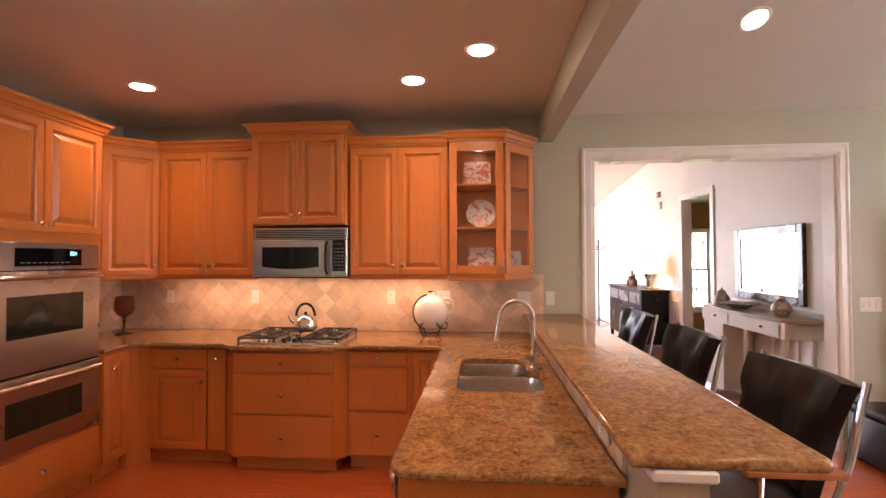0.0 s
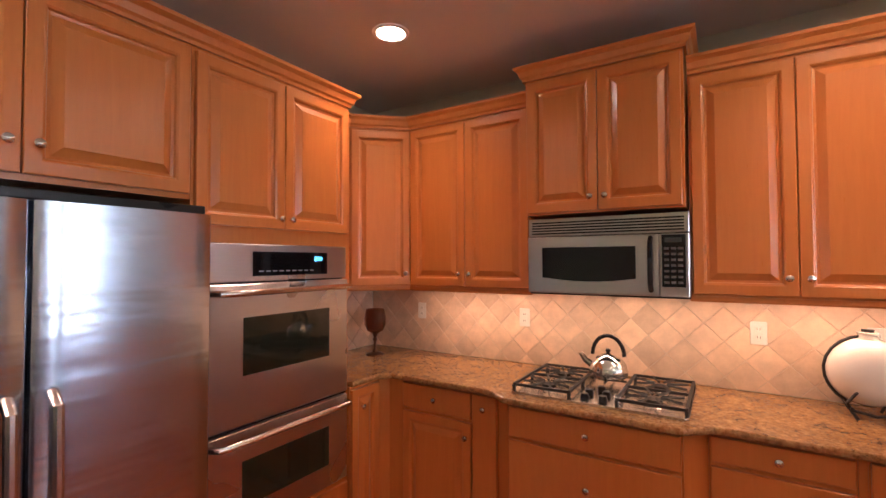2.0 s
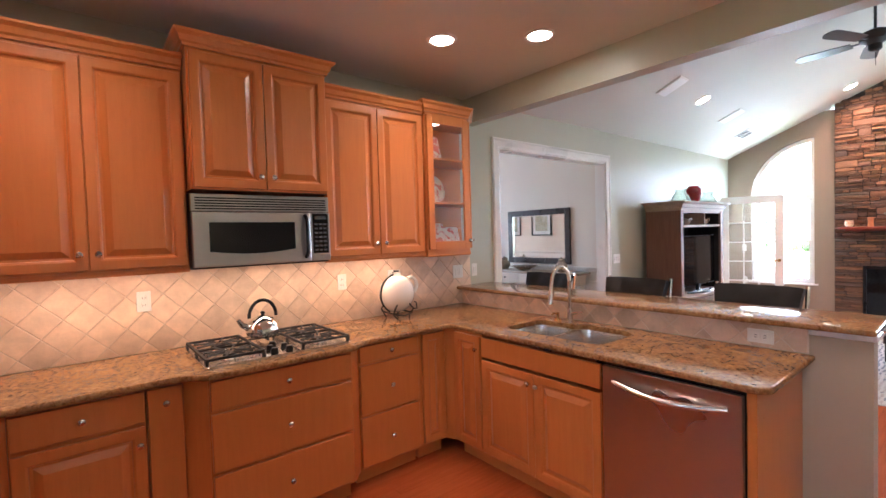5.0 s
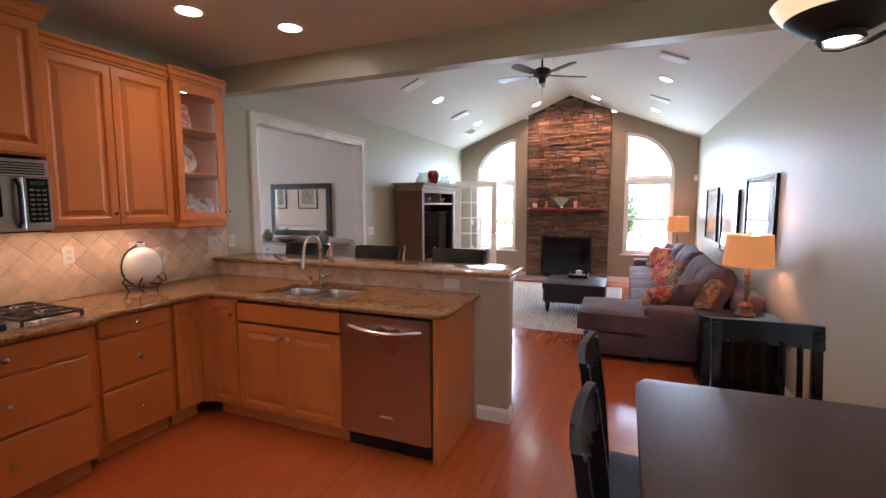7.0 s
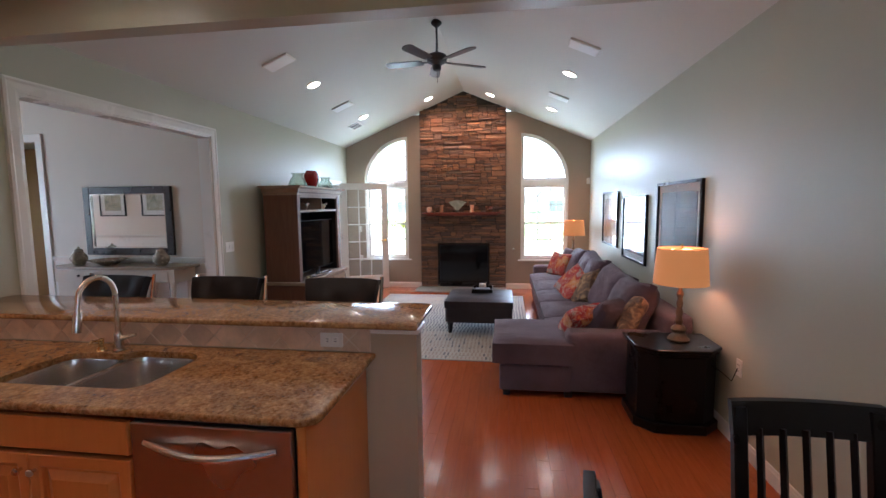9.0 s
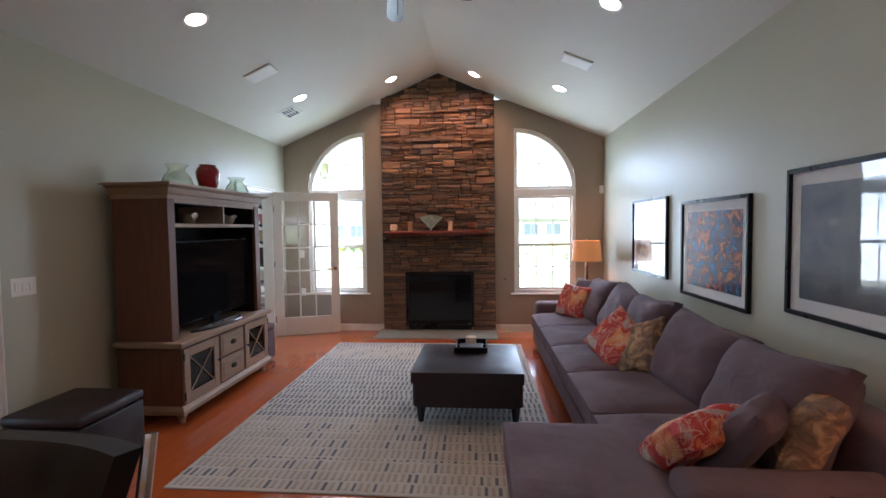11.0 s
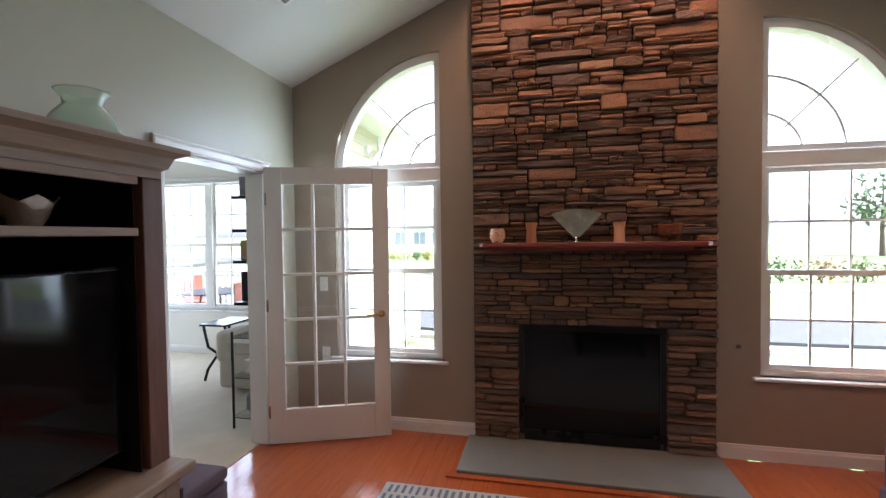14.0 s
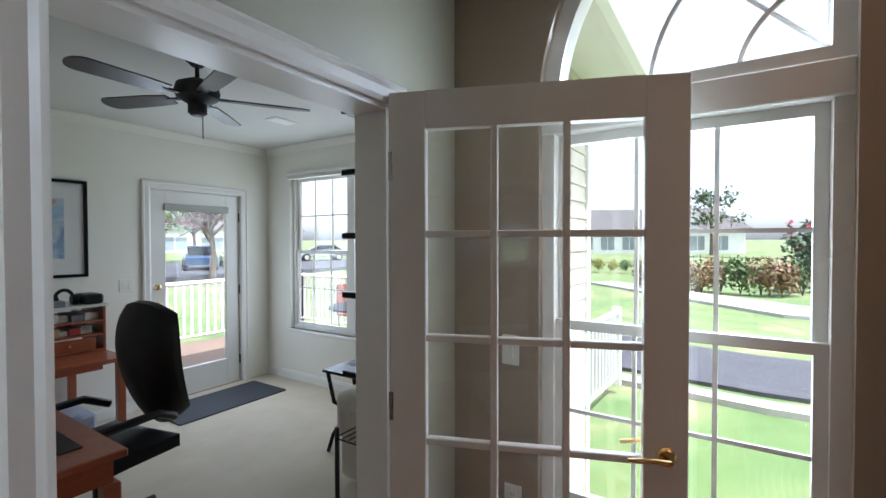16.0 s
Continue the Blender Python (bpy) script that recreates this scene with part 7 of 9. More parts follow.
def dining_chair():
    """Facing -x from its own origin under the seat."""
    c = thing("dining_chair", "black painted slat-back dining chair with a dark blue seat pad", "chair", (0, 0, 0), group="chairs round the table")
    part("seat", box(B(), -0.21, -0.22, 0.42, 0.21, 0.22, 0.455, 0.01, 2), M_BLACKWOOD, c)
    part("seat_pad", cushion(B(), 0.40, 0.42, 0.05, pose(-0.01, 0, 0.475), 0.1, 8, 0.5), weave("navy_cloth", (0.02, 0.03, 0.06), (0.03, 0.045, 0.085)) if "navy_cloth" not in bpy.data.materials else bpy.data.materials["navy_cloth"], c, "dark blue seat pad", smooth=True)
    for y in (-0.19, 0.19):
        part("front_leg", box(B(), -0.205, y - 0.02, 0, -0.165, y + 0.02, 0.42, 0.003), M_BLACKWOOD, c)
        part("back_post", prism(B(), [(0.25, 0.0), (0.21, 0.0), (0.19, 0.44), (0.215, 0.72), (0.255, 0.985), (0.285, 0.985), (0.250, 0.72), (0.228, 0.44)], y - 0.02, y + 0.02, 0.004, m=Matrix(((1, 0, 0, 0), (0, 0, 1, 0), (0, 1, 0, 0), (0, 0, 0, 1)))), M_BLACKWOOD, c)
    bm = B()
    rows = []
    for k in range(9):
        y = -0.215 + 0.43 * k / 8
        bow = 0.02 * (1 - (k / 4 - 1) ** 2)
        rows.append([bm.verts.new((x + bow, y, z)) for x, z in ((0.238, 0.90), (0.262, 0.90), (0.288, 1.0), (0.262, 1.0))])
    for p, q in zip(rows, rows[1:]):
        for j in range(4):
            bm.faces.new((p[j], q[j], q[(j + 1) % 4], p[(j + 1) % 4]))
    bm.faces.new(rows[0])
    bm.faces.new(rows[-1])
    part("top_rail", bm, M_BLACKWOOD, c, "curved glossy black top rail", smooth=True)
    part("lower_rail", box(B(), 0.205, -0.17, 0.52, 0.228, 0.17, 0.56, 0.003), M_BLACKWOOD, c)
    for k in range(5):
        y = -0.13 + 0.065 * k
        part("slat", tube(B(), [(0.215, y, 0.55), (0.232, y, 0.74), (0.262, y, 0.92)], 0.012, 4), M_BLACKWOOD, c)
    for y in (-0.19, 0.19):
        part("stretcher", box(B(), -0.165, y - 0.01, 0.16, 0.21, y + 0.01, 0.19), M_BLACKWOOD, c)
    return c


ch = dining_chair()
ch.matrix_basis = pose(0.13, 0.29, 0, 0, 0, 0)
copy_thing(ch, pose(-0.255, 0.735, 0, 0, 0, 89))
copy_thing(ch, pose(-0.83, 0.70, 0, 0, 0, 90))

# chandelier over the table: three dished shades on scrolled arms
CX, CY, CZ = -0.45, 0.06, 1.98
cl = thing("chandelier", "lit dark bronze chandelier with cream glass dish shades on scrolled arms", "chandelier", (CX, CY, EAVE))
M_AMBERBOWL = plain("cream_alabaster", (0.74, 0.55, 0.30), 0.35, var=0.15, scale=9)
b = M_AMBERBOWL.node_tree.nodes["Principled BSDF"]
b.inputs["Emission Color"].default_value, b.inputs["Emission Strength"].default_value = (1.0, 0.68, 0.34, 1), 0.10
part("canopy", lathe(B(), [(0.07, 0.0), (0.065, -0.02), (0.02, -0.04)], (CX, CY, EAVE), 20), M_IRON, cl, smooth=True)
part("column", lathe(B(), [(0.0, 0.16), (0.018, 0.165), (0.03, 0.20), (0.014, 0.24), (0.028, 0.30), (0.012, 0.36), (0.010, EAVE - CZ - 0.03)], (CX, CY, CZ), 16), M_IRON, cl, smooth=True)
for a in (77, 197, 317):
    d = Vector((math.cos(radians(a)), math.sin(radians(a)), 0))
    c0 = Vector((CX, CY, CZ))
    px, py, pz = c0 + d * 0.31
    arm = part("scroll_arm", tube(B(), [c0 + d * r_ + Vector((0, 0, h)) for r_, h in ((0.35, 0.012), (0.345, -0.012), (0.31, -0.020), (0.25, -0.008), (0.18, 0.028), (0.11, 0.09), (0.05, 0.17), (0.015, 0.25))], 0.007, 8), M_IRON, cl, smooth=True)
    part("brace", tube(B(), [c0 + d * r_ + Vector((0, 0, h)) for r_, h in ((0.28, 0.03), (0.22, 0.075), (0.16, 0.13), (0.13, 0.18), (0.155, 0.205), (0.185, 0.19), (0.18, 0.165))], 0.006, 8), M_NICKEL, arm, smooth=True)
    part("socket", lathe(B(), [(0.050, 0.0), (0.056, 0.006), (0.052, 0.022), (0.044, 0.026), (0.044, 0.004), (0.050, 0.0)], (px, py, pz), 24), M_IRON, cl, smooth=True)
    part("metal_pan", lathe(B(), [(0.046, 0.022), (0.075, 0.030), (0.115, 0.052), (0.132, 0.072), (0.126, 0.074), (0.08, 0.056), (0.0, 0.05)], (px, py, pz), 36), M_IRON, cl, "dark bronze pan", smooth=True)
    part("shade", lathe(B(), [(0.120, 0.066), (0.140, 0.080), (0.158, 0.104), (0.166, 0.120), (0.162, 0.122), (0.150, 0.106), (0.115, 0.074)], (px, py, pz), 40), M_AMBERBOWL, cl, "cream alabaster glass dish", smooth=True)
    part("bulb", lathe(B(), [(0.0, -0.004), (0.028, -0.002), (0.040, 0.006), (0.040, 0.02)], (px, py, pz), 20), M_LAMPON, cl, "lit bulb")
    spot("chandelier_beam", (px, py, pz - 0.03), (px, py, 0), 0.5, WARM, 130, 0.9, 0.05)

# ---- dining room ----
X = DIN_E
M_WHITEWOOD = plain("cream_furniture_paint", (0.66, 0.60, 0.50), 0.45, var=0.06, scale=4)
structure("trim_chair_rail", sweep(B(), [(X, DIN_N, 0.98), (X, 7.64, 0.98)], [(0, 0), (0.012, 0), (0.02, 0.02), (0.03, 0.045), (0.03, 0.06), (0, 0.06)]), M_TRIM, "white moulded chair rail")
structure("trim_chair_rail_south", sweep(B(), [(X, 6.63, 0.98), (X, 4.46, 0.98)], [(0, 0), (0.012, 0), (0.02, 0.02), (0.03, 0.045), (0.03, 0.06), (0, 0.06)]), M_TRIM, "white moulded chair rail")
for k, (a, b2) in enumerate(((4.46, 6.63), (7.64, DIN_N))):
    w = structure("wainscot_panel_" + "ab"[k], box(B(), X - 0.008, a, 0, X - 0.001, b2, 0.98), M_TRIM, "white painted wainscot")
    n = max(1, round((b2 - a) / 0.75))
    for q in range(n):
        y0, y1 = a + (b2 - a) * q / n + 0.07, a + (b2 - a) * (q + 1) / n - 0.07
        bm = B()
        for r_ in ((y0, 0.22, y1, 0.245), (y0, 0.83, y1, 0.855), (y0, 0.245, y0 + 0.025, 0.83), (y1 - 0.025, 0.245, y1, 0.83)):
            box(bm, X - 0.022, r_[0], r_[1], X - 0.008, r_[2], r_[3], 0.003)
        part("panel_moulding", bm, M_TRIM, w)
w = structure("wainscot_west", box(B(), DIN_W + 0.001, 4.46, 0, DIN_W + 0.008, 10.6, 0.98), M_TRIM, "white painted wainscot")
for q in range(7):
    y0 = 4.6 + q * 0.86
    bm = B()
    for r_ in ((y0, 0.22, y0 + 0.7, 0.245), (y0, 0.83, y0 + 0.7, 0.855), (y0, 0.245, y0 + 0.025, 0.83), (y0 + 0.675, 0.245, y0 + 0.7, 0.83)):
        box(bm, DIN_W + 0.008, r_[0], r_[1], DIN_W + 0.022, r_[2], r_[3])
    part("panel_moulding", bm, M_TRIM, w)
structure("trim_chair_rail_west", sweep(B(), [(DIN_W, 4.46, 0.98), (DIN_W, 10.6, 0.98)], [(0, 0), (0.012, 0), (0.03, 0.045), (0.03, 0.06), (0, 0.06)]), M_TRIM, "white moulded chair rail")
# casing of the doorway in the east wall
bm = B()
for q in ((6.63, 0, 6.72, 2.40), (7.55, 0, 7.64, 2.40), (6.63, 2.40, 7.64, 2.49)):
    box(bm, X - 0.022, q[0], q[1], X, q[2], q[3], 0.004)
box(bm, X, 6.72, 0, X + 0.12, 6.735, 2.40)
box(bm, X, 7.535, 0, X + 0.12, 7.55, 2.40)
structure("trim_hall_doorway", bm, M_TRIM, "white casing of the hall doorway")

# mirror over the console
y0, y1, z0, z1 = 4.98, 6.12, 1.065, 1.86
mi = thing("wall_mirror", "large mirror in a broad dark beaded frame", "mirror", (X, 5.55, 1.46))
M_FRAME = plain("dark_mirror_frame", (0.030, 0.018, 0.014), 0.3, var=0.3, scale=20, bump=0.15, coat=0.2)
bm = B()
fw = 0.085
for q in ((y0, z0, y0 + fw, z1), (y1 - fw, z0, y1, z1), (y0 + fw, z0, y1 - fw, z0 + fw), (y0 + fw, z1 - fw, y1 - fw, z1)):
    box(bm, X - 0.04, q[0], q[1], X - 0.002, q[2], q[3], 0.008, 2)
part("frame", bm, M_FRAME, mi)
bm = B()
for q in ((y0 + fw, z0 + fw, y0 + fw + 0.012, z1 - fw), (y1 - fw - 0.012, z0 + fw, y1 - fw, z1 - fw), (y0 + fw + 0.012, z0 + fw, y1 - fw - 0.012, z0 + fw + 0.012), (y0 + fw + 0.012, z1 - fw - 0.012, y1 - fw - 0.012, z1 - fw)):
    box(bm, X - 0.034, q[0], q[1], X - 0.004, q[2], q[3])
part("beading", bm, M_SILVER, mi, "silver beaded inner edge")
m_, t_, b_, l_ = tree("mirror_glass")
b_.inputs["Metallic"].default_value, b_.inputs["Roughness"].default_value = 1.0, 0.02
b_.inputs["Base Color"].default_value = (0.86, 0.88, 0.88, 1)
part("glass", box(B(), X - 0.018, y0 + fw + 0.012, z0 + fw + 0.012, X - 0.012, y1 - fw - 0.012, z1 - fw - 0.012), m_, mi, "silvered mirror glass")

# console table
ct = thing("console_table", "cream painted half-round console table with curved legs", "table", (3.42, 5.45, 0))
yc, hl = 5.47, 0.80
ol = [(X - 0.03, yc + hl), (X - 0.30, yc + hl)] + [(X - 0.38 - 0.05 * math.sin(math.pi * k / 10), yc + (hl - 0.1) - 2 * (hl - 0.1) * k / 10) for k in range(11)] + [(X - 0.30, yc - hl), (X - 0.03, yc - hl)]
part("top", prism(B(), ol, 0.945, 0.975, 0.006, 2), woodgrain("console_top", (0.32, 0.25, 0.18), (0.45, 0.37, 0.27), 0.4, (14, 1.2, 14)), ct, "worn wooden top")
part("apron", box(B(), X - 0.37, yc - hl + 0.06, 0.80, X - 0.04, yc + hl - 0.06, 0.945), M_WHITEWOOD, ct)
for dy in (-0.42, 0.42):
    d_ = part("drawer", box(B(), X - 0.38, yc + dy - 0.25, 0.82, X - 0.37, yc + dy + 0.25, 0.925, 0.003), M_WHITEWOOD, ct)
    part("knob", lathe(B(), [(0.012, 0), (0.012, 0.016), (0.0, 0.02)], (0, 0, 0), 12, Matrix.Translation((X - 0.38, yc + dy, 0.872)) @ pose(0, 0, 0, 0, -90)), M_IRON, d_)
part("cabinet_side", box(B(), X - 0.36, yc + 0.30, 0.05, X - 0.05, yc + hl - 0.08, 0.80, 0.004), M_WHITEWOOD, ct)
for x in (X - 0.34, X - 0.08):
    for y in (yc - hl + 0.10, yc - 0.12):
        part("leg", tube(B(), [(x, y, 0.80), (x - 0.015, y, 0.60), (x, y, 0.25), (x - 0.01, y, 0.0)], [0.030, 0.024, 0.016, 0.02], 8), M_WHITEWOOD, ct, smooth=True)
M_JAR = plain("mercury_jar", (0.42, 0.35, 0.27), 0.25, 0.4, var=0.25, scale=30)
for y, s_ in ((6.02, 1.0), (4.98, 0.95)):
    j = thing("lidded_jar", "small silvered lidded jar on the console table", "jar", (X - 0.24, y, 0.975), group="console jars")
    part("body", lathe(B(), [(0.0, 0), (0.05, 0.0), (0.055, 0.01), (0.085, 0.06), (0.085, 0.09), (0.05, 0.14), (0.04, 0.15), (0.045, 0.16)], (X - 0.24, y, 0.975), 20), M_JAR, j, smooth=True)
    part("lid", lathe(B(), [(0.045, 0.16), (0.04, 0.175), (0.012, 0.185), (0.012, 0.20), (0.0, 0.215 * s_)], (X - 0.24, y, 0.975), 16), M_JAR, j, smooth=True)
single("shallow_bowl", lathe(B(), [(0.0, 0.0), (0.06, 0.0), (0.12, 0.035), (0.20, 0.065), (0.195, 0.068), (0.11, 0.045), (0.0, 0.02)], (X - 0.26, 5.62, 0.975), 26), M_JAR, "wide shallow silvered bowl on the console table", "bowl", smooth=True)

# sideboard with a lit lamp
sb = thing("sideboard", "black sideboard with grey drawer fronts", "sideboard", (3.38, 8.9, 0))
part("body", box(B(), X - 0.45, 8.05, 0.12, X - 0.02, 9.85, 0.98, 0.004), M_BLACKWOOD, sb)
part("top", box(B(), X - 0.48, 8.0, 0.98, X - 0.02, 9.90, 1.01, 0.006), M_BLACKWOOD, sb)
for q in range(3):
    d_ = part("drawer", box(B(), X - 0.462, 8.10 + q * 0.59, 0.76, X - 0.45, 8.62 + q * 0.59, 0.94, 0.004), plain("grey_front", (0.16, 0.16, 0.17), 0.3) if q == 0 else bpy.data.materials["grey_front"], sb)
    part("pull", box(B(), X - 0.475, 8.30 + q * 0.59, 0.84, X - 0.462, 8.42 + q * 0.59, 0.855), M_NICKEL, d_)
for y in (8.10, 9.80):
    for x in (X - 0.42, X - 0.06):
        part("leg", box(B(), x - 0.025, y - 0.025, 0, x + 0.025, y + 0.025, 0.12), M_BLACKWOOD, sb)
ly = 8.30
la = thing("table_lamp", "dark table lamp with a glowing cream pleated shade on the sideboard", "lamp", (X - 0.25, ly, 1.01))
part("stem", lathe(B(), [(0.07, 0), (0.06, 0.02), (0.02, 0.04), (0.03, 0.12), (0.015, 0.18), (0.012, 0.32)], (X - 0.25, ly, 1.01), 18), M_IRON, la, smooth=True)
M_CREAMSHADE = plain("cream_shade", (0.80, 0.62, 0.36), 0.8, var=0.03)
b = M_CREAMSHADE.node_tree.nodes["Principled BSDF"]
b.inputs["Emission Color"].default_value, b.inputs["Emission Strength"].default_value = (1.0, 0.72, 0.34, 1), 0.22
sh = [(0.20, 0.26), (0.12, 0.54), (0.117, 0.54), (0.197, 0.26)]
part("shade", lathe(B(), sh + sh[:1], (X - 0.25, ly, 1.01), 30), M_CREAMSHADE, la, "lit cream fabric shade", smooth=True)
bulb = new("dining_lamp_bulb", bpy.data.lights.new("dining_lamp_bulb", "POINT"))
bulb.data.energy, bulb.data.color, bulb.data.shadow_soft_size = 2.5, WARM, 0.05
bulb.location = (X - 0.25, ly, 1.40)
si = thing("oval_mirror", "small oval dark-framed mirror standing on the sideboard", "mirror", (X - 0.12, 8.75, 1.01))
part("frame", lathe(B(), [(0.13, -0.01), (0.16, -0.01), (0.16, 0.012), (0.13, 0.012), (0.13, -0.01)], (0, 0, 0), 28, Matrix.Translation((X - 0.10, 8.75, 1.36)) @ pose(0, 0, 0, 0, 90) @ Matrix.Diagonal((1.35, 1, 1, 1))), M_IRON, si)
part("glass", lathe(B(), [(0.0, 0.0), (0.132, 0.0)], (0, 0, 0), 28, Matrix.Translation((X - 0.10, 8.75, 1.36)) @ pose(0, 0, 0, 0, 90) @ Matrix.Diagonal((1.35, 1, 1, 1))), m_, si)
part("post", tube(B(), [(X - 0.10, 8.75, 1.01), (X - 0.10, 8.75, 1.15)], 0.012, 8), M_IRON, si)
for y, h in ((8.98, 0.22), (9.10, 0.28), (9.25, 0.18)):
    single("decanter", lathe(B(), [(0.0, 0.0), (0.05, 0.0), (0.05, h * 0.5), (0.018, h * 0.7), (0.018, h), (0.0, h)], (X - 0.25, y, 1.01), 14), M_BRONZE, "dark bottle on the sideboard", "bottle", "sideboard bottles", smooth=True)
cr = thing("coat_stand", "dark metal coat stand against the far wall", "coat stand", (3.3, 11.2, 0))
part("pole", tube(B(), [(3.3, 11.2, 0.0), (3.3, 11.2, 1.95)], 0.015, 8), M_IRON, cr)
for a in (0, 120, 240):
    d = Vector((math.cos(radians(a)), math.sin(radians(a)), 0))
    o = Vector((3.3, 11.2, 0))
    part("hook", tube(B(), [o + Vector((0, 0, 1.75)), o + d * 0.10 + Vector((0, 0, 1.72)), o + d * 0.14 + Vector((0, 0, 1.82))], 0.009, 6), M_IRON, cr)
    part("foot", tube(B(), [o + Vector((0, 0, 0.10)), o + d * 0.22 + Vector((0, 0, 0.01))], 0.012, 6), M_IRON, cr)
ds = thing("door_chime", "small white two-part chime box high on the beige wall", "chime", (X, 8.42, 2.45))
part("lower_box", box(B(), X - 0.04, 8.33, 2.36, X - 0.001, 8.53, 2.48, 0.006), M_WHITEPLAST, ds)
part("upper_box", box(B(), X - 0.035, 8.37, 2.56, X - 0.001, 8.47, 2.66, 0.006), M_JAR, ds)
# pictures on the west wall, seen in the mirror
for y, hgt in ((8.55, 0.62), (9.55, 0.62)):
    picture("framed_picture", facing((DIN_W, y, 1.75), (1, 0, 0)), 0.62, hgt, blotches("art_seen_in_mirror", [(0.3, (0.10, 0.10, 0.07)), (0.5, (0.30, 0.28, 0.16)), (0.7, (0.50, 0.46, 0.34))], 5, 0.4, 1) if y < 9 else bpy.data.materials["art_seen_in_mirror"], "dark framed print above the white wainscot", M_BLACKWOOD, 0.09, group="dining room pictures")
# framed picture in the hall
picture("framed_picture", facing((5.45, 7.6, 1.35), (-1, 0, 0)), 0.9, 0.6, blotches("art_sea", [(0.35, (0.01, 0.04, 0.06)), (0.5, (0.05, 0.22, 0.26)), (0.65, (0.30, 0.42, 0.40))], 4, 0.3, 1), "dark framed seascape in the hall", M_BLACKWOOD, 0.04, group="hall pictures")

# ---- office ----
M_CHERRY = woodgrain("cherry_desk", (0.30, 0.065, 0.022), (0.42, 0.11, 0.04), 0.3, (1.2, 14, 14))
# glazed outer door
ed = structure("door_2", box(B(), 7.985, OFF_N + 0.03, 0.01, 8.13, OFF_N + 0.075, 2.055, 0.003), M_DOORWHITE, "white outer door with a full glass light and a raised blind")
part("stile", box(B(), 8.75, OFF_N + 0.03, 0.01, 8.895, OFF_N + 0.075, 2.055, 0.003), M_DOORWHITE, ed)
part("bottom_rail", box(B(), 8.13, OFF_N + 0.03, 0.01, 8.75, OFF_N + 0.075, 0.28), M_DOORWHITE, ed)
part("top_rail", box(B(), 8.13, OFF_N + 0.03, 1.90, 8.75, OFF_N + 0.075, 2.055), M_DOORWHITE, ed)
p = part("pane", box(B(), 8.13, OFF_N + 0.05, 0.28, 8.75, OFF_N + 0.054, 1.90), M_GLASS, ed)
p.visible_shadow = False
part("blind_roll", box(B(), 8.11, OFF_N + 0.005, 1.86, 8.77, OFF_N + 0.03, 1.93, 0.006), plain("blind_cloth", (0.42, 0.42, 0.38), 0.7), ed)
for z in (0.95, 1.12):
    part("door_handle", lathe(B(), [(0.0, 0.05), (0.022, 0.045), (0.026, 0.03), (0.012, 0.015), (0.028, 0.0)], (0, 0, 0), 16, Matrix.Translation((8.05, OFF_N + 0.03, z)) @ pose(0, 0, 0, 90)), M_BRASS, ed, "brass knob", smooth=True)
for z in (0.25, 1.03, 1.82):
    part("hinge", box(B(), 8.892, OFF_N + 0.018, z - 0.05, 8.905, OFF_N + 0.032, z + 0.05), M_IRON, ed)
casing("office_door", 7.98, 8.90, 2.06, OFF_N, -1, 0.075, "white casing of the outer office door")
single("door_mat", prism(B(), round_rect(7.88, 7.25, 8.95, 7.80, 0.01), 0.006, 0.018, 0.003), plain("rubber_mat", (0.03, 0.033, 0.04), 0.8, var=0.2, fine=200, bump=0.3), "dark charcoal door mat on the carpet", "door mat")
outlet("wall_switch", facing((7.78, OFF_N, 1.16), (0, -1, 0)), "white rocker switch beside the outer door", "switch", 2)
ART4 = blotches("art_town", [(0.3, (0.10, 0.16, 0.30)), (0.45, (0.28, 0.42, 0.58)), (0.55, (0.50, 0.55, 0.55)), (0.65, (0.45, 0.20, 0.12))], 6, 0.3, 0.6)
picture("framed_picture", facing((7.17, OFF_N, 1.665), (0, -1, 0)), 0.64, 0.80, ART4, "framed blue townscape with wide mat in dark frame", M_BLACKWOOD, 0.13, group="office pictures")
ceiling_fan(7.35, 5.95, OFF_Z, 2.395, "black five-blade office ceiling fan on a short rod", 40, M_BLADE)
ov_ = thing("ceiling_vent", "small white ceiling vent", "vent", (8.5, 6.7, OFF_Z))
part("frame", box(B(), 8.38, 6.62, OFF_Z - 0.008, 8.62, 6.78, OFF_Z - 0.001, 0.003), M_WHITEPLAST, ov_)
part("grille", box(B(), 8.41, 6.65, OFF_Z - 0.010, 8.59, 6.75, OFF_Z - 0.007), M_SPEAKER, ov_)

bl = thing("roller_blind", "cream blind gathered at the head of the window", "blind", (OFF_E - 0.03, 6.65, 2.26))
part("headrail", box(B(), OFF_E - 0.05, 5.74, 2.285, OFF_E - 0.004, 7.56, 2.315, 0.004), M_TRIM, bl)
for k in range(5):
    part("slat", box(B(), OFF_E - 0.045, 5.76, 2.245 + 0.008 * k, OFF_E - 0.01, 7.54, 2.250 + 0.008 * k), M_CREAM, bl)

# desk with hutch along the west side
dk = thing("desk", "cherry wood desk with a dark writing pad", "desk", (6.2, 5.35, 0))
part("top", box(B(), 5.72, 5.35, 0.72, 6.737, 6.22, 0.75, 0.005), M_CHERRY, dk)
part("apron", box(B(), 5.76, 5.39, 0.62, 6.70, 6.18, 0.72), M_CHERRY, dk)
for x in (5.77, 6.69):
    for y in (5.40, 6.17):
        part("leg", box(B(), x - 0.03, y - 0.03, 0.006, x + 0.03, y + 0.03, 0.62, 0.004), M_CHERRY, dk)
single("desk_pad", box(B(), 5.8, 5.50, 0.75, 6.64, 6.15, 0.756, 0.002), M_LEATHER, "dark leather pad on the cherry desk", "desk pad")
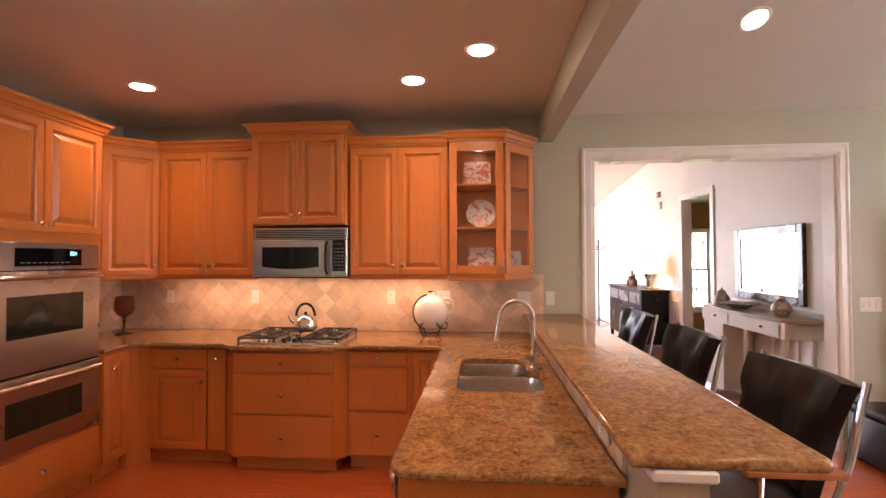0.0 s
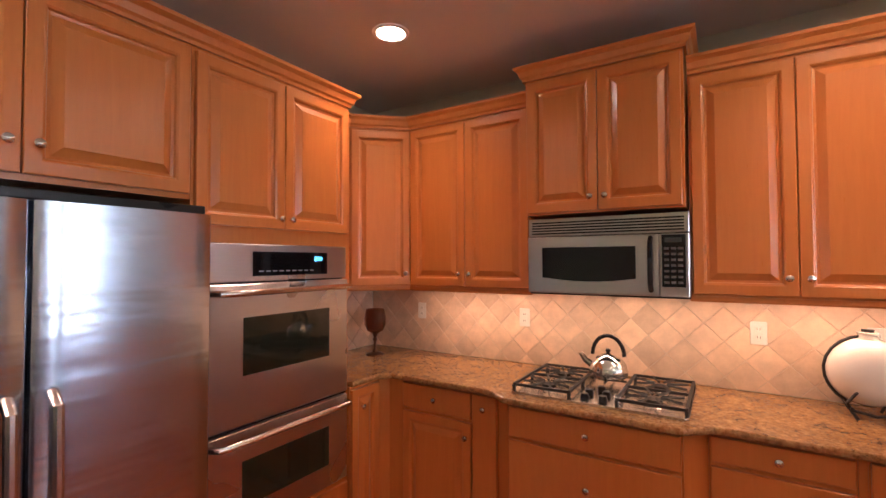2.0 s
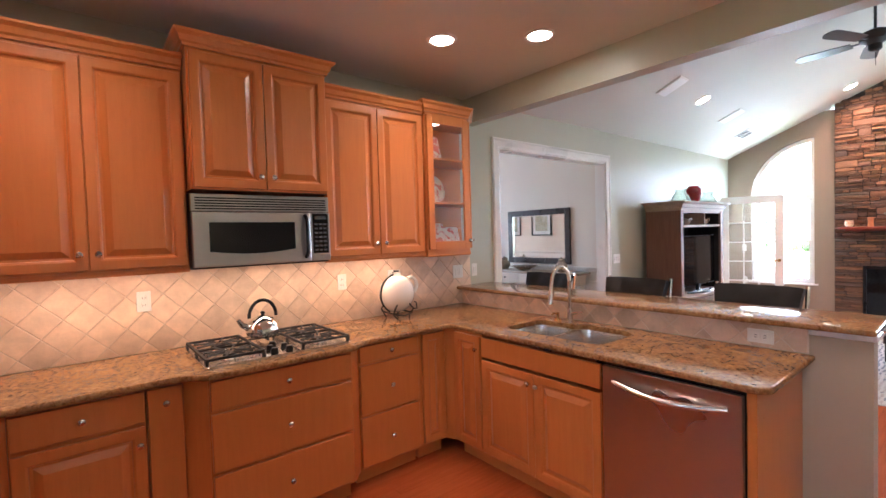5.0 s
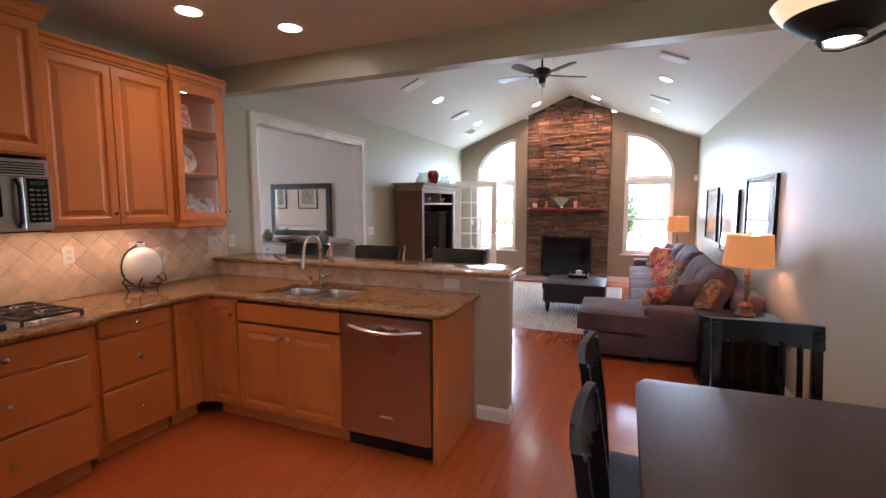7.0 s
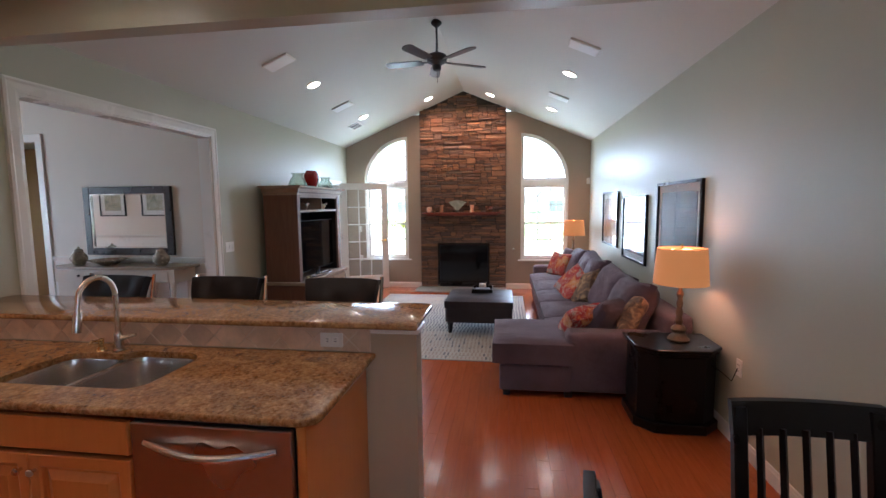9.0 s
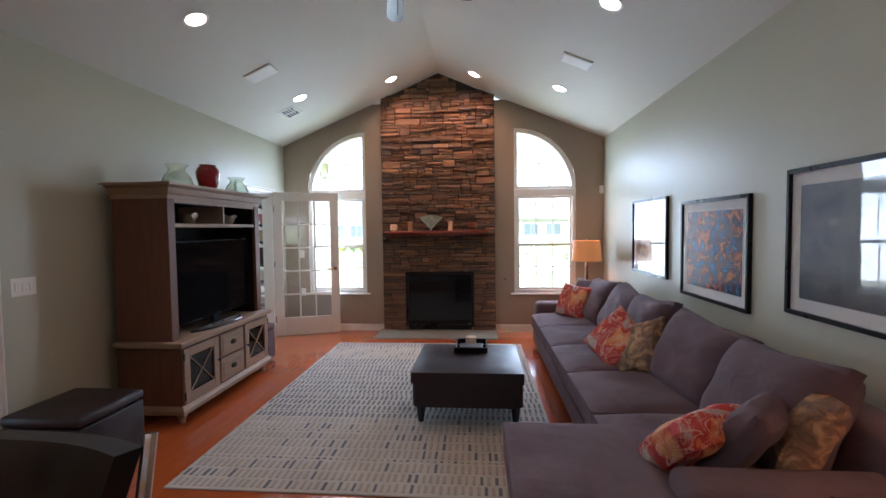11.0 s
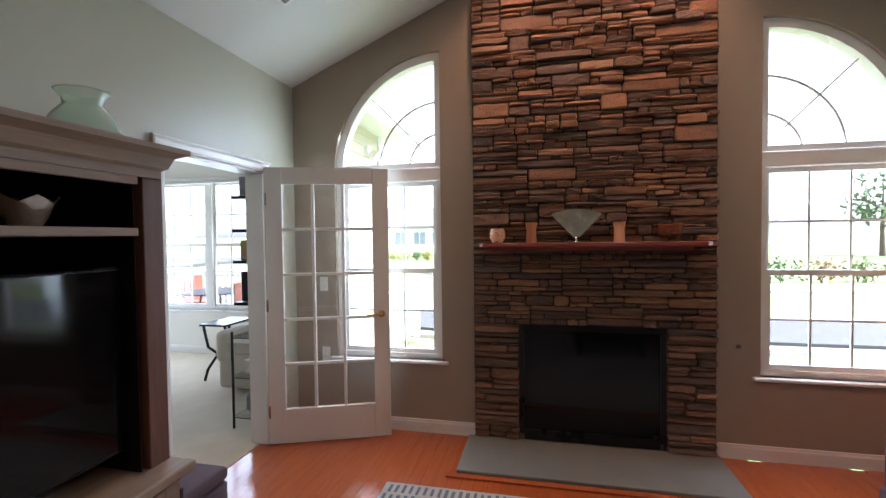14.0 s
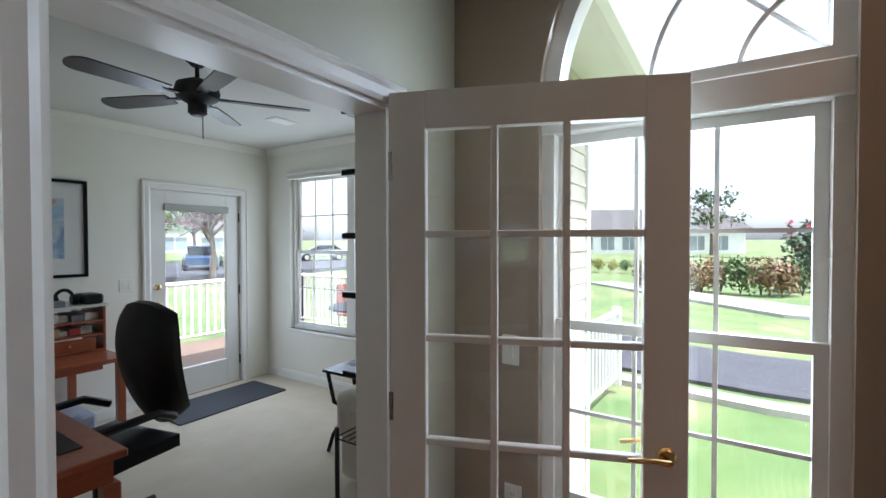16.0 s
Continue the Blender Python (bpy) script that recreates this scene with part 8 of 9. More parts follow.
d2 = thing("computer_desk", "cherry side desk with shelves of office clutter", "desk", (6.9, 6.9, 0))
part("top", box(B(), 6.50, 6.95, 0.72, 7.385, 7.93, 0.75, 0.005), M_CHERRY, d2)
part("drawer_box", box(B(), 6.58, 7.25, 0.62, 7.34, 7.88, 0.72), M_CHERRY, d2)
for x in (6.55, 7.35):
    for y in (6.99, 7.88):
        part("leg", box(B(), x - 0.025, y - 0.025, 0.006, x + 0.025, y + 0.025, 0.72, 0.004), M_CHERRY, d2)
single("storage_bin", box(B(), 6.75, 7.1, 0.006, 7.25, 7.6, 0.36, 0.02), plain("clear_blue_plastic", (0.42, 0.48, 0.62), 0.3, var=0.2, scale=9), "translucent blue plastic bin under the desk", "storage bin")
og = thing("desk_organizer", "cherry desk organizer crammed with papers and supplies", "organizer", (7.14, 7.5, 0.75))
for x in (6.91, 7.365):
    part("side", box(B(), x, 7.3, 0.75, x + 0.015, 7.7, 1.08), M_CHERRY, og)
for z in (0.752, 0.87, 0.97):
    part("shelf", box(B(), 6.925, 7.3, z, 7.365, 7.7, z + 0.012), M_CHERRY, og)
part("top", box(B(), 6.89, 7.28, 1.08, 7.40, 7.72, 1.095, 0.004), M_WHITEPLAST, og)
part("drawer", box(B(), 6.99, 7.285, 0.77, 7.31, 7.30, 0.86, 0.003), M_CHERRY, og)
part("drawer_knob", lathe(B(), [(0.0, 0.0), (0.012, 0.002), (0.012, 0.012), (0.0, 0.014)], (0, 0, 0), 10, Matrix.Translation((7.15, 7.285, 0.815)) @ pose(0, 0, 0, 90)), M_BRASS, og)
r = random.Random(11)
MC = [plain("clutter_" + n_, c, 0.5, var=0.3, scale=20) for n_, c in (("paper", (0.70, 0.68, 0.62)), ("black", (0.03, 0.03, 0.03)), ("grey", (0.25, 0.26, 0.28)), ("tan", (0.45, 0.30, 0.16)), ("red", (0.40, 0.05, 0.04)))]
for z in (0.882, 0.982, 1.095):
    x = 6.93
    while x < (7.32 if z < 1.09 else 7.08):
        w = r.uniform(0.03, 0.09)
        h = r.uniform(0.03, 0.08)
        single("desk_supply", box(B(), x, 7.32 + r.uniform(0, 0.05), z, min(x + w, 7.36), 7.6, z + h, 0.003), r.choice(MC), "small box of office supplies in the organizer", "office supply", "organizer clutter")
        x += w + 0.006
pr = thing("headphones", "black headphones lying on the organizer", "headphones", (7.20, 7.42, 1.095))
part("band", tube(B(), [(7.17 + 0.06 * math.cos(radians(a)), 7.42, 1.125 + 0.085 * math.sin(radians(a))) for a in range(-10, 191, 20)], 0.012, 8), M_BLACK, pr, smooth=True)
for dx in (-0.06, 0.06):
    part("ear_cup", lathe(B(), [(0.0, -0.02), (0.035, -0.02), (0.038, 0.0), (0.035, 0.02), (0.0, 0.02)], (0, 0, 0), 16, Matrix.Translation((7.17 + dx, 7.42, 1.134)) @ pose(0, 0, 0, 0, 90)), M_BLACK, pr, smooth=True)
single("label_printer", box(B(), 7.26, 7.34, 1.0955, 7.39, 7.54, 1.17, 0.02, 2), M_BLACK, "small black label printer on the organizer", "printer")

# office chair
oc = thing("office_chair", "black high-back office chair on a five-star base", "office chair", (6.90, 6.09, 0))
cxo, cyo = 6.90, 6.09
mo = pose(cxo, cyo, 0, 0, 0, 12)
bm = cushion(B(), 0.50, 0.74, 0.11, Matrix.Identity(4), 0.2, 14, 0.4)
for v_ in bm.verts:
    # the square pad drawn to a rounded, slightly waisted back
    u_, w_ = v_.co.x / 0.25, v_.co.y / 0.37
    v_.co.x = 0.25 * u_ * math.sqrt(max(0.0, 1 - 0.42 * w_ * w_)) * (0.92 + 0.08 * w_)
    v_.co.y = 0.37 * w_ * math.sqrt(max(0.0, 1 - 0.42 * u_ * u_))
    v_.co.z += 0.05 * w_ * w_ + 0.04 * u_ * u_
bm.transform(mo @ pose(0.24, 0, 0.86, 90, 0, 90) @ pose(0, 0, 0, -10))
part("backrest", bm, M_LEATHER, oc, "tall padded leather back", smooth=True)
part("seat", cushion(B(), 0.50, 0.52, 0.12, mo @ pose(0, 0, 0.48), 0.2, 10, 0.55), M_LEATHER, oc, smooth=True)
for sg in (-1, 1):
    part("armrest", tube(B(), [mo @ Vector(p_) for p_ in ((0.22, sg * 0.26, 0.62), (0.10, sg * 0.29, 0.68), (-0.18, sg * 0.29, 0.68), (-0.24, sg * 0.29, 0.60), (-0.15, sg * 0.27, 0.46))], 0.022, 8), M_BLACK, oc, smooth=True)
part("gas_lift", tube(B(), [mo @ Vector((0, 0, 0.10)), mo @ Vector((0, 0, 0.44))], 0.03, 12), M_BLACK, oc)
for k in range(5):
    d = Vector((math.cos(radians(72 * k + 15)), math.sin(radians(72 * k + 15)), 0))
    o = Vector((cxo, cyo, 0))
    l_ = part("base_arm", tube(B(), [o + Vector((0, 0, 0.11)), o + d * 0.30 + Vector((0, 0, 0.075))], [0.03, 0.02], 8), M_BLACK, oc)
    part("castor", lathe(B(), [(0.0, -0.02), (0.03, -0.02), (0.03, 0.02), (0.0, 0.02)], (0, 0, 0), 14, Matrix.Translation(o + d * 0.30 + Vector((0, 0, 0.037))) @ pose(0, 0, 0, 90)), M_BLACK, l_)

# wall shelves with boxes on the south wall
for k, z in enumerate((0.985, 1.32, 1.57, 1.835, 2.095)):
    s = thing("wall_shelf", "short black floating shelf", "shelf", (7.6, 4.6, z), group="black wall shelves")
    part("board", box(B(), 7.30, 4.455, z, 7.90, 4.755, z + 0.025, 0.004), M_BLACKWOOD, s)
    part("bracket", prism(B(), [(0, 0), (0.22, 0), (0, -0.10)], 0, 0.02, m=Matrix.Translation((7.40, 4.455, z)) @ Matrix(((0, 0, 1, 0), (1, 0, 0, 0), (0, 1, 0, 0), (0, 0, 0, 1)))), M_BLACKWOOD, s)
for z, h, mm, lab, nm in ((1.011, 0.24, M_BLACK, "black file box on a wall shelf", "file_box"), (1.346, 0.16, MC[3], "brown cardboard box on a wall shelf", "cardboard_box"), (1.596, 0.15, MC[4], "red flower pot on a wall shelf", "flower_pot"), (1.861, 0.16, MC[2], "grey storage box on a wall shelf", "storage_box"), (2.121, 0.10, MC[0], "white box on the top shelf", "cardboard_box")):
    if nm == "flower_pot":
        single(nm, lathe(B(), [(0.0, 0), (0.06, 0), (0.085, h), (0.075, h), (0.0, h * 0.8)], (7.46, 4.62, z), 18), mm, lab, "pot", smooth=True)
    else:
        single(nm, box(B(), 7.37, 4.50, z, 7.72, 4.735, z + h, 0.006), mm, lab, "box", "boxes on the shelves")
# wire rack
rk = thing("wire_rack", "low black wire shelving rack", "rack", (7.55, 4.8, 0))
for x in (7.265, 7.75):
    for y in (4.48, 4.75):
        part("post", tube(B(), [(x, y, 0.006), (x, y, 0.78)], 0.010, 8), M_IRON, rk)
for z in (0.10, 0.42, 0.74):
    bm = B()
    for k in range(9):
        tube(bm, [(7.265, 4.48 + 0.27 * k / 8, z), (7.75, 4.48 + 0.27 * k / 8, z)], 0.003, 4)
    for x in (7.265, 7.50, 7.75):
        tube(bm, [(x, 4.48, z - 0.008), (x, 4.75, z - 0.008)], 0.004, 4)
    part("wire_shelf", bm, M_IRON, rk)
single("shoe_box", box(B(), 7.36, 4.50, 0.424, 7.66, 4.72, 0.53, 0.004), MC[0], "white box on the wire rack", "box")
single("basket", box(B(), 7.36, 4.51, 0.105, 7.66, 4.72, 0.25, 0.02), MC[2], "grey basket on the wire rack", "basket")
# armchair with a white cover
ac = thing("armchair", "armchair under a pale beige slipcover", "armchair", (8.3, 5.4, 0))
M_LINEN = weave("pale_linen", (0.55, 0.50, 0.42), (0.64, 0.59, 0.50), 0.9, 300)
part("base", box(B(), 7.97, 4.72, 0.04, 8.75, 5.48, 0.40, 0.05, 3), M_LINEN, ac, smooth=True)
part("back", box(B(), 8.52, 4.72, 0.40, 8.78, 5.48, 0.85, 0.08, 3), M_LINEN, ac, smooth=True)
part("seat_cushion", cushion(B(), 0.6, 0.55, 0.16, pose(8.24, 5.10, 0.46), 0.2, 10, 0.6), M_LINEN, ac, smooth=True)
for y in (4.72, 5.33):
    part("arm", box(B(), 7.93, y - 0.02, 0.30, 8.70, y + 0.16, 0.62, 0.07, 3), M_LINEN, ac, smooth=True)
# folding side table
ft = thing("side_table", "small black curved-leg side table", "table", (8.2, 6.15, 0))
part("top", box(B(), 8.20, 5.56, 0.60, 8.68, 5.88, 0.62, 0.004), M_BLACKWOOD, ft)
for y in (5.59, 5.85):
    part("curved_leg", tube(B(), [(8.65, y, 0.60), (8.59, y, 0.36), (8.43, y, 0.24), (8.28, y, 0.12), (8.23, y, 0.01)], 0.015, 6), M_BLACKWOOD, ft, smooth=True)
    part("curved_leg", tube(B(), [(8.23, y, 0.60), (8.29, y, 0.36), (8.43, y, 0.25), (8.59, y, 0.12), (8.65, y, 0.01)], 0.015, 6), M_BLACKWOOD, ft, smooth=True)

# ---- outside ----
M_GRASS = blotches("lawn", [(0.30, (0.10, 0.165, 0.045)), (0.46, (0.14, 0.20, 0.065)), (0.57, (0.19, 0.22, 0.085)), (0.68, (0.34, 0.29, 0.16))], 0.9, 0.95, 0.6)
M_ROAD = plain("asphalt", (0.075, 0.073, 0.078), 0.85, var=0.15, scale=1.5, fine=90, bump=0.3)
M_CONC = plain("concrete", (0.42, 0.40, 0.37), 0.85, var=0.12, scale=2, fine=60, bump=0.2)
M_SIDING = plain("vinyl_siding", (0.62, 0.58, 0.46), 0.5, var=0.04, scale=2)
M_WHITEVINYL = plain("white_vinyl", (0.76, 0.75, 0.72), 0.4, var=0.03)
M_DECK = woodgrain("deck_boards", (0.20, 0.13, 0.09), (0.30, 0.21, 0.15), 0.7, (1.2, 14, 14), 0.0, 0.2, each=0.15)
M_ROOF = plain("shingles", (0.12, 0.11, 0.10), 0.9, var=0.25, scale=6, fine=30, bump=0.4)
GZ = -0.45


def leafmat(name, a, b_):
    m, t, b, l = tree(name)
    n = noise_tex(t, place(t), 6.0, 3)
    g = t.nodes.new("ShaderNodeNewGeometry")
    c = mixc(t, g.outputs["Random Per Island"], a, b_)
    l.new(mixc(t, ranged(t, n, 0, 0.5), c, tuple(x * 0.5 for x in a)), b.inputs["Base Color"])
    b.inputs["Roughness"].default_value = 0.6
    b.inputs["Subsurface Weight"].default_value = 0.0
    return m


M_LEAF = leafmat("green_leaves", (0.055, 0.10, 0.022), (0.10, 0.16, 0.04))
M_LEAFDK = leafmat("dark_leaves", (0.03, 0.06, 0.018), (0.06, 0.09, 0.03))
M_LEAFPLUM = leafmat("plum_leaves", (0.10, 0.035, 0.04), (0.18, 0.08, 0.08))
M_YELLOW = leafmat("yellow_green_leaves", (0.22, 0.24, 0.04), (0.34, 0.30, 0.05))
M_RUSTY = leafmat("rusty_leaves", (0.16, 0.11, 0.04), (0.30, 0.16, 0.08))
M_ROSE = leafmat("red_blossom", (0.45, 0.02, 0.04), (0.60, 0.06, 0.08))
M_BARK = plain("bark", (0.10, 0.07, 0.05), 0.9, var=0.3, fine=30, bump=0.6)

grd = B()
n_ = 60
gv = {}
for i in range(n_ + 1):
    for j in range(n_ + 1):
        u, w_ = (i / n_ * 2 - 1), (j / n_ * 2 - 1)
        x, y = 10 + 500 * u ** 3, 4 + 500 * w_ ** 3
        d = math.hypot(x - 8, y - 4)
        z = GZ + 0.05 * noise.noise(Vector((x * 0.15, y * 0.15, 0))) * min(1, max(0, (d - 6) / 10)) + min(2.2, max(0, (d - 26) * 0.02))
        gv[i, j] = grd.verts.new((x, y, z))
for i in range(n_):
    for j in range(n_):
        grd.faces.new((gv[i, j], gv[i + 1, j], gv[i + 1, j + 1], gv[i, j + 1]))
single("ground", grd, M_GRASS, "sunlit mown lawn with dry patches", "lawn", kind="structure", smooth=True)
structure("road", prism(B(), [(12.9, -60), (15.4, -60), (15.2, 3), (16.4, 9), (20.5, 15), (18.4, 16.5), (13.9, 9.5), (12.95, 3)], GZ - 0.05, GZ + 0.06), M_ROAD, "grey asphalt drive")
structure("pavement", prism(B(), [(12.2, -40), (12.5, -40), (12.55, 3), (13.5, 9.8), (13.2, 9.9), (12.25, 3)], GZ - 0.05, GZ + 0.08), M_CONC, "pale concrete kerb strip")
structure("pavement_far", prism(B(), [(20.4, -30), (22.6, -30), (22.6, 1.6), (28, 8.0), (27.0, 8.8), (20.4, 2.2)], GZ - 0.05, GZ + 0.09), M_CONC, "pale concrete pavement")
structure("road_car_park", prism(B(), [(12, 26), (46, 24), (50, 44), (12, 46)], GZ - 0.05, GZ + 0.30), M_ROAD, "asphalt car park")

# siding on the office wing, eave and gutter
sw_ = structure("wall_siding", box(B(), 7.66, 4.300, -0.4, OFF_E + 0.16, 4.318, 2.75), M_SIDING, "cream vinyl siding of the office wing")
for k in range(27):
    part("siding_board", prism(B(), [(0, 0), (0.014, 0), (0.002, 0.118), (0, 0.118)], 7.66, OFF_E + 0.16, m=Matrix.Translation((0, 4.300, -0.40 + 0.118 * k)) @ Matrix(((0, 0, 1, 0), (-1, 0, 0, 0), (0, 1, 0, 0), (0, 0, 0, 1)))), M_SIDING, sw_)
part("corner_post", box(B(), OFF_E + 0.10, 4.270, -0.4, OFF_E + 0.18, 4.300, 2.75, 0.003), M_WHITEVINYL, sw_)
ev = structure("roof_eave", prism(B(), [(7.66, 3.95), (OFF_E + 0.55, 3.95), (OFF_E + 0.55, OFF_N + 0.5), (7.66, OFF_N + 0.5)], 2.74, 2.78), M_WHITEVINYL, "white soffit of the office wing roof")
bm = B()
rv = [bm.verts.new(p_) for p_ in ((7.66, 3.9, 2.80), (OFF_E + 0.6, 3.9, 2.80), (OFF_E + 0.6, OFF_N + 0.5, 2.80), (7.66, OFF_N + 0.5, 2.80), (7.66, 6.2, 4.0), (OFF_E + 0.6, 6.2, 4.0))]
for q in ((0, 1, 5, 4), (2, 3, 4, 5), (1, 2, 5), (0, 4, 3), (0, 3, 2, 1)):
    bm.faces.new([rv[i] for i in q])
part("shingles", bm, M_ROOF, ev)
part("gutter", tube(B(), [(7.66, 3.90, 2.72), (OFF_E + 0.6, 3.90, 2.72)], 0.06, 8), M_WHITEVINYL, ev)
fl = thing("floodlight", "white outdoor floodlight under the eave", "outdoor lamp", (9.0, 4.25, 2.5))
part("mount", box(B(), 8.95, 4.25, 2.45, 9.05, 4.30, 2.55), M_WHITEVINYL, fl)
part("head", lathe(B(), [(0.03, 0), (0.07, 0.10), (0.0, 0.10)], (0, 0, 0), 16, Matrix.Translation((9.0, 4.25, 2.47)) @ pose(0, 0, 0, 120)), M_WHITEVINYL, fl, smooth=True)

# deck and white railing
dkk = structure("deck", box(B(), 7.0, OFF_N + 0.14, -0.50, 12.0, 10.7, -0.09), M_DECK, "weathered timber deck outside the office door")
structure("deck_east", box(B(), OFF_E + 0.15, 5.8, -0.50, 12.0, OFF_N + 0.14, -0.07), M_DECK, "weathered timber deck outside the office window")
for k in range(18):
    o = part("deck_board", box(B(), 7.0, OFF_N + 0.16 + 0.142 * k, -0.09, 12.0, OFF_N + 0.296 + 0.142 * k, -0.06), M_DECK, dkk)


def railing(a, b_, label):
    a, b_ = Vector(a), Vector(b_)
    r_ = thing("railing", label, "railing", a, group="white railings")
    d = b_ - a
    n = max(2, int(d.length / 0.125))
    part("top_rail", tube(B(), [a + Vector((0, 0, 0.95)), b_ + Vector((0, 0, 0.95))], 0.04, 4), M_WHITEVINYL, r_)
    part("bottom_rail", tube(B(), [a + Vector((0, 0, 0.10)), b_ + Vector((0, 0, 0.10))], 0.025, 4), M_WHITEVINYL, r_)
    for k in range(n + 1):
        p_ = a + d * k / n
        big = k in (0, n)
        w_ = 0.05 if big else 0.018
        part("post" if big else "baluster", box(B(), p_.x - w_, p_.y - w_, p_.z + (0 if big else 0.10), p_.x + w_, p_.y + w_, p_.z + (1.02 if big else 0.94)), M_WHITEVINYL, r_)


railing((7.1, 10.6, -0.06), (11.9, 10.6, -0.06), "white vinyl deck railing with square balusters")
railing((11.9, 5.9, -0.06), (11.9, 10.6, -0.06), "white vinyl deck railing with square balusters")
railing((9.75, 4.75, -0.33), (12.1, 4.62, -0.33), "white vinyl railing beside the garden steps")
# patio table and chairs
for x, y in ((10.6, 7.6),):
    pt = thing("patio_table", "dark metal patio table on the deck", "table", (x, y, -0.06))
    part("top", lathe(B(), [(0.0, 0.70), (0.55, 0.70), (0.55, 0.72), (0.0, 0.72)], (x, y, -0.06), 28), M_IRON, pt)
    for a in (45, 135, 225, 315):
        part("leg", tube(B(), [(x + 0.35 * math.cos(radians(a)), y + 0.35 * math.sin(radians(a)), -0.06), (x + 0.25 * math.cos(radians(a)), y + 0.25 * math.sin(radians(a)), 0.64)], 0.015, 6), M_IRON, pt)
for x, y in ((10.2, 6.6), (11.3, 8.5), (8.6, 9.6)):
    pc = thing("patio_chair", "rust brown metal patio chair", "chair", (x, y, -0.06), group="patio chairs")
    mm = bpy.data.materials.get("rust_metal") or plain("rust_metal", (0.20, 0.07, 0.045), 0.5)
    z0 = -0.06
    part("seat", box(B(), x - 0.23, y - 0.23, z0 + 0.42, x + 0.23, y + 0.23, z0 + 0.45, 0.01), mm, pc)
    part("back", box(B(), x - 0.23, y + 0.20, z0 + 0.45, x + 0.23, y + 0.23, z0 + 0.92, 0.01), mm, pc)
    for dx in (-0.2, 0.2):
        for dy in (-0.2, 0.2):
            part("leg", tube(B(), [(x + dx, y + dy, z0), (x + dx, y + dy, z0 + 0.42)], 0.012, 6), mm, pc)


# foliage
def leaves(bm, c, radii, n, size, rnd):
    c = Vector(c)
    for k in range(n):
        d = Vector((rnd.gauss(0, 1), rnd.gauss(0, 1), rnd.gauss(0, 1))).normalized()
        p = c + Vector((d.x * radii[0], d.y * radii[1], d.z * radii[2])) * rnd.uniform(0.45, 1.0)
        a = Vector((rnd.gauss(0, 1), rnd.gauss(0, 1), rnd.gauss(0, 1))).normalized()
        b_ = a.cross(d).normalized()
        s = size * rnd.uniform(0.6, 1.4)
        bm.faces.new([bm.verts.new(p + q) for q in (a * s, b_ * s * 0.5, -a * s, -b_ * s * 0.5)])


rt_ = random.Random(21)


def shrub(x, y, z, w, h, mat, label, flowers=None, n=260):
    s = thing("shrub", label, "shrub", (x, y, z), group="shrubs")
    bm = B()
    for k in range(4):
        leaves(bm, (x + rt_.uniform(-w, w) * 0.45, y + rt_.uniform(-w, w) * 0.45, z + h * rt_.uniform(0.4, 0.6)), (w * 0.6, w * 0.6, h * 0.5), n // 4, 0.05 + 0.03 * h, rt_)
    part("foliage", bm, mat, s)
    bm = B()
    for k in range(5):
        tube(bm, [(x, y, z - 0.02), (x + rt_.uniform(-w, w) * 0.4, y + rt_.uniform(-w, w) * 0.4, z + h * 0.7)], [0.02, 0.006], 5)
    part("stems", bm, M_BARK, s)
    if flowers:
        bm = B()
        for k in range(6):
            leaves(bm, (x + rt_.uniform(-w, w) * 0.5, y + rt_.uniform(-w, w) * 0.5, z + h * rt_.uniform(0.6, 1.0)), (0.16, 0.16, 0.14), 30, 0.05, rt_)
        part("blossoms", bm, flowers, s, "bright red blossoms")


def tree_thing(x, y, z, h, w, mat, label, n=700):
    t = thing("tree", label, "tree", (x, y, z), group="trees")
    bm = tube(B(), [(x, y, z - 0.1), (x + 0.05, y, z + h * 0.25), (x - 0.05, y + 0.05, z + h * 0.5), (x, y, z + h * 0.85)], [0.05 * h * 0.6, 0.035 * h * 0.6, 0.025 * h * 0.6, 0.005], 8)
    for k in range(7):
        a = rt_.uniform(0, 6.28)
        z0 = z + h * rt_.uniform(0.3, 0.6)
        tube(bm, [(x, y, z0), (x + w * 0.3 * math.cos(a), y + w * 0.3 * math.sin(a), z0 + h * 0.12), (x + w * 0.55 * math.cos(a), y + w * 0.55 * math.sin(a), z0 + h * 0.24)], [0.012 * h, 0.008 * h, 0.003], 6)
    part("trunk", bm, M_BARK, t)
    bm = B()
    for k in range(14):
        a, r_ = rt_.uniform(0, 6.28), w * rt_.uniform(0.1, 0.75)
        leaves(bm, (x + r_ * math.cos(a), y + r_ * math.sin(a), z + h * rt_.uniform(0.45, 0.92)), (w * 0.38, w * 0.38, h * 0.14), n // 14, 0.03 * h, rt_)
    part("crown", bm, mat, t)


GT = GZ + 0.02
shrub(28.0, 1.0, GT + 0.05, 1.0, 2.7, M_LEAFDK, "tall rose bush with bright red blossoms", M_ROSE, 700)
for k in range(9):
    shrub(25.8 + rt_.uniform(-0.3, 0.5), 1.2 + k * 0.62, GT + 0.03, 0.75, 1.35, M_RUSTY if k % 3 else M_LEAF, "rusty pink flowering garden shrub", n=420)
for k in range(12):
    shrub(35.0 + rt_.uniform(-0.3, 0.3), 6.4 + k * 0.8, GT + 0.15, 0.6, 0.75, M_YELLOW if k % 3 else M_LEAF, "low clipped yellow-green garden shrub")
for k in range(8):
    shrub(24 + rt_.uniform(-0.6, 0.6), -14 + 1.5 * k, GT + 0.02, 0.8, 1.1, M_LEAF if k % 2 else M_RUSTY, "round green garden shrub")
tree_thing(17.8, 24.0, GT, 6.0, 2.6, M_LEAFPLUM, "purple-leaved plum tree beside the car park")
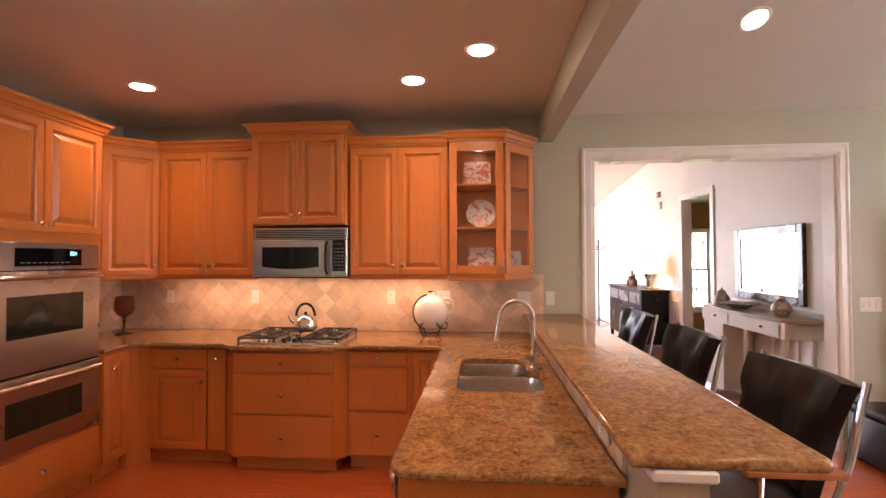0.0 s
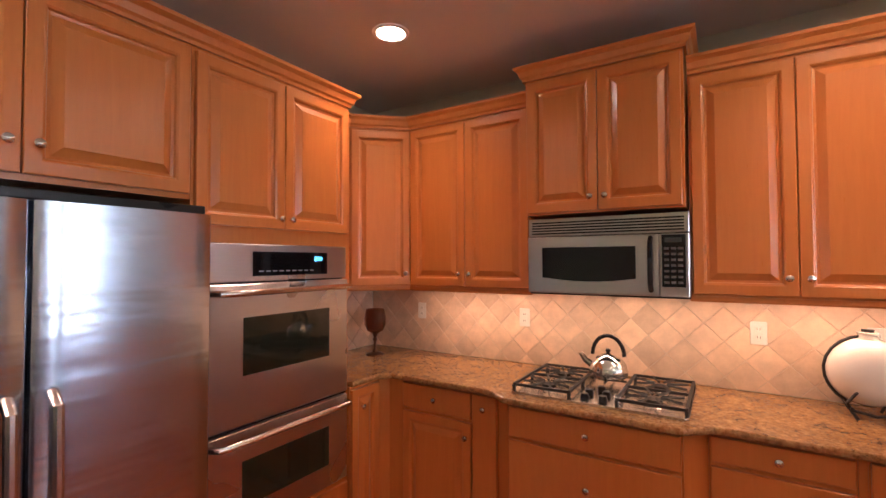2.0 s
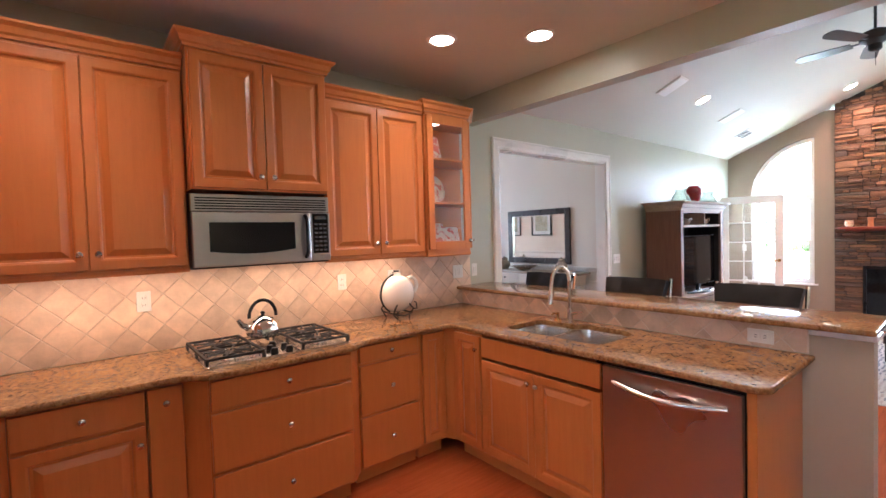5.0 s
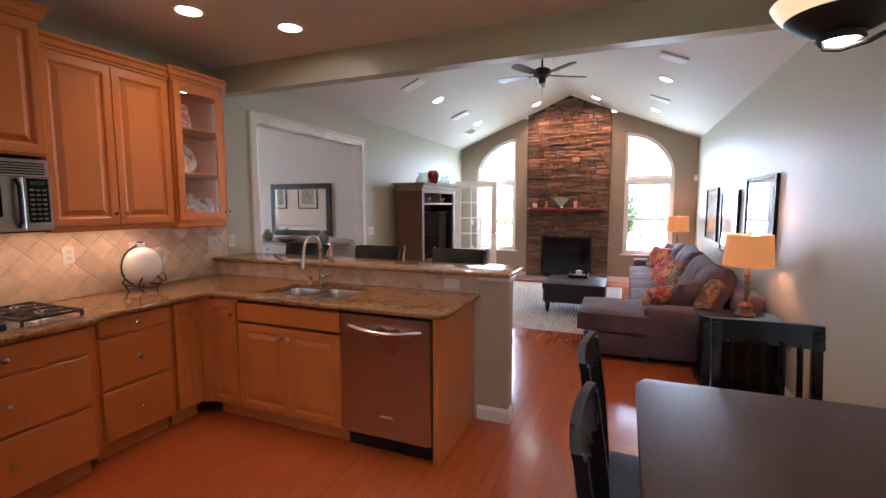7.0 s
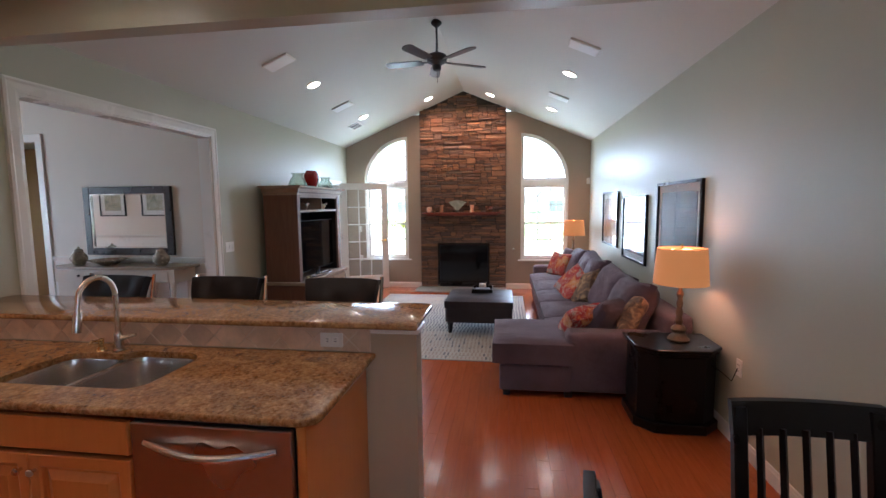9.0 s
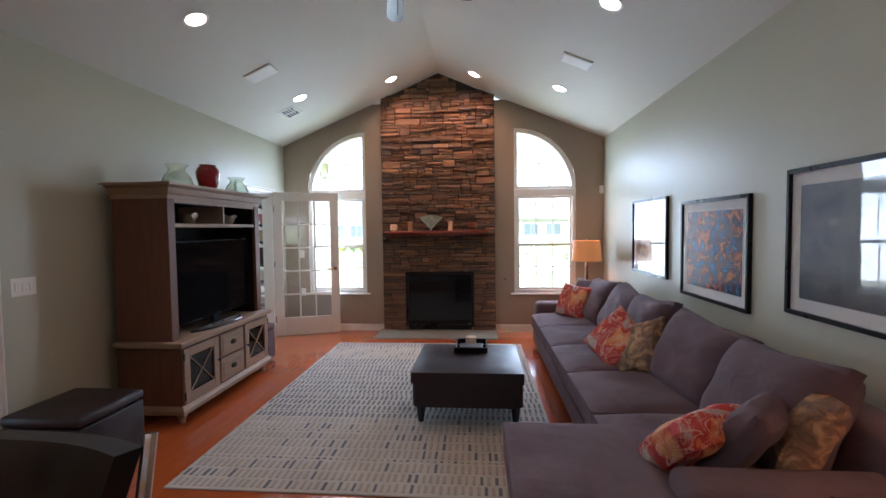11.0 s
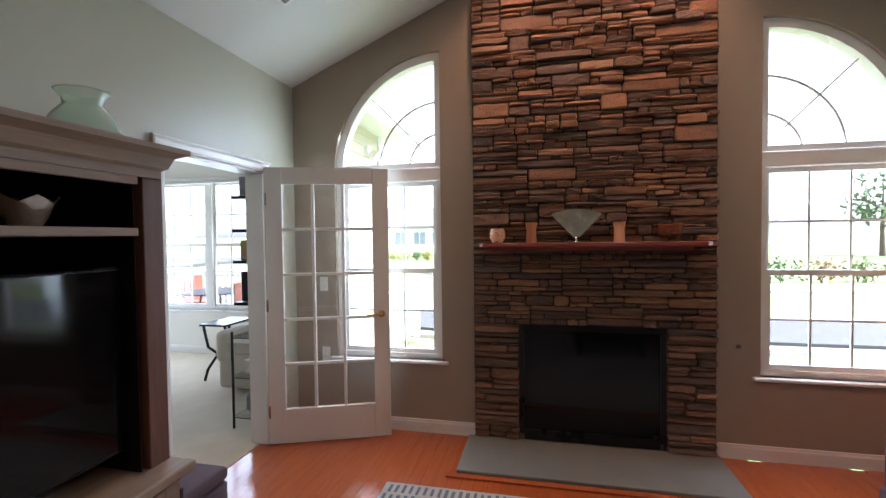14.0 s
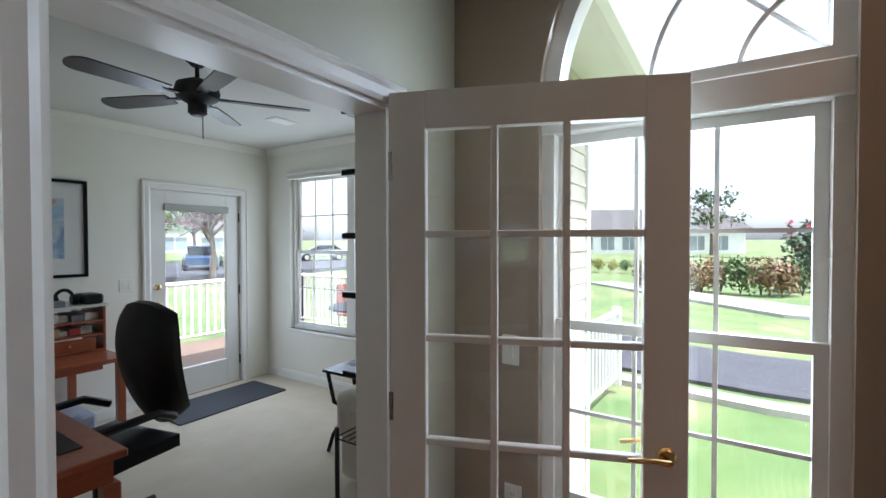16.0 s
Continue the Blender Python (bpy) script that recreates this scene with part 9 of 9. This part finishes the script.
tree_thing(25.5, 40.0, GT + 0.3, 6.0, 3.2, M_LEAF, "green leafy street tree")
tree_thing(22.0, 44.0, GT + 0.3, 6.5, 3.0, M_LEAF, "green leafy street tree")
tree_thing(33.0, 41.0, GT + 0.3, 6.0, 2.8, M_LEAF, "green leafy street tree")
tree_thing(58.0, 5.0, GT + 0.6, 6.5, 3.0, M_LEAFDK, "dark green tree beyond the lawn")
tree_thing(52.0, -12.0, GT + 0.5, 7.0, 3.2, M_LEAF, "green tree beyond the lawn")
tree_thing(40.0, -20.0, GT + 0.3, 6.0, 3.0, M_LEAF, "green tree beyond the lawn")


# far buildings
M_FARGLASS = plain("daylit_window_glass", (0.24, 0.27, 0.29), 0.12, var=0.2, scale=3, bump=0)


def building(x, y, rz, L, D, H, label, cols):
    """Long low building; its front runs along local x at y = 0 and faces local -y."""
    m = pose(x, y, GZ + 0.2, 0, 0, rz)
    b_ = thing("building", label, "building", (x, y, GZ + 0.2), group="far buildings")
    part("wall", box(B(), 0, 0, -0.6, L, D, H, m=m), M_WHITEVINYL, b_)
    bm = B()
    v_ = [bm.verts.new(m @ Vector(p_)) for p_ in ((-0.6, -0.8, H), (L + 0.6, -0.8, H), (L + 0.6, D + 0.8, H), (-0.6, D + 0.8, H), (1.5, D / 2, H + 2.6), (L - 1.5, D / 2, H + 2.6))]
    for q in ((0, 1, 5, 4), (2, 3, 4, 5), (1, 2, 5), (3, 0, 4), (3, 2, 1, 0)):
        bm.faces.new([v_[i] for i in q])
    part("roof", bm, M_ROOF, b_)
    for k in range(cols):
        x0 = 0.8 + (L - 1.6) * k / cols
        x1 = x0 + (L - 1.6) / cols * 0.62
        w_ = part("window", box(B(), x0 - 0.06, -0.05, 0.7, x1 + 0.06, 0.02, 2.35, m=m), M_WHITEVINYL, b_)
        part("pane", box(B(), x0, -0.07, 0.76, x1, -0.04, 2.29, m=m), M_FARGLASS, w_)
        part("glazing_bar", box(B(), (x0 + x1) / 2 - 0.03, -0.09, 0.76, (x0 + x1) / 2 + 0.03, -0.06, 2.29, m=m), M_WHITEVINYL, w_)


building(52.0, 34.0, -70, 34, 9, 3.0, "long white single-storey pavilion with many windows", 14)
building(64.0, -4.0, -90, 20, 9, 3.0, "white single-storey house with dark windows", 6)
building(10.0, 62.0, -8, 40, 9, 3.2, "white houses beyond the car park", 9)
# iron fence before the pavilion
fe = thing("fence", "black iron garden fence", "fence", (31, 2, GT))
for k in range(26):
    p_ = Vector((31.0, -2.0 + 0.3 * k, GT + 0.08))
    part("picket", box(B(), p_.x - 0.012, p_.y - 0.012, p_.z, p_.x + 0.012, p_.y + 0.012, p_.z + 1.2), M_IRON, fe)
for z in (0.15, 1.1):
    part("rail", tube(B(), [(31.0, -2.0, GT + 0.08 + z), (31.0, 5.5, GT + 0.08 + z)], 0.015, 4), M_IRON, fe)


# parked cars
def car(x, y, rz, paint, label):
    m = pose(x, y, GZ + 0.30, 0, 0, rz)
    c = thing("car", label, "car", (x, y, GZ + 0.30), group="parked cars")
    side = [(-2.2, 0.35), (-2.2, 0.75), (-1.9, 0.88), (-1.0, 0.95), (1.3, 0.93), (2.1, 0.80), (2.25, 0.60), (2.25, 0.35)]
    flip = Matrix(((1, 0, 0, 0), (0, 0, 1, 0), (0, 1, 0, 0), (0, 0, 0, 1)))
    part("body", prism(B(), side, -0.85, 0.85, 0.06, 2, m=m @ flip), paint, c, smooth=True)
    part("cabin_glass", prism(B(), [(-1.7, 0.92), (-1.1, 1.38), (0.2, 1.42), (1.15, 0.92)], -0.70, 0.70, 0.05, 2, m=m @ flip), M_BLACKGLASS, c)
    part("roof", prism(B(), [(-1.12, 1.385), (-1.05, 1.43), (0.15, 1.46), (0.22, 1.42)], -0.66, 0.66, m=m @ flip), paint, c)
    for sx in (-1.35, 1.40):
        for sy in (-0.80, 0.80):
            w_ = part("wheel", lathe(B(), [(0.0, -0.1), (0.33, -0.1), (0.33, 0.1), (0.0, 0.1)], (0, 0, 0), 18, m @ pose(sx, sy, 0.33, 90)), M_BLACK, c)
            part("rim", lathe(B(), [(0.0, -0.11), (0.20, -0.11), (0.20, 0.11), (0.0, 0.11)], (0, 0, 0), 14, m @ pose(sx, sy, 0.33, 90)), M_NICKEL, w_)
    for sy in (-0.6, 0.6):
        part("headlight", box(B(), 2.18, sy - 0.18, 0.62, 2.27, sy + 0.18, 0.74, 0.01, m=m), M_WHITEPLAST, c)


P1 = plain("blue_car_paint", (0.03, 0.06, 0.14), 0.2, 0.3, var=0.05, coat=0.6, bump=0)
P2 = plain("silver_car_paint", (0.45, 0.46, 0.48), 0.25, 0.5, var=0.05, coat=0.6, bump=0)
car(21.0, 31.0, 65, P1, "dark blue car in the car park")
car(23.8, 31.5, 65, P1, "dark blue car in the car park")
car(33.5, 34.0, 150, P2, "silver car in the car park")
car(18.0, 33.0, 65, P2, "silver car in the car park")

# ---- floor planks ----
rng = random.Random(4)
W = 0.083
short_mesh = {}


def plank_mesh(length):
    key = round(length, 1)
    if key not in short_mesh:
        bm = box(B(), 0, 0.0006, -0.012, key - 0.0012, W - 0.0006, 0.0)
        short_mesh[key] = mesh_of("plank", bm, M_FLOORWOOD)
    return short_mesh[key]


count, rest = 0, B()
floor_ob = bpy.data.objects["floor"]
y = SOUTH
while y < NORTH + 0.02:
    x = WEST - rng.uniform(0, 0.8)
    while x < EAST:
        ln = round(rng.uniform(0.5, 1.4), 1)
        a, b = max(x, WEST), min(x + ln, EAST)
        if b - a > 0.05:
            near = -1.6 < (a + b) / 2 < 3.3 and 0.2 < y < 2.6 and count < 300 and a == x and b == x + ln
            if near:
                o = new("plank", plank_mesh(ln))
                o.parent = floor_ob
                o.location = (x, y, 0)
                count += 1
            else:
                box(rest, a, y + 0.0006, -0.012, b - 0.0012, y + W - 0.0006, 0.0)
        x += ln
    y += W
ob = part("planks", rest, M_FLOORWOOD, floor_ob)
ob["kind"] = "stuff"


# ---- splashback tiles, set on the diagonal ----
def clip(poly, x0, z0, x1, z1):
    """A flat outline cut to a box."""
    for axis, lim, keep in ((0, x0, 1), (0, x1, -1), (1, z0, 1), (1, z1, -1)):
        out = []
        for i, p in enumerate(poly):
            q = poly[(i + 1) % len(poly)]
            dp, dq = (p[axis] - lim) * keep, (q[axis] - lim) * keep
            if dp >= 0:
                out.append(p)
            if dp * dq < 0:
                t = dp / (dp - dq)
                out.append((p[0] + (q[0] - p[0]) * t, p[1] + (q[1] - p[1]) * t))
        poly = out
        if len(poly) < 3:
            return []
    return poly


def tiled(parent, m, x0, z0, x1, z1, size, rnd, lip=0.0045):
    """Tiles standing on a corner, local x, z in the wall, y out of it."""
    h = size / math.sqrt(2)
    g = 0.0028
    i0, i1 = int(x0 / h) - 2, int(x1 / h) + 2
    j0, j1 = int(z0 / h) - 2, int(z1 / h) + 2
    for i in range(i0, i1):
        for j in range(j0, j1):
            if (i + j) % 2:
                continue
            cx, cz = i * h, j * h
            a = h - g
            poly = clip([(cx - a, cz), (cx, cz - a), (cx + a, cz), (cx, cz + a)], x0, z0, x1, z1)
            if len(poly) < 3:
                continue
            area_ = abs(sum(p[0] * q[1] - q[0] * p[1] for p, q in zip(poly, poly[1:] + poly[:1]))) / 2
            if area_ < 2e-4:
                continue
            c = Vector((sum(p[0] for p in poly) / len(poly), 0, sum(p[1] for p in poly) / len(poly)))
            bm = B()
            d = lip + rnd.uniform(-0.0006, 0.0006)
            lo = [bm.verts.new(Vector((p[0], 0, p[1])) - c) for p in poly]
            mi_ = [bm.verts.new(Vector((p[0], d - 0.003, p[1])) - c) for p in poly]
            hi = [bm.verts.new((Vector((p[0], 0, p[1])) - c) * 0.965 + Vector((0, d, 0))) for p in poly]
            n = len(poly)
            for k in range(n):
                q = (k + 1) % n
                bm.faces.new((lo[k], lo[q], mi_[q], mi_[k]))
                bm.faces.new((mi_[k], mi_[q], hi[q], hi[k]))
            bm.faces.new(hi)
            o = new("tile", mesh_of("tile", bm, M_TILE))
            o.parent = parent
            o.matrix_basis = m @ Matrix.Translation(c)


rt2 = random.Random(5)
sp = structure("splashback", box(B(), -2.69, NORTH - 0.012, 0.915, 1.08, NORTH - 0.001, 1.398), M_GROUT, "travertine tile splashback laid on the diagonal")
tiled(sp, Matrix.Translation((0, NORTH - 0.012, 0)) @ Matrix(((1, 0, 0, 0), (0, -1, 0, 0), (0, 0, 1, 0), (0, 0, 0, 1))), -2.685, 0.917, 1.075, 1.396, 0.125, rt2)
sp2 = structure("splashback_west", box(B(), WEST + 0.001, 3.41, 0.915, WEST + 0.012, NORTH - 0.02, 1.398), M_GROUT, "travertine tile splashback beside the oven tower")
tiled(sp2, Matrix.Translation((WEST + 0.012, 0, 0)) @ Matrix(((0, 1, 0, 0), (1, 0, 0, 0), (0, 0, 1, 0), (0, 0, 0, 1))), 3.415, 0.917, NORTH - 0.025, 1.396, 0.125, rt2)
sp3 = structure("splashback_bar", box(B(), 0.964, 1.84, 0.915, 0.9715, NORTH - 0.025, 1.038), M_GROUT, "narrow travertine tile splashback under the bar top")
tiled(sp3, Matrix.Translation((0.964, 0, 0)) @ Matrix(((0, -1, 0, 0), (1, 0, 0, 0), (0, 0, 1, 0), (0, 0, 0, 1))), 1.845, 0.918, NORTH - 0.028, 1.036, 0.125, rt2, 0.0045)


# ---- stacked stones of the chimney breast ----
def stone_mat(name, by_island):
    m, t, b, l = tree(name)
    src = t.nodes.new("ShaderNodeNewGeometry").outputs["Random Per Island"] if by_island else t.nodes.new("ShaderNodeObjectInfo").outputs["Random"]
    base = ramp(t, src, [(0.0, (0.075, 0.056, 0.05)), (0.2, (0.19, 0.105, 0.068)), (0.4, (0.31, 0.15, 0.08)), (0.55, (0.115, 0.085, 0.078)), (0.72, (0.26, 0.13, 0.075)), (0.88, (0.40, 0.20, 0.10)), (1.0, (0.17, 0.125, 0.10))])
    n1, n2 = noise_tex(t, place(t), 11.0, 5), noise_tex(t, place(t), 70.0, 4)
    col = mixc(t, ranged(t, n1, 0, 0.35), base, (0.105, 0.075, 0.055))
    col = mixc(t, ranged(t, n2, 0, 0.14), col, (0.36, 0.27, 0.19))
    l.new(col, b.inputs["Base Color"])
    b.inputs["Roughness"].default_value = 0.85
    bumped(t, b, mixc(t, 0.45, n1, n2), 0.9, 0.022)
    return m


M_STONE, M_STONE2 = stone_mat("ledge_stone", False), stone_mat("ledge_stone_far", True)
rs = random.Random(9)


def stone(bm, y0, y1, z0, z1, c, rnd):
    """An uneven rounded stone whose back lies on x = 7.476 and whose face looks towards -x."""
    d = rnd.choice((rnd.uniform(0.016, 0.03), rnd.uniform(0.028, 0.045), rnd.uniform(0.04, 0.062)))
    w, h = y1 - y0, z1 - z0
    j = lambda s: rnd.uniform(0, s)
    e, f = min(0.005, w * 0.05), min(0.0065, h * 0.10)
    k1, k2 = rnd.uniform(0.25, 0.45), rnd.uniform(0.55, 0.75)
    outline = [(y0 + j(e) + e, z0 + j(f) + f * 0.6), (y0 + w * k1, z0 + j(f)), (y0 + w * k2, z0 + j(f)), (y1 - j(e) - e, z0 + j(f) + f * 0.6), (y1 - j(e), z0 + h * rnd.uniform(0.35, 0.65)),
               (y1 - j(e) - e, z1 - j(f) - f * 0.6), (y0 + w * k2, z1 - j(f)), (y0 + w * k1, z1 - j(f)), (y0 + j(e) + e, z1 - j(f) - f * 0.6), (y0 + j(e), z0 + h * rnd.uniform(0.35, 0.65))]
    cy, cz = (y0 + y1) / 2, (z0 + z1) / 2
    tilt = rnd.uniform(-0.016, 0.012)
    rings = []
    for depth, shrink in ((0.0, 0.0), (d - 0.012, 0.0), (d - 0.004, 0.002), (d, 0.007)):
        sy, sz = 1 - min(0.5, 2 * shrink / w), 1 - min(0.6, 2 * shrink / h)
        rings.append([bm.verts.new(Vector((7.476 - depth - (tilt * (z - cz) / h + rnd.uniform(-0.005, 0.005) if depth > 0.001 else 0), cy + (y - cy) * sy, cz + (z - cz) * sz)) - c) for y, z in outline])
    n = len(outline)
    for a_, b_ in zip(rings, rings[1:]):
        for k in range(n):
            q = (k + 1) % n
            bm.faces.new((a_[k], a_[q], b_[q], b_[k]))
    mid = bm.verts.new(Vector((7.476 - d - rnd.uniform(0, 0.006), cy + w * rnd.uniform(-0.1, 0.1), cz)) - c)
    for k in range(n):
        bm.faces.new((rings[-1][k], rings[-1][(k + 1) % n], mid))


def split(y0, y1, z0, z1, rnd, out):
    """Cuts a block into stones, lying more than standing."""
    w, h = y1 - y0, z1 - z0
    if h > 0.115 or (h > 0.055 and rnd.random() < 0.55):
        cut = z0 + h * rnd.uniform(0.27, 0.73)
        split(y0, y1, z0, cut, rnd, out)
        split(y0, y1, cut, z1, rnd, out)
    elif w > 0.40 or (w > 0.15 and w > 1.9 * h and rnd.random() < 0.42):
        cut = y0 + w * rnd.uniform(0.22, 0.78)
        split(y0, cut, z0, z1, rnd, out)
        split(cut, y1, z0, z1, rnd, out)
    else:
        out.append((y0, y1, z0, z1))


def courses(y0, y1, z0, z1, rnd, out):
    """Fills a panel with bands of blocks, each cut into stones of its own."""
    z = z0
    while z < z1 - 0.01:
        h = rnd.uniform(0.07, 0.19)
        if z1 - z - h < 0.06:
            h = z1 - z
        y = y0
        while y < y1 - 0.01:
            w = rnd.uniform(0.16, 0.72)
            if y1 - y - w < 0.12:
                w = y1 - y
            split(y, y + w, z, z + h, rnd, out)
            y += w
        z += h


cells = []
courses(1.205, 1.516, 0.03, 0.878, rs, cells)
courses(2.505, 2.835, 0.03, 0.878, rs, cells)
courses(1.205, 2.835, 0.878, 3.74, rs, cells)
cells = [c for c in cells if c[3] < min(vault(c[0]), vault(c[1])) + 0.02]
made, rest = 0, B()
for y0, y1, z0, z1 in cells:
    g = 0.0004
    c = Vector((7.476, (y0 + y1) / 2, (z0 + z1) / 2))
    if z0 < 2.3 and made < 300:
        bm = B()
        stone(bm, y0 + g, y1 - g, z0 + g, z1 - g, c, rs)
        o = new("stone", mesh_of("stone", bm, M_STONE))
        o.parent = chimney
        o.location = c
        made += 1
    else:
        stone(rest, y0 + g, y1 - g, z0 + g, z1 - g, Vector((0, 0, 0)), rs)
o = part("stones_above", rest, M_STONE2, chimney)
o["kind"] = "stuff"
